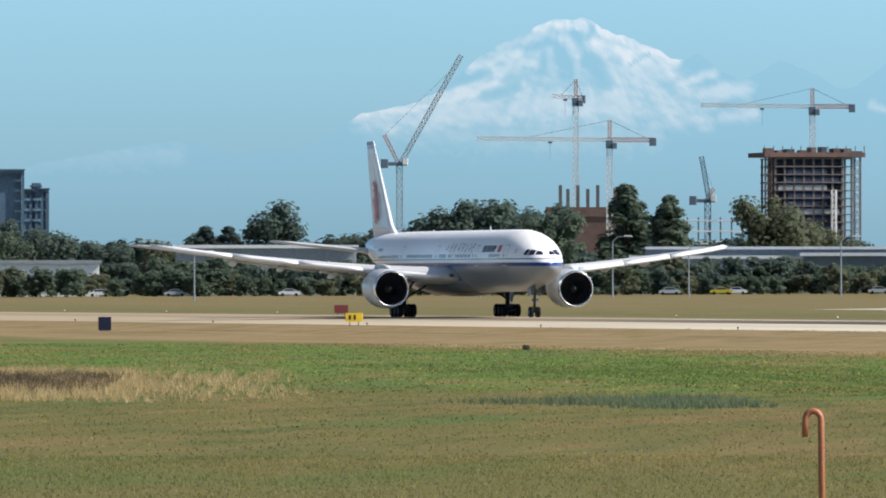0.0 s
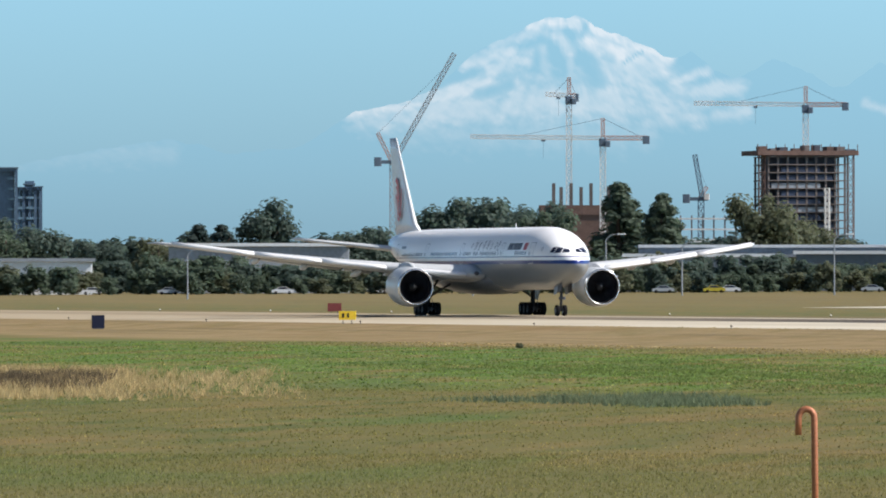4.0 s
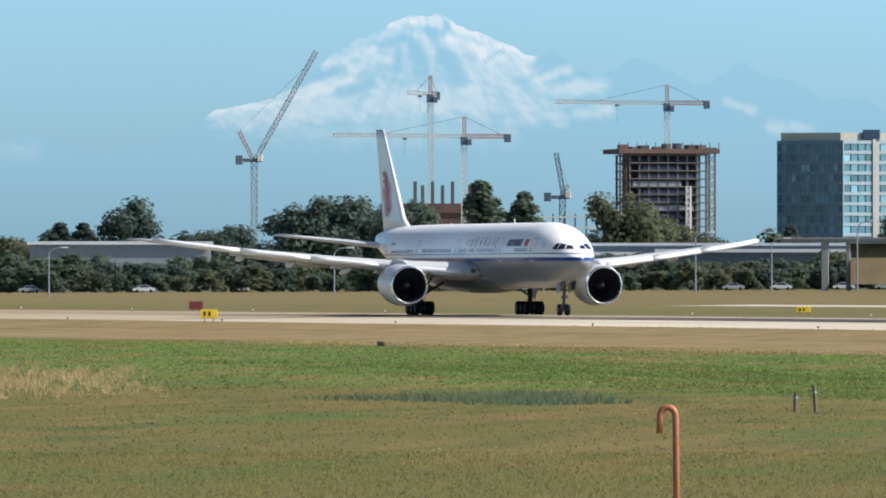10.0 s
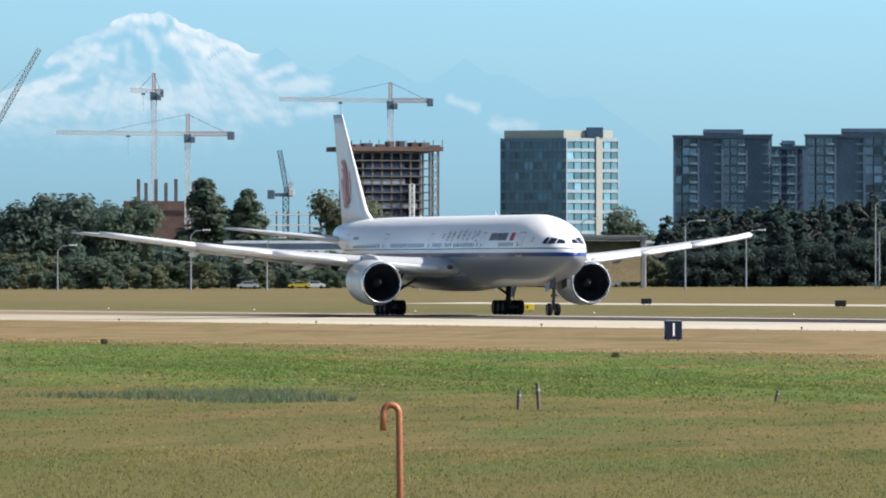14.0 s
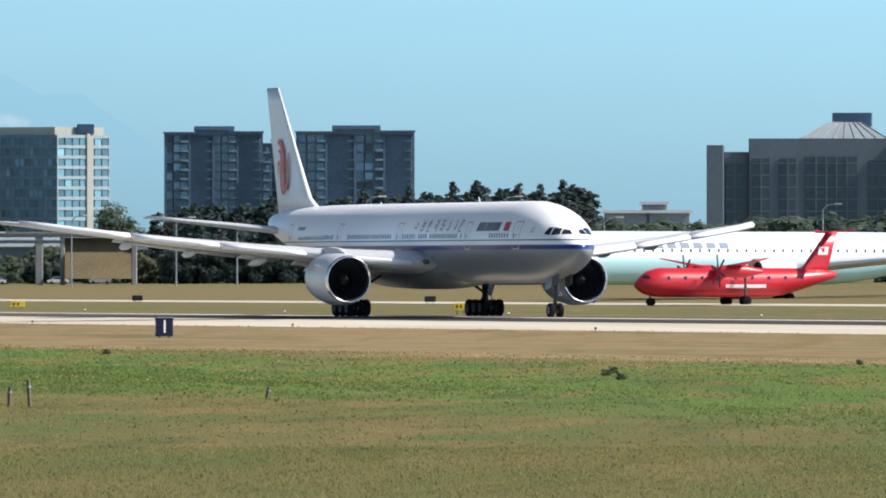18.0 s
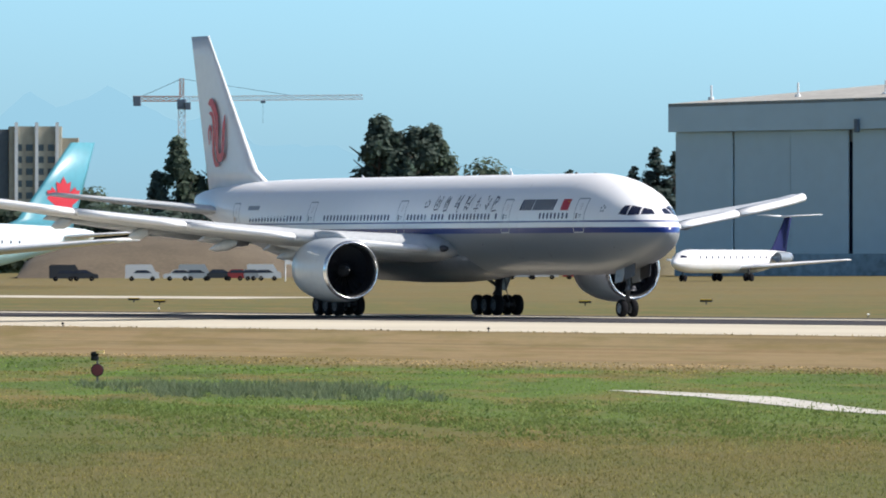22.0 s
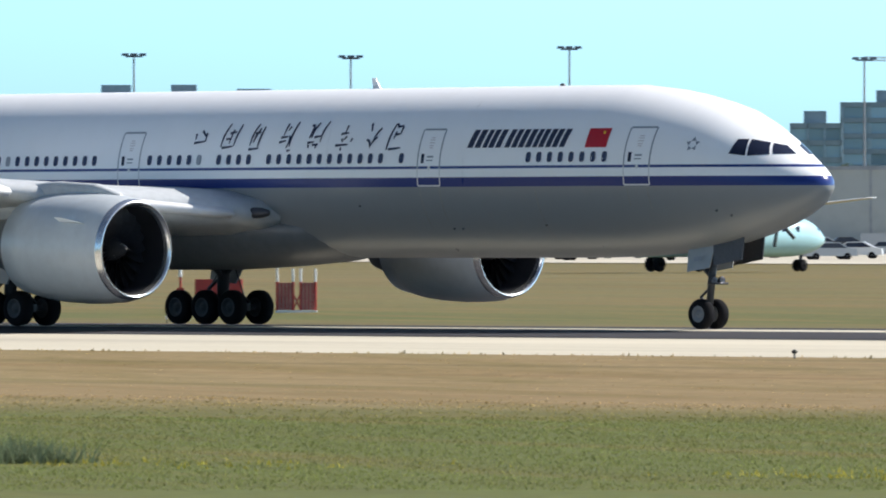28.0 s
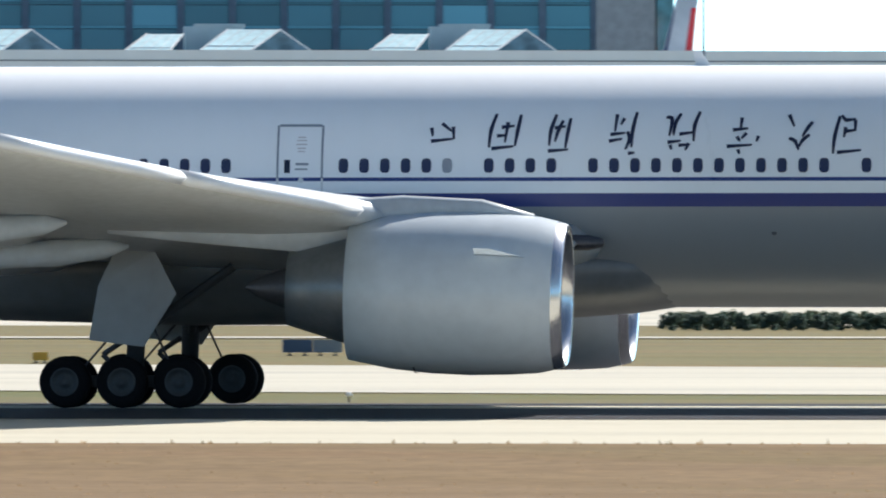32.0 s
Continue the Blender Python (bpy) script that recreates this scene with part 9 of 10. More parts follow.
for i in range(60):
    for k in range(7):
        az = -66.7 + 2.1 * i / 59
        u = k / 6
        p = spot(az, 1640 + 70 * u)
        mound.append((p.x, p.y, land(p.y) - 0.05 + (rise(0.23, 1650) - 2.2) * math.sin(math.pi * u) ** 0.6 * min(1, i / 4, (59 - i) / 4) + 0.25 * noise.noise(Vector((i * 0.4, k, 3)))))
tagged(part("earth_bank", mesh("bank", mound, [(i * 7 + k, (i + 1) * 7 + k, (i + 1) * 7 + k + 1, i * 7 + k + 1) for i in range(59) for k in range(6)], True), mat("dry_bank", (0.125, 0.108, 0.060), 0.95, 0.0, 0.3, 3.0, 0.5)), "bank of dry grass before the trees", "mound", kind="structure")


# ---- vehicles ----
container_green = mat("container_green", (0.03, 0.07, 0.055), 0.5, 0.0, 0.2, 0.6)
depot_grey = mat("depot_grey_cladding", (0.34, 0.37, 0.37), 0.7, 0.0, 0.12, 8.0)
car_paints = [mat("car_" + n, c, 0.3, 0.1) for n, c in (("white", (0.7, 0.7, 0.7)), ("silver", (0.4, 0.42, 0.44)), ("black", (0.03, 0.03, 0.035)), ("red", (0.35, 0.03, 0.03)), ("blue", (0.05, 0.1, 0.25)), ("yellow", (0.55, 0.42, 0.03)))]


def car(az, d, paint, label, kind="car", turn=0.0, size=1.0):
    c = thing(kind, label, kind, "parked vehicles", at=standing(az, d, turn))
    s = Shape()
    L = 2.2 * size
    prof = [(-L, 0.35), (-L, 0.85), (-L * 0.62, 0.98), (-L * 0.36, 1.48), (L * 0.3, 1.5), (L * 0.72, 1.0), (L, 0.9), (L * 1.02, 0.35)]
    if kind == "van":
        prof = [(-L, 0.35), (-L, 2.0), (-L * 0.9, 2.15), (L * 0.55, 2.15), (L * 0.8, 1.25), (L, 1.1), (L * 1.02, 0.35)]
    n = len(prof)
    s.add([(x, -0.88, z) for x, z in prof] + [(x, 0.88, z) for x, z in prof], [tuple(range(n)), tuple(range(2 * n - 1, n - 1, -1))] + [(i, n + i, n + (i + 1) % n, (i + 1) % n) for i in range(n)])
    part("body", s.mesh("body"), car_paints[paint], c)
    part("window_band", Shape().add([(-L * 0.5, -0.895, 1.02), (L * 0.6, -0.895, 1.02), (L * 0.28, -0.895, 1.42), (-L * 0.34, -0.895, 1.40)], [(0, 1, 2, 3)]).mesh("glass"), window_dark, c)
    for x in (-L * 0.62, L * 0.62):
        for y in (-0.78, 0.78):
            part("wheel", Shape().spin([(-0.1, 0.05), (-0.11, 0.28), (-0.05, 0.34), (0.05, 0.34), (0.11, 0.28), (0.1, 0.05)], 14, "y").mesh("wheel", True), black_rubber, c, at=pose(x, y, 0.34))
    return c


rc = random.Random(3)
names = ["white", "silver", "black", "red", "blue", "yellow"]
for i in range(46):
    p = rc.choice((0, 0, 1, 1, 2, 2, 3, 4))
    car(-49.5 + i * 0.155 + rc.uniform(-0.03, 0.03), 1090 + rc.choice((0, 14, 28)), p, f"{names[p]} car in the airport car park", turn=rc.uniform(-8, 8))
for az, d, p in ((-74.03, 2180, 5), (-72.95, 2180, 0), (-73.2, 2180, 1), (-72.62, 2180, 0), (-74.3, 2180, 1), (-76.3, 2190, 0), (-76.9, 2190, 1), (-77.3, 2190, 0), (-75.8, 2190, 0), (-73.95, 2185, 0), (-72.4, 2185, 1), (-71.9, 2185, 0)):
    car(az, d, p, f"{names[p]} car on the perimeter road")
for az, p, k in ((-67.5, 0, "van"), (-67.3, 0, "car"), (-67.22, 1, "van"), (-67.1, 2, "car"), (-67.0, 3, "car"), (-66.93, 1, "car"), (-66.86, 0, "van"), (-66.62, 2, "car"), (-65.4, 0, "van"), (-65.2, 3, "car"), (-65.05, 2, "van"), (-64.95, 0, "car"), (-65.5, 1, "car"), (-69.1, 2, "van"), (-67.9, 2, "van"), (-67.82, 2, "car")):
    car(az, 1420, p, f"{names[p]} {k} parked below the earth bank", k)
for i in range(34):
    p = rc.choice((0, 0, 0, 1, 1, 2, 2, 3, 4))
    car(-46.3 + i * 0.18 + rc.uniform(-0.04, 0.04), 905 + 22 * (i % 4) + rc.uniform(-4, 4), p, f"{names[p]} {'van' if i % 3 == 0 else 'car'} in the airport car park", "van" if i % 3 == 0 else "car", turn=rc.uniform(-25, 25), size=1.0 if i % 3 else 1.05)
depot = thing("freight_depot", "long plain grey freight depot behind the car park", "building", at=standing(-45.0, 1190))
dz = rise(0.425, 1190) - spot(-45.0, 1190).z
part("wall", Shape().box(-46, 44, 0, 20, 0, dz, 0.1).mesh("wall"), depot_grey, depot)
part("coping", Shape().box(-46.3, 44.3, -0.3, 20.2, dz, dz + 0.4).mesh("coping"), slab_grey, depot)
for k in range(11):
    part("wall_seam", Shape().box(-42 + k * 8.0, -41.8 + k * 8.0, -0.06, 0.0, 0, dz).mesh("seam"), slab_grey, depot)
hut = thing("site_hut", "white flat-roofed site hut beside the apron", "hut", at=standing(-40.34, 660))
part("shell", Shape().box(-3.2, 3.2, 0, 2.6, 0.05, 2.35, 0.05).mesh("shell"), white_cladding, hut)
part("roof", Shape().box(-3.35, 3.35, -0.15, 2.75, 2.35, 2.47).mesh("roof"), slab_grey, hut)
part("hut_window", Shape().box(-1.2, -0.4, -0.05, 0.0, 1.1, 2.0).mesh("glass"), window_dark, hut)
part("door_leaf", Shape().box(1.0, 1.9, -0.05, 0.0, 0.1, 2.05).mesh("leaf"), slab_grey, hut)
cabin = thing("portable_toilet", "blue portable toilet cabin beside the site hut", "cabin", at=standing(-40.91, 655))
part("shell", Shape().box(-0.45, 0.45, 0, 1.0, 0.05, 1.95, 0.05).mesh("shell"), mat("cabin_blue", (0.05, 0.15, 0.32), 0.5, 0.0, 0.1, 0.6), cabin)
part("roof", Shape().box(-0.5, 0.5, -0.05, 1.05, 1.95, 2.12, 0.1).mesh("roof"), slab_white, cabin)
part("door_leaf", Shape().box(-0.33, 0.33, -0.03, 0.0, 0.15, 1.8).mesh("leaf"), mat("cabin_door", (0.09, 0.2, 0.38), 0.5), cabin)


def truck(az, d, label, load, paint, turn=0.0):
    """Cab, chassis and wheels with a flat bed, a box or a tank on it; nose to local -x."""
    t = thing("truck", label, "truck", "airport trucks", at=standing(az, d, turn))
    part("cab", Shape().add([(x, y, z) for y in (-1.0, 1.0) for x, z in ((-3.0, 0.5), (-3.0, 1.15), (-2.1, 1.3), (-1.6, 2.05), (-0.5, 2.1), (-0.5, 0.5))], [tuple(range(6)), tuple(range(11, 5, -1))] + [(i, 6 + i, 6 + (i + 1) % 6, (i + 1) % 6) for i in range(6)]).mesh("cab"), paint, t)
    part("cab_window", Shape().quad((-1.75, -1.01, 1.35), (-0.75, -1.01, 1.35), (-0.75, -1.01, 1.95), (-1.5, -1.01, 1.95)).mesh("glass"), window_dark, t)
    part("chassis", Shape().box(-0.5, 3.2, -0.9, 0.9, 0.55, 0.85).mesh("chassis"), black_paint, t)
    if load == "tank":
        part("tank", Shape().spin([(-0.35, 0.1), (-0.35, 0.95), (-0.2, 1.1), (4.2, 1.1), (4.35, 0.95), (4.35, 0.1)], 20, "x", (0, 0, 2.0)).mesh("tank", True), white_cladding, t, "white cylindrical tank")
    elif load == "box":
        part("box_body", Shape().box(-0.4, 3.8, -1.15, 1.15, 0.9, 2.9, 0.08).mesh("box"), white_cladding, t)
    else:
        part("flat_bed", Shape().box(-0.4, 3.2, -1.05, 1.05, 0.85, 1.05).box(-0.4, -0.3, -1.0, 1.0, 1.05, 1.7).mesh("bed"), slab_grey, t)
    for x in (-2.2, 1.9, 2.8):
        for y in (-0.9, 0.9):
            part("wheel", Shape().spin([(-0.13, 0.05), (-0.14, 0.34), (-0.06, 0.42), (0.06, 0.42), (0.14, 0.34), (0.13, 0.05)], 14, "y").mesh("wheel", True), black_rubber, t, at=pose(x, y, 0.42))


for a_, d_, p_, lab, tn in ((-56.095, 1075, 0, "white van parked beside the cargo shed", 70), (-55.917, 1068, 0, "white car parked beside the cargo shed", 80), (-55.774, 1082, 1, "grey car parked beside the cargo shed", 60)):
    car(a_, d_, p_, lab, turn=tn)
truck(-38.5, 730, "white flat-bed truck before the gravel banks", "bed", car_paints[0])
truck(-29.05, 1010, "white fuel tanker on the apron", "tank", car_paints[0])
truck(-28.36, 1040, "white box van truck on the apron", "box", car_paints[0], 180)
truck(-27.85, 1030, "grey flat-bed truck on the apron", "bed", car_paints[1], 180)
truck(-24.5, 1000, "white catering truck near a parked jet", "box", car_paints[0])
for i in range(16):
    q = thing("baggage_cart", "low baggage cart with luggage and a pale canopy", "cart", "baggage carts", at=standing(-29.6 + 0.19 * i + rc.uniform(-0.05, 0.05), 1000 + rc.uniform(-8, 8), rc.uniform(-15, 15)))
    part("deck", Shape().box(-1.3, 1.3, -0.7, 0.7, 0.35, 0.5).mesh("deck"), dark_metal, q)
    part("load", Shape().box(-1.1, 1.1 - rc.uniform(0, 0.9), -0.6, 0.6, 0.5, 0.8 + rc.uniform(0, 0.6), 0.1).mesh("load"), rc.choice((container_green, brick_brown, navy_band, slab_grey)), q)
    part("canopy", Shape().box(-1.3, 1.3, -0.7, 0.7, 1.75, 1.85).box(-1.28, -1.2, -0.65, -0.57, 0.5, 1.75).box(1.2, 1.28, -0.65, -0.57, 0.5, 1.75).mesh("canopy"), slab_white, q)
    for x in (-0.9, 0.9):
        part("wheel", Shape().spin([(-0.06, 0.03), (-0.06, 0.2), (0.06, 0.2), (0.06, 0.03)], 10, "y", (x, -0.6, 0.2)).spin([(-0.06, 0.03), (-0.06, 0.2), (0.06, 0.2), (0.06, 0.03)], 10, "y", (x, 0.6, 0.2)).mesh("wheel", True), black_rubber, q)
for i in range(8):
    q = thing("equipment_dolly", "low dark ground-equipment dolly on the apron", "cart", "ground-equipment dollies", at=standing(-17.38 + 0.17 * i + rc.uniform(-0.03, 0.03), 652 + rc.uniform(-3, 3), rc.uniform(-6, 6)))
    part("deck", Shape().box(-1.1, 1.0 - rc.uniform(0, 0.5), -0.7, 0.7, 0.28, 0.42 + rc.uniform(0, 0.2), 0.04).mesh("deck"), dark_metal, q)
    for x in (-0.8, 0.7):
        part("wheel", Shape().spin([(-0.08, 0.03), (-0.08, 0.22), (0.08, 0.22), (0.08, 0.03)], 10, "y", (x, -0.6, 0.22)).mesh("wheel", True), black_rubber, q)
    part("tow_bar", Shape().tube((1.0, 0, 0.35), (1.7, 0, 0.2), 0.04, n=5).mesh("bar"), dark_metal, q)
crate_mats = (slab_grey, slab_white, brick_brown, navy_band, hotel_stone, concrete)
for i in range(40):
    w_, h_ = rc.uniform(1.2, 2.8), rc.uniform(0.9, 2.9)
    q = thing("cargo_pallet", "loaded cargo pallet in the freight yard", "pallet", "pallets in the freight yard", at=standing(-55.75 + 0.085 * i + rc.uniform(-0.03, 0.03), 1090 + rc.uniform(-12, 14), rc.uniform(-20, 20)))
    part("base", Shape().box(-w_ / 2, w_ / 2, -0.8, 0.8, 0.0, 0.18).mesh("base"), bark, q)
    part("load", Shape().box(-w_ / 2 + 0.05, w_ / 2 - 0.05, -0.75, 0.75, 0.18, h_, 0.12).mesh("load"), crate_mats[rc.randrange(6)], q)
yard = thing("yard_fence", "grey mesh fence along the freight yard", "fence", at=standing(-54.1, 1070))
for k in range(24):
    part("post", Shape().tube((-33 + k * 2.9, 0, -0.3), (-33 + k * 2.9, 0, 2.5), 0.06, n=6).mesh("post"), slab_grey, yard)
for z in (0.5, 1.1, 1.7, 2.4):
    part("rail", Shape().tube((-33, 0, z), (33.7, 0, z), 0.03, n=5).mesh("rail"), slab_grey, yard)
for az, el in ((-55.15, 0.60), (-54.95, 0.66), (-54.75, 0.62), (-54.5, 0.65), (-54.2, 0.6)):
    tree("round", az, 1500, tall(el, 1500), 0.8, 1, rt.randrange(9), "broad mid-green tree behind the cargo shed")
lot = thing("parking_deck", "low grey concrete parking deck beside the apron", "parking deck", at=standing(-29.8, 1190))
deck_top = rise(0.085, 1190) - spot(-29.8, 1190).z
part("deck", Shape().box(-11, 12, -4, 30, 0, deck_top, 0.1).mesh("deck"), slab_grey, lot)
part("kerb", Shape().box(-11, 12, -4.2, -4.02, 0, deck_top + 0.15).mesh("kerb"), slab_white, lot)
for i in range(13):
    p = rc.choice((0, 0, 1, 1, 0, 4, 2))
    c = car(-30.25 + 0.08 * (i % 11) + rc.uniform(-0.015, 0.015), 1189 + 7 * (i % 4), p, f"{names[p]} car on the low parking deck", turn=60 + rc.uniform(-20, 20))
    c.matrix_basis = Matrix.Translation((0, 0, rise(0.085, 1190) - c.matrix_basis.translation.z + 0.01)) @ c.matrix_basis
for i, az in enumerate((-24.6, -23.5, -22.6, -21.9, -20.3, -19.6, -18.9, -17.9, -17.3, -16.6, -15.9, -15.3)):
    car(az, 1010 + 10 * (i % 3), (0, 2, 1)[i % 3], f"{names[(0, 2, 1)[i % 3]]} service van on the apron", "van", size=1.1)
tk = thing("fire_truck", "yellow-green airport rescue truck driving off-road tyres", "truck", at=standing(-22.05, 520, 0))
green_yellow = mat("rescue_yellow", (0.42, 0.40, 0.06), 0.35, 0.0, 0.1, 1.0)
part("body", Shape().add([(x, y, z) for y in (-0.95, 0.95) for x, z in ((-2.6, 0.55), (-2.6, 1.55), (-0.2, 1.6), (0.5, 1.62), (1.2, 1.1), (2.5, 1.0), (2.6, 0.55))], [tuple(range(7)), tuple(range(13, 6, -1))] + [(i, 7 + i, 7 + (i + 1) % 7, (i + 1) % 7) for i in range(7)]).mesh("body"), green_yellow, tk)
part("cab_window", Shape().quad((-0.1, -0.965, 1.12), (0.95, -0.965, 1.12), (0.45, -0.965, 1.55), (-0.1, -0.965, 1.55)).mesh("glass"), window_dark, tk)
part("side_stripe", Shape().box(-2.5, 2.4, -0.975, -0.96, 0.8, 0.9).mesh("stripe"), slab_white, tk)
part("bumper", Shape().box(2.5, 2.8, -0.9, 0.9, 0.5, 0.85, 0.05).mesh("bumper"), black_paint, tk)
for x in (-1.6, 1.6):
    for y in (-0.85, 0.85):
        w_ = part("wheel", Shape().spin([(-0.14, 0.05), (-0.15, 0.3), (-0.08, 0.38), (0.08, 0.38), (0.15, 0.3), (0.14, 0.05)], 18, "y").mesh("wheel", True), black_rubber, tk, at=pose(x, y, 0.38))
        part("rim", Shape().spin([(-0.16, 0.02), (-0.155, 0.2), (0.155, 0.2), (0.16, 0.02)], 12, "y").mesh("rim"), gear_metal, w_)

for k in range(7):
    q = thing("baggage_container", "dark green baggage container on the apron", "container", "baggage containers", at=standing(-26.36 + 0.075 * k, 930))
    part("shell", Shape().add([(x, y, z) for y in (0, 1.5) for x, z in ((-0.55, 0.3), (0.55, 0.3), (0.55, 1.9), (-0.55, 1.9), (-0.58, 0.9))], [(0, 1, 2, 3, 4), (9, 8, 7, 6, 5)] + [(i, 5 + i, 5 + (i + 1) % 5, (i + 1) % 5) for i in range(5)]).mesh("shell"), container_green, q)
    part("dolly", Shape().box(-0.6, 0.6, 0, 1.5, 0.1, 0.3).mesh("dolly"), dark_metal, q)

nb = thing("notice_board", "white notice board on a single post", "sign", at=standing(-66.71, 1380))
part("post", Shape().tube((-0.9, 0, -0.05), (-0.9, 0, 3.2), 0.09, n=6).mesh("post"), slab_white, nb)
part("panel", Shape().box(-0.95, 0.95, -0.06, 0.06, 2.1, 3.3, 0.03).mesh("panel"), sign_white, nb)


# ---- grass and weeds in front of the runway ----
def blades(name, label, centres, height, width, per, material, seed, lean=0.45):
    """Many grass tufts as one object: per blade a bent pair of triangles."""
    r = np.random.RandomState(seed)
    c = np.repeat(centres, per, axis=0)
    n = len(c)
    c[:, :2] += r.normal(0, width * 2.0, (n, 2))
    h = height * r.uniform(0.45, 1.15, n) * np.repeat(r.uniform(0.6, 1.2, len(centres)), per)
    a = r.uniform(0, 2 * np.pi, n)
    side = np.stack([np.cos(a), np.sin(a), np.zeros(n)], 1) * (width * r.uniform(0.5, 1.2, n))[:, None]
    b = r.uniform(0, 2 * np.pi, n)
    tip = np.stack([np.cos(b), np.sin(b), np.zeros(n)], 1) * (h * lean * r.uniform(0.2, 1.2, n))[:, None]
    up = np.zeros((n, 3))
    up[:, 2] = h
    v = np.stack([c - side, c + side, c + up + tip], 1).reshape(-1, 3)
    me = bpy.data.meshes.new(name)
    me.vertices.add(3 * n)
    me.vertices.foreach_set("co", v.astype(np.float32).ravel())
    me.loops.add(3 * n)
    me.loops.foreach_set("vertex_index", np.arange(3 * n, dtype=np.int32))
    me.polygons.add(n)
    me.polygons.foreach_set("loop_start", np.arange(0, 3 * n, 3, dtype=np.int32))
    me.polygons.foreach_set("loop_total", np.full(n, 3, dtype=np.int32))
    me.update(calc_edges=True)
    return tagged(part(name, me, material), label, "grass", kind="stuff")


def scatter(n, d0, d1, az0, az1, y0, y1, seed, sink=0.02):
    """Random places on the land between two distances, bearings and runway offsets."""
    r = np.random.RandomState(seed)
    d = np.sqrt(r.uniform(d0 * d0, d1 * d1, n))
    a = np.radians(r.uniform(az0, az1, n))
    x, y = d * np.sin(a), d * np.cos(a)
    k = (y > y0) & (y < y1)
    x, y = x[k], y[k]
    z = np.interp(y, [p[0] for p in PROFILE], [p[1] for p in PROFILE]) - sink
    return np.stack([x, y, z], 1)


grass_mat = ground_material("grass_blades", True)
blades("grass_near", "dry olive grass in the foreground", scatter(400000, 182, 262, -79, -22, 20, 196, 1), 0.085, 0.016, 2, grass_mat, 1, 0.7)
blades("grass_middle", "green and tan airfield grass", scatter(150000, 255, 430, -79, -40, 20, 205, 2), 0.07, 0.04, 2, grass_mat, 2, 0.9)
blades("grass_far", "tall airfield grass towards the runway", scatter(90000, 420, 800, -79, -60, 60, 200, 3), 0.09, 0.09, 2, grass_mat, 3, 0.9)
blades("verge_grass", "short dry grass on the runway verge", scatter(90000, 185, 420, -72, -2, 196, 241, 4), 0.05, 0.03, 2, grass_mat, 4, 0.6)
blades("verge_weeds", "ragged tufts along the pavement edge", np.array([(x, 242.6 + 0.25 * math.sin(x * 0.7), -0.5) for x in np.arange(-900, 40, 0.7)]), 0.13, 0.05, 3, grass_mat, 14)


def tint_blades(name, c):
    m = mat(name, c, 0.9)
    n, l = m.node_tree.nodes, m.node_tree.links
    g = n.new("ShaderNodeNewGeometry")
    col = ramp(m, g.outputs["Random Per Island"], [(0.0, tuple(q * 1.3 for q in c)), (0.6, tuple(q * 1.7 for q in c)), (1.0, tuple(min(1, q * 2.3) for q in c))])
    l.new(col, n["Principled BSDF"].inputs["Base Color"])
    leaf, both = n.new("ShaderNodeBsdfTranslucent"), n.new("ShaderNodeMixShader")
    l.new(col, leaf.inputs["Color"])
    both.inputs["Fac"].default_value = 0.5
    l.new(n["Principled BSDF"].outputs[0], both.inputs[1])
    l.new(leaf.outputs[0], both.inputs[2])
    l.new(both.outputs[0], n["Material Output"].inputs["Surface"])
    return m


straw, reed, lush, bloom, rust = tint_blades("straw_blades", (0.31, 0.232, 0.112)), tint_blades("reed_blades", (0.088, 0.112, 0.062)), tint_blades("lush_blades", (0.092, 0.122, 0.033)), tint_blades("yellow_blooms", (0.24, 0.21, 0.035)), tint_blades("brown_weeds", (0.078, 0.058, 0.034))


def patch_at(corners, n, seed, ragged=0.3):
    """Random places in a quadrangle on the ground, thinned towards its rim."""
    r = np.random.RandomState(seed)
    a, b, c, d = [np.array(p, float) for p in corners]
    u, v = r.uniform(0, 1, n), r.uniform(0, 1, n)
    rim = np.minimum.reduce([u, 1 - u, v, 1 - v]) / ragged
    drift = np.sin(u * 23 + seed) * np.sin(v * 7 + u * 9 + seed * 2) + 0.6 * np.sin(u * 61 + v * 17)
    keep = r.uniform(0, 1, n) < np.clip(rim, 0, 1) * np.clip(0.75 + 0.6 * drift, 0, 1)
    u, v = u[keep, None], v[keep, None]
    p = a * (1 - u) * (1 - v) + b * u * (1 - v) + c * u * v + d * (1 - u) * v
    return np.concatenate([p, np.interp(p[:, 1], [q[0] for q in PROFILE], [q[1] for q in PROFILE])[:, None] - 0.02], 1)


blades("dry_tall_grass", "tall straw-coloured dry grass", patch_at([(-530, 111), (-524, 120), (-373, 86), (-374, 80)], 17000, 5, 0.45), 0.40, 0.03, 4, straw, 5, 0.8)
blades("dry_tall_grass", "straw-coloured grass heads", patch_at([(-526, 117), (-520, 127), (-372, 92), (-373, 84)], 4600, 6, 0.5), 0.36, 0.022, 4, straw, 6, 0.8)
blades("brown_weeds", "brown seed heads among the dry grass", patch_at([(-480, 101), (-477, 109), (-400, 90.5), (-403, 85)], 15000, 21, 0.5), 0.50, 0.03, 4, rust, 21, 0.7)
blades("reeds", "grey-green reeds in a damp hollow", patch_at([(-372, 95), (-398, 114), (-352, 103), (-348, 98)], 3600, 7), 0.30, 0.03, 4, reed, 7, 0.8)
blades("reeds", "grey-green reeds beside the marker lamp", patch_at([(-362, 146), (-353, 156), (-300, 135), (-318, 132)], 5200, 8), 0.30, 0.03, 4, reed, 8, 0.8)
blades("lush_grass", "lush bright green grass strip", patch_at([(-340, 118), (-300, 150), (-215, 118), (-235, 98)], 22000, 9), 0.11, 0.045, 3, lush, 9, 1.3)
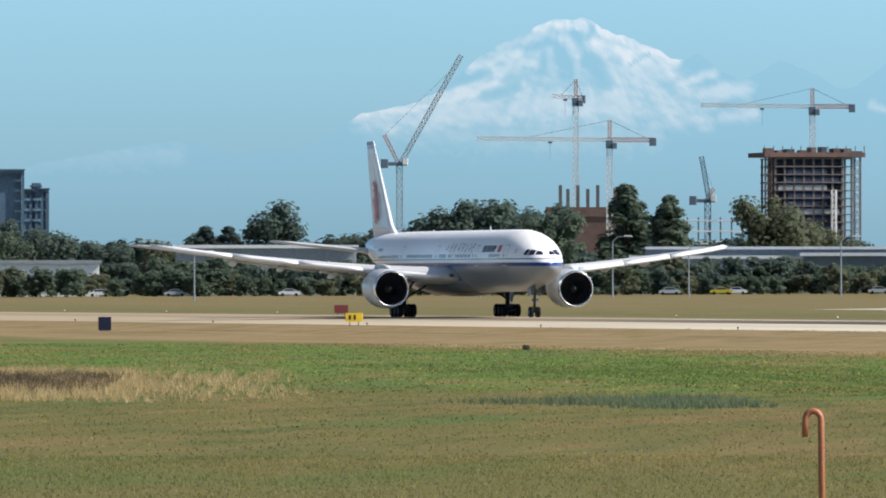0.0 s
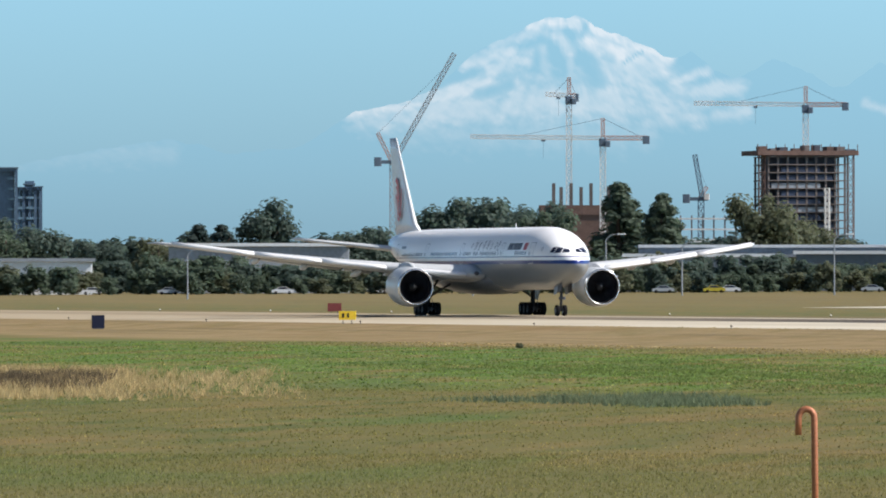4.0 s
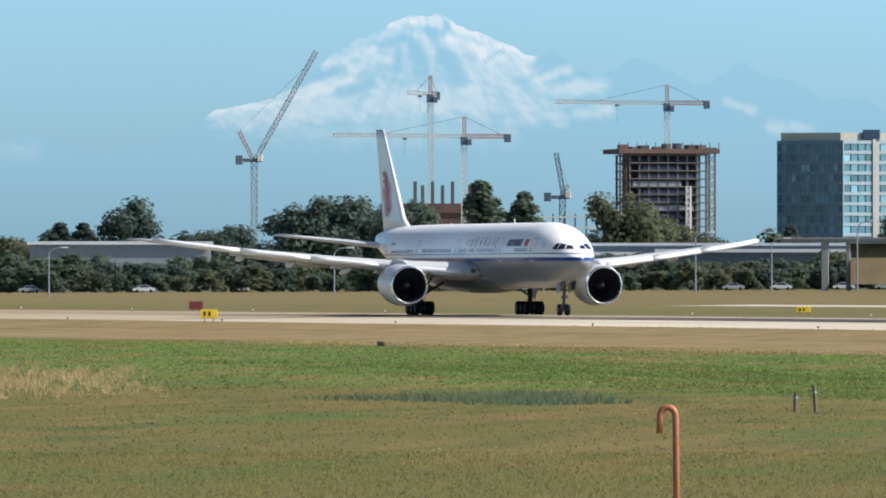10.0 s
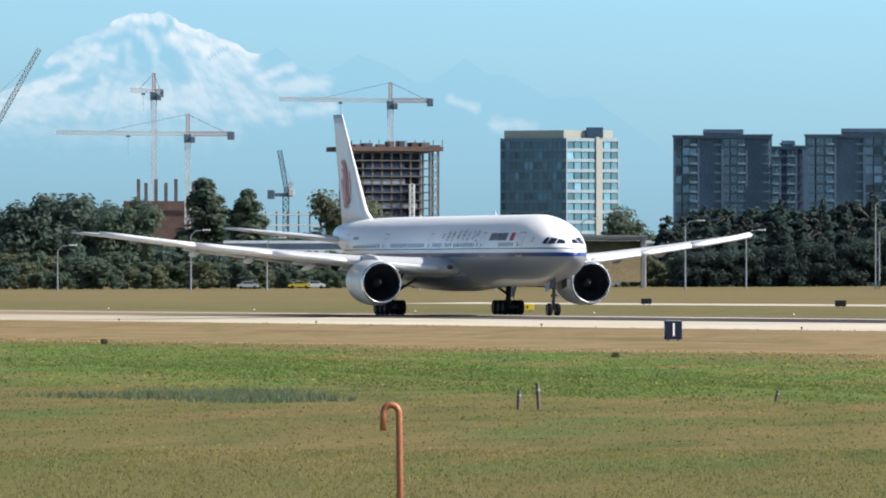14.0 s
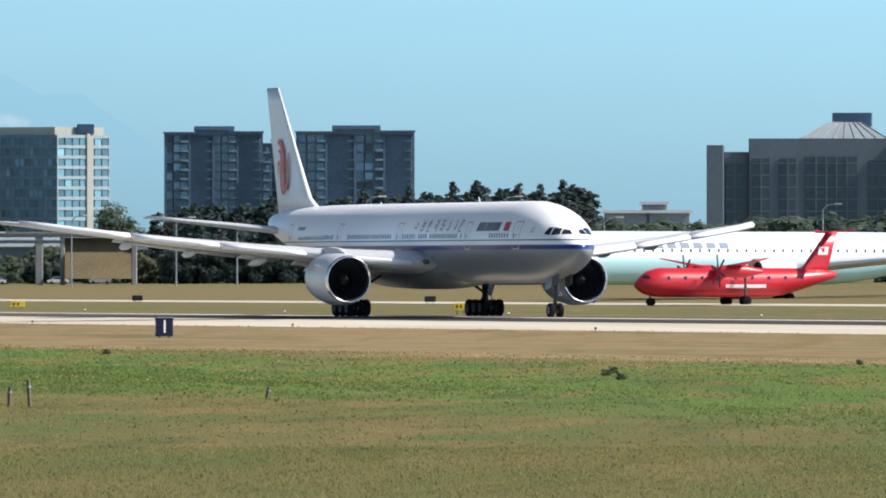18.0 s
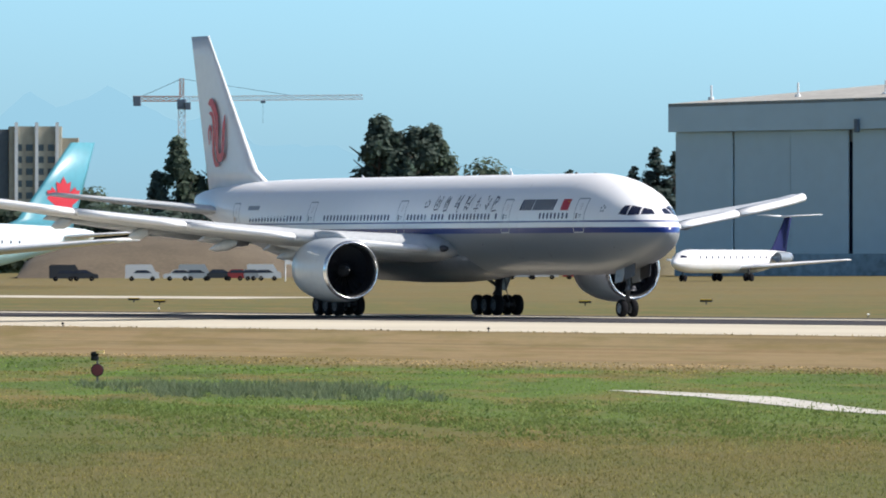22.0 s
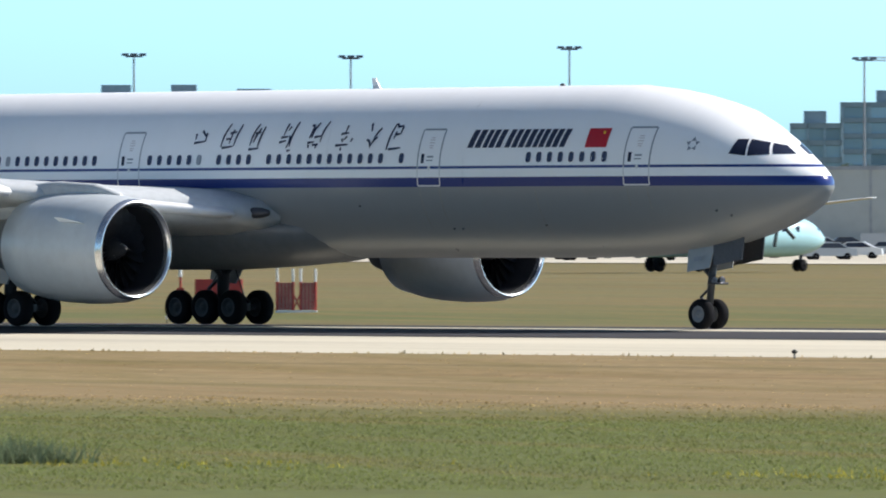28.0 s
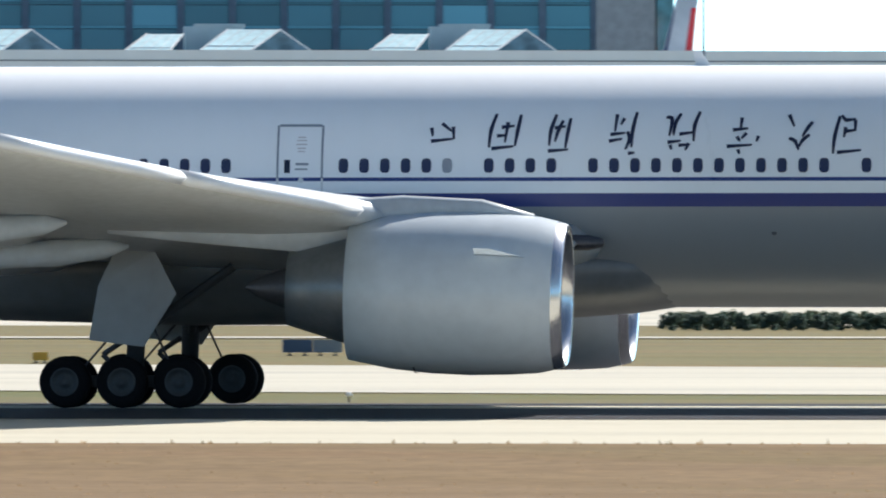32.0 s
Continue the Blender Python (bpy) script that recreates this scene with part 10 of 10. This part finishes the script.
blades("lush_grass", "lush bright green grass strip", patch_at([(-560, 135), (-600, 168), (-330, 138), (-330, 108)], 26000, 10), 0.12, 0.055, 3, lush, 10, 1.3)
blades("weeds", "dark grey-green weeds", patch_at([(-233, 137), (-231.6, 141), (-229, 141), (-229.6, 137.5)], 900, 11, 0.45), 0.55, 0.03, 6, reed, 11, 0.8)
blades("weeds", "dark grey-green weeds", patch_at([(-154, 136), (-153, 140), (-151, 140), (-151, 136)], 700, 12, 0.45), 0.55, 0.025, 6, reed, 12, 0.8)
blades("yellow_flowers", "yellow flowering weeds in the grass", np.concatenate([patch_at([(-136, 138), (-136, 146), (-128, 146), (-128, 138)], 700, 13, 0.5), patch_at([(-152, 136), (-156, 144), (-142, 144), (-142, 136)], 350, 15, 0.5), patch_at([(-262, 142), (-262, 160), (-230, 158), (-234, 142)], 900, 16)]), 0.14, 0.04, 2, bloom, 13)
withered = tint_blades("withered_weeds", (0.150, 0.102, 0.050))
blades("brown_weeds", "brown withered weeds along the verge", np.concatenate([patch_at([(-420, 183), (-420, 200), (-250, 200), (-250, 186)], 6500, 17), patch_at([(-455, 160), (-455, 172), (-390, 158), (-392, 148)], 1500, 18)]), 0.08, 0.05, 2, withered, 17, 1.0)
for x, y, s in ((-693, 185, 0.6), (-321, 168.7, 0.5), (-322.5, 169, 0.35), (-438, 162, 0.5), (-428, 158, 0.45), (-410, 152, 0.45), (-560, 178, 0.5), (-480, 190, 0.4)):
    q = thing("shrub", "small dark shrub in the grass", "shrub", "shrubs on the verge", at=Matrix.LocRotScale((x, y, land(y)), Euler((0, 0, x)), (s * 1.3, s * 1.3, s * 0.75)))
    part("crown", CROWNS["round"][0].copy(), leaf_mats[2], q)

# pale gravel track in the grass
tagged(part("gravel_track", strip([((-331, 153.9), (-330, 155.0)), ((-312, 148.4), (-311, 150.6)), ((-280, 137.2), (-281, 139.2)), ((-268, 133.9), (-268.5, 134.7))], 0.02), mat("pale_gravel", (0.52, 0.50, 0.45), 0.95, 0.0, 0.2, 1.0, 0.5)), "pale gravel track in the grass", "track", kind="structure")


navy_sign = mat("navy_sign", (0.012, 0.015, 0.034), 0.45, 0.0, 0.15, 0.4)
for m_ in (navy_sign, black_paint, dark_metal):
    m_.node_tree.nodes["Principled BSDF"].inputs["Specular IOR Level"].default_value = 0.12


def letters(text, size, material, parent, at, name="lettering"):
    """Raised writing as a mesh, centred, in the local xz plane facing -y."""
    cu = bpy.data.curves.new(name, "FONT")
    cu.body, cu.size, cu.align_x, cu.align_y, cu.extrude, cu.resolution_u = text, size, "CENTER", "CENTER", 0.006, 3
    tmp = bpy.data.objects.new(name, cu)
    me = bpy.data.meshes.new_from_object(tmp)
    bpy.data.objects.remove(tmp)
    return part(name, me, material, parent, at=at @ pose(0, 0, 0, 90))


def marker(x, y, digit, turn):
    """Distance-remaining sign: a dark box with a white numeral on both long faces."""
    m = thing("distance_marker", f"dark blue runway marker showing a white {digit}", "sign", "runway distance markers", at=pose(x, y, land(y), 0, 0, turn))
    part("panel", Shape().box(-0.60, 0.60, -0.135, 0.135, 0.10, 1.34, 0.03).mesh("panel"), navy_sign, m)
    part("cap", Shape().box(-0.58, 0.58, -0.12, 0.12, 1.34, 1.40, 0.05).mesh("cap"), slab_grey, m)
    part("foot", Shape().box(-0.4, -0.3, -0.13, 0.13, -0.02, 0.10).mesh("foot"), dark_metal, m)
    part("foot", Shape().box(0.3, 0.4, -0.13, 0.13, -0.02, 0.10).mesh("foot"), dark_metal, m)
    letters(digit, 1.25, sign_white, m, pose(0, -0.14, 0.72), "numeral")
    part("edge_bar", Shape().box(-0.612, -0.602, -0.04, 0.05, 0.3, 1.15).mesh("bar"), sign_white, m)


marker(-0.2 - 689.0 - 9, 226, "1", 90)
marker(-394.5, 226.2, "2", 90)
marker(-93.0, 226, "3", 90)
tb = thing("distance_marker", "dark blue runway marker seen edge on", "sign", "runway distance markers", at=pose(-996, 225, land(225), 0, 0, 90))
part("panel", Shape().box(-0.60, 0.60, -0.135, 0.135, 0.08, 1.3, 0.03).mesh("panel"), navy_sign, tb)
part("foot", Shape().box(-0.5, 0.5, -0.12, 0.12, -0.02, 0.08).mesh("foot"), dark_metal, tb)


def board(name, x, y, w, h, lift, material, label, turn, legs=2, text="", ink_mat=None, bars=0, group="taxiway signs", cells=1):
    b = thing(name, label, "sign", group, at=pose(x, y, land(y), 0, 0, turn))
    cw = w / cells
    for c in range(cells):
        m = material if isinstance(material, bpy.types.Material) else material[c % len(material)]
        x0 = -w / 2 + c * cw
        p = part("panel", Shape().box(x0 + 0.01, x0 + cw - 0.01, -0.14, 0.14, lift, lift + h, 0.03).mesh("panel"), m, b)
        for k in range(bars):
            part("writing_bar", Shape().box(x0 + cw * (0.2 + 0.28 * k), x0 + cw * (0.32 + 0.28 * k), -0.155, -0.145, lift + h * 0.25, lift + h * 0.75).mesh("bar"), ink_mat or black_paint, p)
    for k in range(legs):
        lx_ = -w / 2 + w * (k + 0.5) / legs
        part("leg", Shape().tube((lx_, 0, -0.03), (lx_, 0, lift), 0.035, n=6).box(lx_ - 0.1, lx_ + 0.1, -0.1, 0.1, -0.03, 0.04).mesh("leg"), dark_metal, b)
    if text:
        letters(text, h * 0.86, black_paint, b, pose(0, -0.15, lift + h / 2))
    return b


face = lambda az: -az
dirty_yellow = mat("dirty_sign_yellow", (0.30, 0.22, 0.06), 0.7, 0.0, 0.3, 0.3)
dim_red = mat("sign_red", (0.20, 0.035, 0.035), 0.6, 0.0, 0.2, 0.4)
board("taxiway_sign", -964.5, 241.2, 1.6, 0.8, 0.35, yellow_paint, "small yellow taxiway sign on legs", 76, bars=2)
board("taxiway_sign", -1278, 318, 1.7, 1.0, 0.2, dim_red, "small dull red sign board", 76)
board("taxiway_sign", -1133, 350, 1.6, 0.6, 0.15, yellow_paint, "small yellow taxiway sign on legs", 73, bars=2)
board("taxiway_sign", -935, 331, 1.25, 0.6, 0.4, yellow_paint, "small yellow taxiway sign on legs", 70.5, bars=2)
for x, y, a in ((-1215, 390, 72), (-1124, 383, 71), (-1120, 393, 70.7), (-1075, 395, 70)):
    board("taxiway_sign", x, y, 1.25, 0.62, 0.2, black_paint, "dark back of a small airfield sign", a)
board("taxiway_sign", -635, 361, 2.9, 0.62, 0.22, black_paint, "long dark back of an airfield sign", 58, legs=4)
board("taxiway_sign", -648, 363, 0.9, 0.55, 0.15, black_paint, "small dark airfield sign back", 58)
board("taxiway_sign", -344, 445, 3.0, 0.55, 0.4, black_paint, "long dark sign back on many legs", 38, legs=5)
board("taxiway_sign", -234.5, 358, 1.0, 0.58, 0.15, slab_grey, "grey back of a small sign", 33)
board("taxiway_sign", -281, 484, 3.25, 0.55, 0.35, black_paint, "long dark sign back on many legs", 30, legs=6)
board("taxiway_sign", -217.8, 352, 1.0, 0.62, 0.15, yellow_paint, "yellow sign lettered M5 in black", 32, text="M5", )
board("taxiway_sign", -286, 526, 1.2, 0.6, 0.4, slab_white, "small pale sign on legs", 28, legs=3)
board("taxiway_sign", -267, 510, 1.5, 0.55, 0.45, slab_grey, "grey back of a sign on legs", 28, legs=4)
board("taxiway_sign", -265, 511, 0.75, 0.6, 0.45, yellow_paint, "narrow yellow sign on legs", 27.5)
board("taxiway_sign", -137, 330, 3.5, 0.56, 0.42, [dirty_yellow, dirty_yellow, black_paint, dirty_yellow], "row of weathered yellow and black guidance signs", 22, legs=9, bars=2, cells=4)
board("taxiway_sign", -122, 505, 3.9, 0.6, 0.2, [black_paint, black_paint], "long dark sign back beside the apron", 14, legs=6, cells=2)
board("taxiway_sign", -81, 336, 1.85, 0.42, 0.12, black_paint, "dark back of a low sign", 13.5, legs=3)
board("taxiway_sign", -48.7, 419.6, 2.35, 0.5, 0.12, [navy_band, slab_grey], "low blue-grey sign board", 6.6, legs=4, cells=2)
board("taxiway_sign", -57, 403, 0.62, 0.3, 0.12, gold_paint, "small orange sign board", 8)
board("taxiway_sign", -67.6, 323.2, 0.5, 0.3, 0.15, dim_red, "tiny dark frame with orange lamps", 12)


def stub_light(x, y, h=0.32, m=None, label="small white runway edge lamp on a stem"):
    s = thing("edge_lamp", label, "lamp", "runway edge lamps", at=pose(x, y, land(y)))
    part("stem", Shape().tube((0, 0, -0.03), (0, 0, h * 0.6), 0.03, n=6).mesh("stem"), dark_metal, s)
    part("globe", Shape().spin([(h * 0.55, 0.02), (h * 0.6, 0.09), (h * 0.85, 0.08), (h, 0.02)], 10, "z").mesh("globe", True), m or sign_white, s)


stub_light(-115.2, 192, 0.22, sign_white, "small white marker lamp in the grass")
stub_light(-203.2, 378, 0.62, black_paint, "small black marker stake on the grass")
for k in range(26):
    stub_light(-1500 + k * 61, 319.5)
for k in range(24):
    stub_light(-1450 + k * 61, 241.8, 0.28, black_paint, "small dark runway edge lamp on a stem")
for x, y, a in ((-804, 372, 65), (-800, 381, 64.5), (-768, 386, 63.3), (-835, 365, 66), (-870, 362, 66.5), (-900, 372, 66.8)):
    q = thing("approach_lamp", "low dark approach lamp with a yellow edge", "lamp", "approach lamps", at=pose(x, y, land(y), 0, 0, a))
    part("stem", Shape().tube((0, 0, -0.03), (0, 0, 0.22), 0.06, n=6).mesh("stem"), dark_metal, q)
    part("housing", Shape().box(-0.5, 0.5, -0.2, 0.2, 0.2, 0.42, 0.06).mesh("housing"), black_paint, q)
    part("lens_rim", Shape().box(-0.45, 0.45, -0.22, -0.2, 0.36, 0.42).mesh("rim"), yellow_paint, q)

# goose-neck vent pipe, stakes and the round marker lamp in the grass
copper = mat("rusty_orange_pipe", (0.46, 0.17, 0.08), 0.5, 0.2, 0.35, 0.15, 0.3)
vx, vy = 118.0 * math.sin(radians(-73.505)), 118.0 * math.cos(radians(-73.505))
vent = thing("vent_pipe", "rusty orange goose-neck vent pipe in the grass", "pipe", at=pose(vx, vy, land(vy), 0, 0, 73.5))
zt = EYE_Z - 118 * math.tan(radians(0.640)) - land(vy)
pts = [(0.03, 0, -0.05), (0.0, 0, zt - 0.1)] + [(-0.085 + 0.085 * math.cos(t), 0, zt - 0.1 + 0.10 * math.sin(t)) for t in [math.pi * k / 10 for k in range(1, 11)]] + [(-0.172, 0, zt - 0.28)]
s = Shape()
n_ = 12
rg = []
for i, p in enumerate(pts):
    q0, q1 = Vector(pts[max(i - 1, 0)]), Vector(pts[min(i + 1, len(pts) - 1)])
    d = (q1 - q0).normalized()
    u = Vector((0, 1, 0))
    w_ = d.cross(u)
    rg.append([Vector(p) + (u * math.cos(2 * math.pi * k / n_) + w_ * math.sin(2 * math.pi * k / n_)) * 0.036 for k in range(n_)])
part("pipe", s.rings(rg).mesh("pipe", True), copper, vent)
part("flange", Shape().spin([(0, 0.036), (0, 0.09), (0.03, 0.09), (0.03, 0.036)], 14, "z").mesh("flange", True), copper, vent)
wood = mat("grey_stake_wood", (0.16, 0.12, 0.09), 0.9, 0.0, 0.4, 0.3, 0.4)
for x, y, h, a in ((-329.8, 101.6, 0.62, 3), (-329.2, 102.1, 0.85, -4), (-347.2, 116.0, 0.42, 14), (-187, 348, 0.62, -10), (-352, 178, 0.3, 5)):
    q = thing("stake", "weathered wooden stake in the grass", "stake", "survey stakes", at=pose(x, y, land(y), 0, a, 40))
    part("post", Shape().box(-0.05, 0.05, -0.05, 0.05, -0.1, h, 0.015).mesh("post"), wood, q)
    part("tape", Shape().box(-0.054, 0.054, -0.054, 0.054, h * 0.7, h * 0.8).mesh("tape"), slab_grey, q)
lx0, ly0 = -361.5, 148.0
lamp = thing("marker_lamp", "round dark red marker board with two amber lamps", "lamp", at=pose(lx0, ly0, land(ly0), 0, 0, 68))
zc_ = EYE_Z - math.hypot(lx0, ly0) * math.tan(radians(0.521)) - land(ly0)
part("post", Shape().tube((0, 0.05, -0.05), (0, 0.05, zc_ + 0.62), 0.035, n=8).mesh("post"), dark_metal, lamp)
part("disc", Shape().spin([(-0.04, 0.0), (-0.05, 0.18), (-0.04, 0.235), (0.04, 0.235), (0.05, 0.0)], 24, "y", (0, 0, zc_)).mesh("disc", True), black_paint, lamp)
part("disc_face", Shape().spin([(-0.062, 0.0), (-0.058, 0.20)], 20, "y", (0, 0, zc_)).mesh("face"), mat("dull_maroon", (0.13, 0.028, 0.036), 0.9), lamp)
for dz in (0.42, 0.58):
    part("lamp_head", Shape().spin([(-0.16, 0.02), (-0.14, 0.08), (0.08, 0.09), (0.14, 0.04)], 12, "x", (-0.08, 0, zc_ + dz)).mesh("head", True), black_paint, lamp)
part("hood", Shape().box(-0.05, 0.26, -0.09, 0.09, zc_ + 0.60, zc_ + 0.70, 0.03).mesh("hood"), mat("hood_amber", (0.80, 0.56, 0.24), 0.6), lamp)

# red equipment by the glide-path station
rb = thing("equipment_box", "red equipment cabinet on the grass", "cabinet", at=pose(-378.6, 358.1, land(358), 0, 0, 46.6))
part("cabinet", Shape().box(-1.15, 1.15, 0, 1.2, 0.1, 1.6, 0.06).mesh("cabinet"), mat("cabinet_red", (0.42, 0.04, 0.035), 0.55, 0.0, 0.15, 0.6), rb)
part("plinth", Shape().box(-1.2, 1.2, -0.05, 1.25, -0.05, 0.1).mesh("plinth"), slab_grey, rb)
part("door_seam", Shape().box(-0.02, 0.02, -0.01, 0.0, 0.2, 1.5).mesh("seam"), black_paint, rb)
cab_red = bpy.data.materials["cabinet_red"]
for x, y, h, n3 in ((-379.9, 356.8, 2.4, 1),):
    q = thing("antenna_stand", "red and white antenna stand on the grass", "antenna", "landing-aid antennas", at=pose(x, y, land(y), 0, 0, 46.4))
    for k in range(n3):
        xx = (k - (n3 - 1) / 2) * 0.36
        part("post", Shape().tube((xx, 0, -0.05), (xx, 0, h * 0.72), 0.06, n=8).mesh("post"), cab_red, q)
        part("post_top", Shape().tube((xx, 0, h * 0.72), (xx, 0, h), 0.09, n=8).mesh("top"), sign_white, q)
    part("base", Shape().box(-0.18 * n3, 0.18 * n3, -0.25, 0.25, -0.05, 0.14, 0.04).mesh("base"), cab_red, q)
    part("brace", Shape().box(-0.18 * n3, 0.18 * n3, -0.05, 0.05, h * 0.42, h * 0.50).mesh("brace"), cab_red, q)

q = thing("antenna_stand", "two faded red antenna panels with white tops on the grass", "antenna", "landing-aid antennas", at=pose(-375.0, 359.8, land(359.8), 0, 0, 46.4))
faded_red = mat("faded_red_mesh", (0.46, 0.24, 0.21), 0.8, 0.0, 0.4, 0.3)
for x0, x1 in ((-0.92, -0.17), (0.20, 0.90)):
    for x in (x0, x1):
        part("post", Shape().tube((x, 0, -0.05), (x, 0, 1.46), 0.07, n=8).mesh("post"), cab_red, q)
        part("post_top", Shape().tube((x, 0, 1.46), (x, 0, 2.1), 0.06, n=8).mesh("top"), sign_white, q, "white post top")
    part("panel", Shape().box(x0 + 0.07, x1 - 0.07, -0.03, 0.03, 0.12, 1.42).mesh("panel"), faded_red, q)
    for k in range(3):
        part("panel_bar", Shape().box(x0 + 0.18 + 0.17 * k, x0 + 0.23 + 0.17 * k, -0.06, -0.03, 0.12, 1.42).mesh("bar"), cab_red, q)
for a, b in (((-0.17, 0, 0.1), (0.20, 0, 0.95)), ((-0.17, 0, 0.95), (0.20, 0, 0.1))):
    part("brace", Shape().tube(a, b, 0.04, n=6).mesh("brace"), cab_red, q)
part("base", Shape().box(-1.0, 1.0, -0.25, 0.25, -0.05, 0.10, 0.03).mesh("base"), sign_white, q)

woods("low_bushes", "low dark green bushes along the apron edge", [("round", -4.75 + 0.045 * k, 486 + 5 * (k % 3), 0.85 + 0.2 * ((k * 7) % 5) / 5, 1.5, k % 3) for k in range(60)], 8)


def motions():
    walk(airliner, [(t, pose(s, RUNWAY_Y, 0.0)) for t, s in ROLL])
    # the wings bend up as they begin to lift
    for wing, side in zip(wings, (-1, 1)):
        walk(wing, [(t, pose(0, 0, -0.10, side * lift, 0, 0)) for t, lift in ((0, 0.0), (17, 0.0), (19.5, 0.25), (22.5, 0.9), (25, 1.0), (32, 1.1))])


motions()
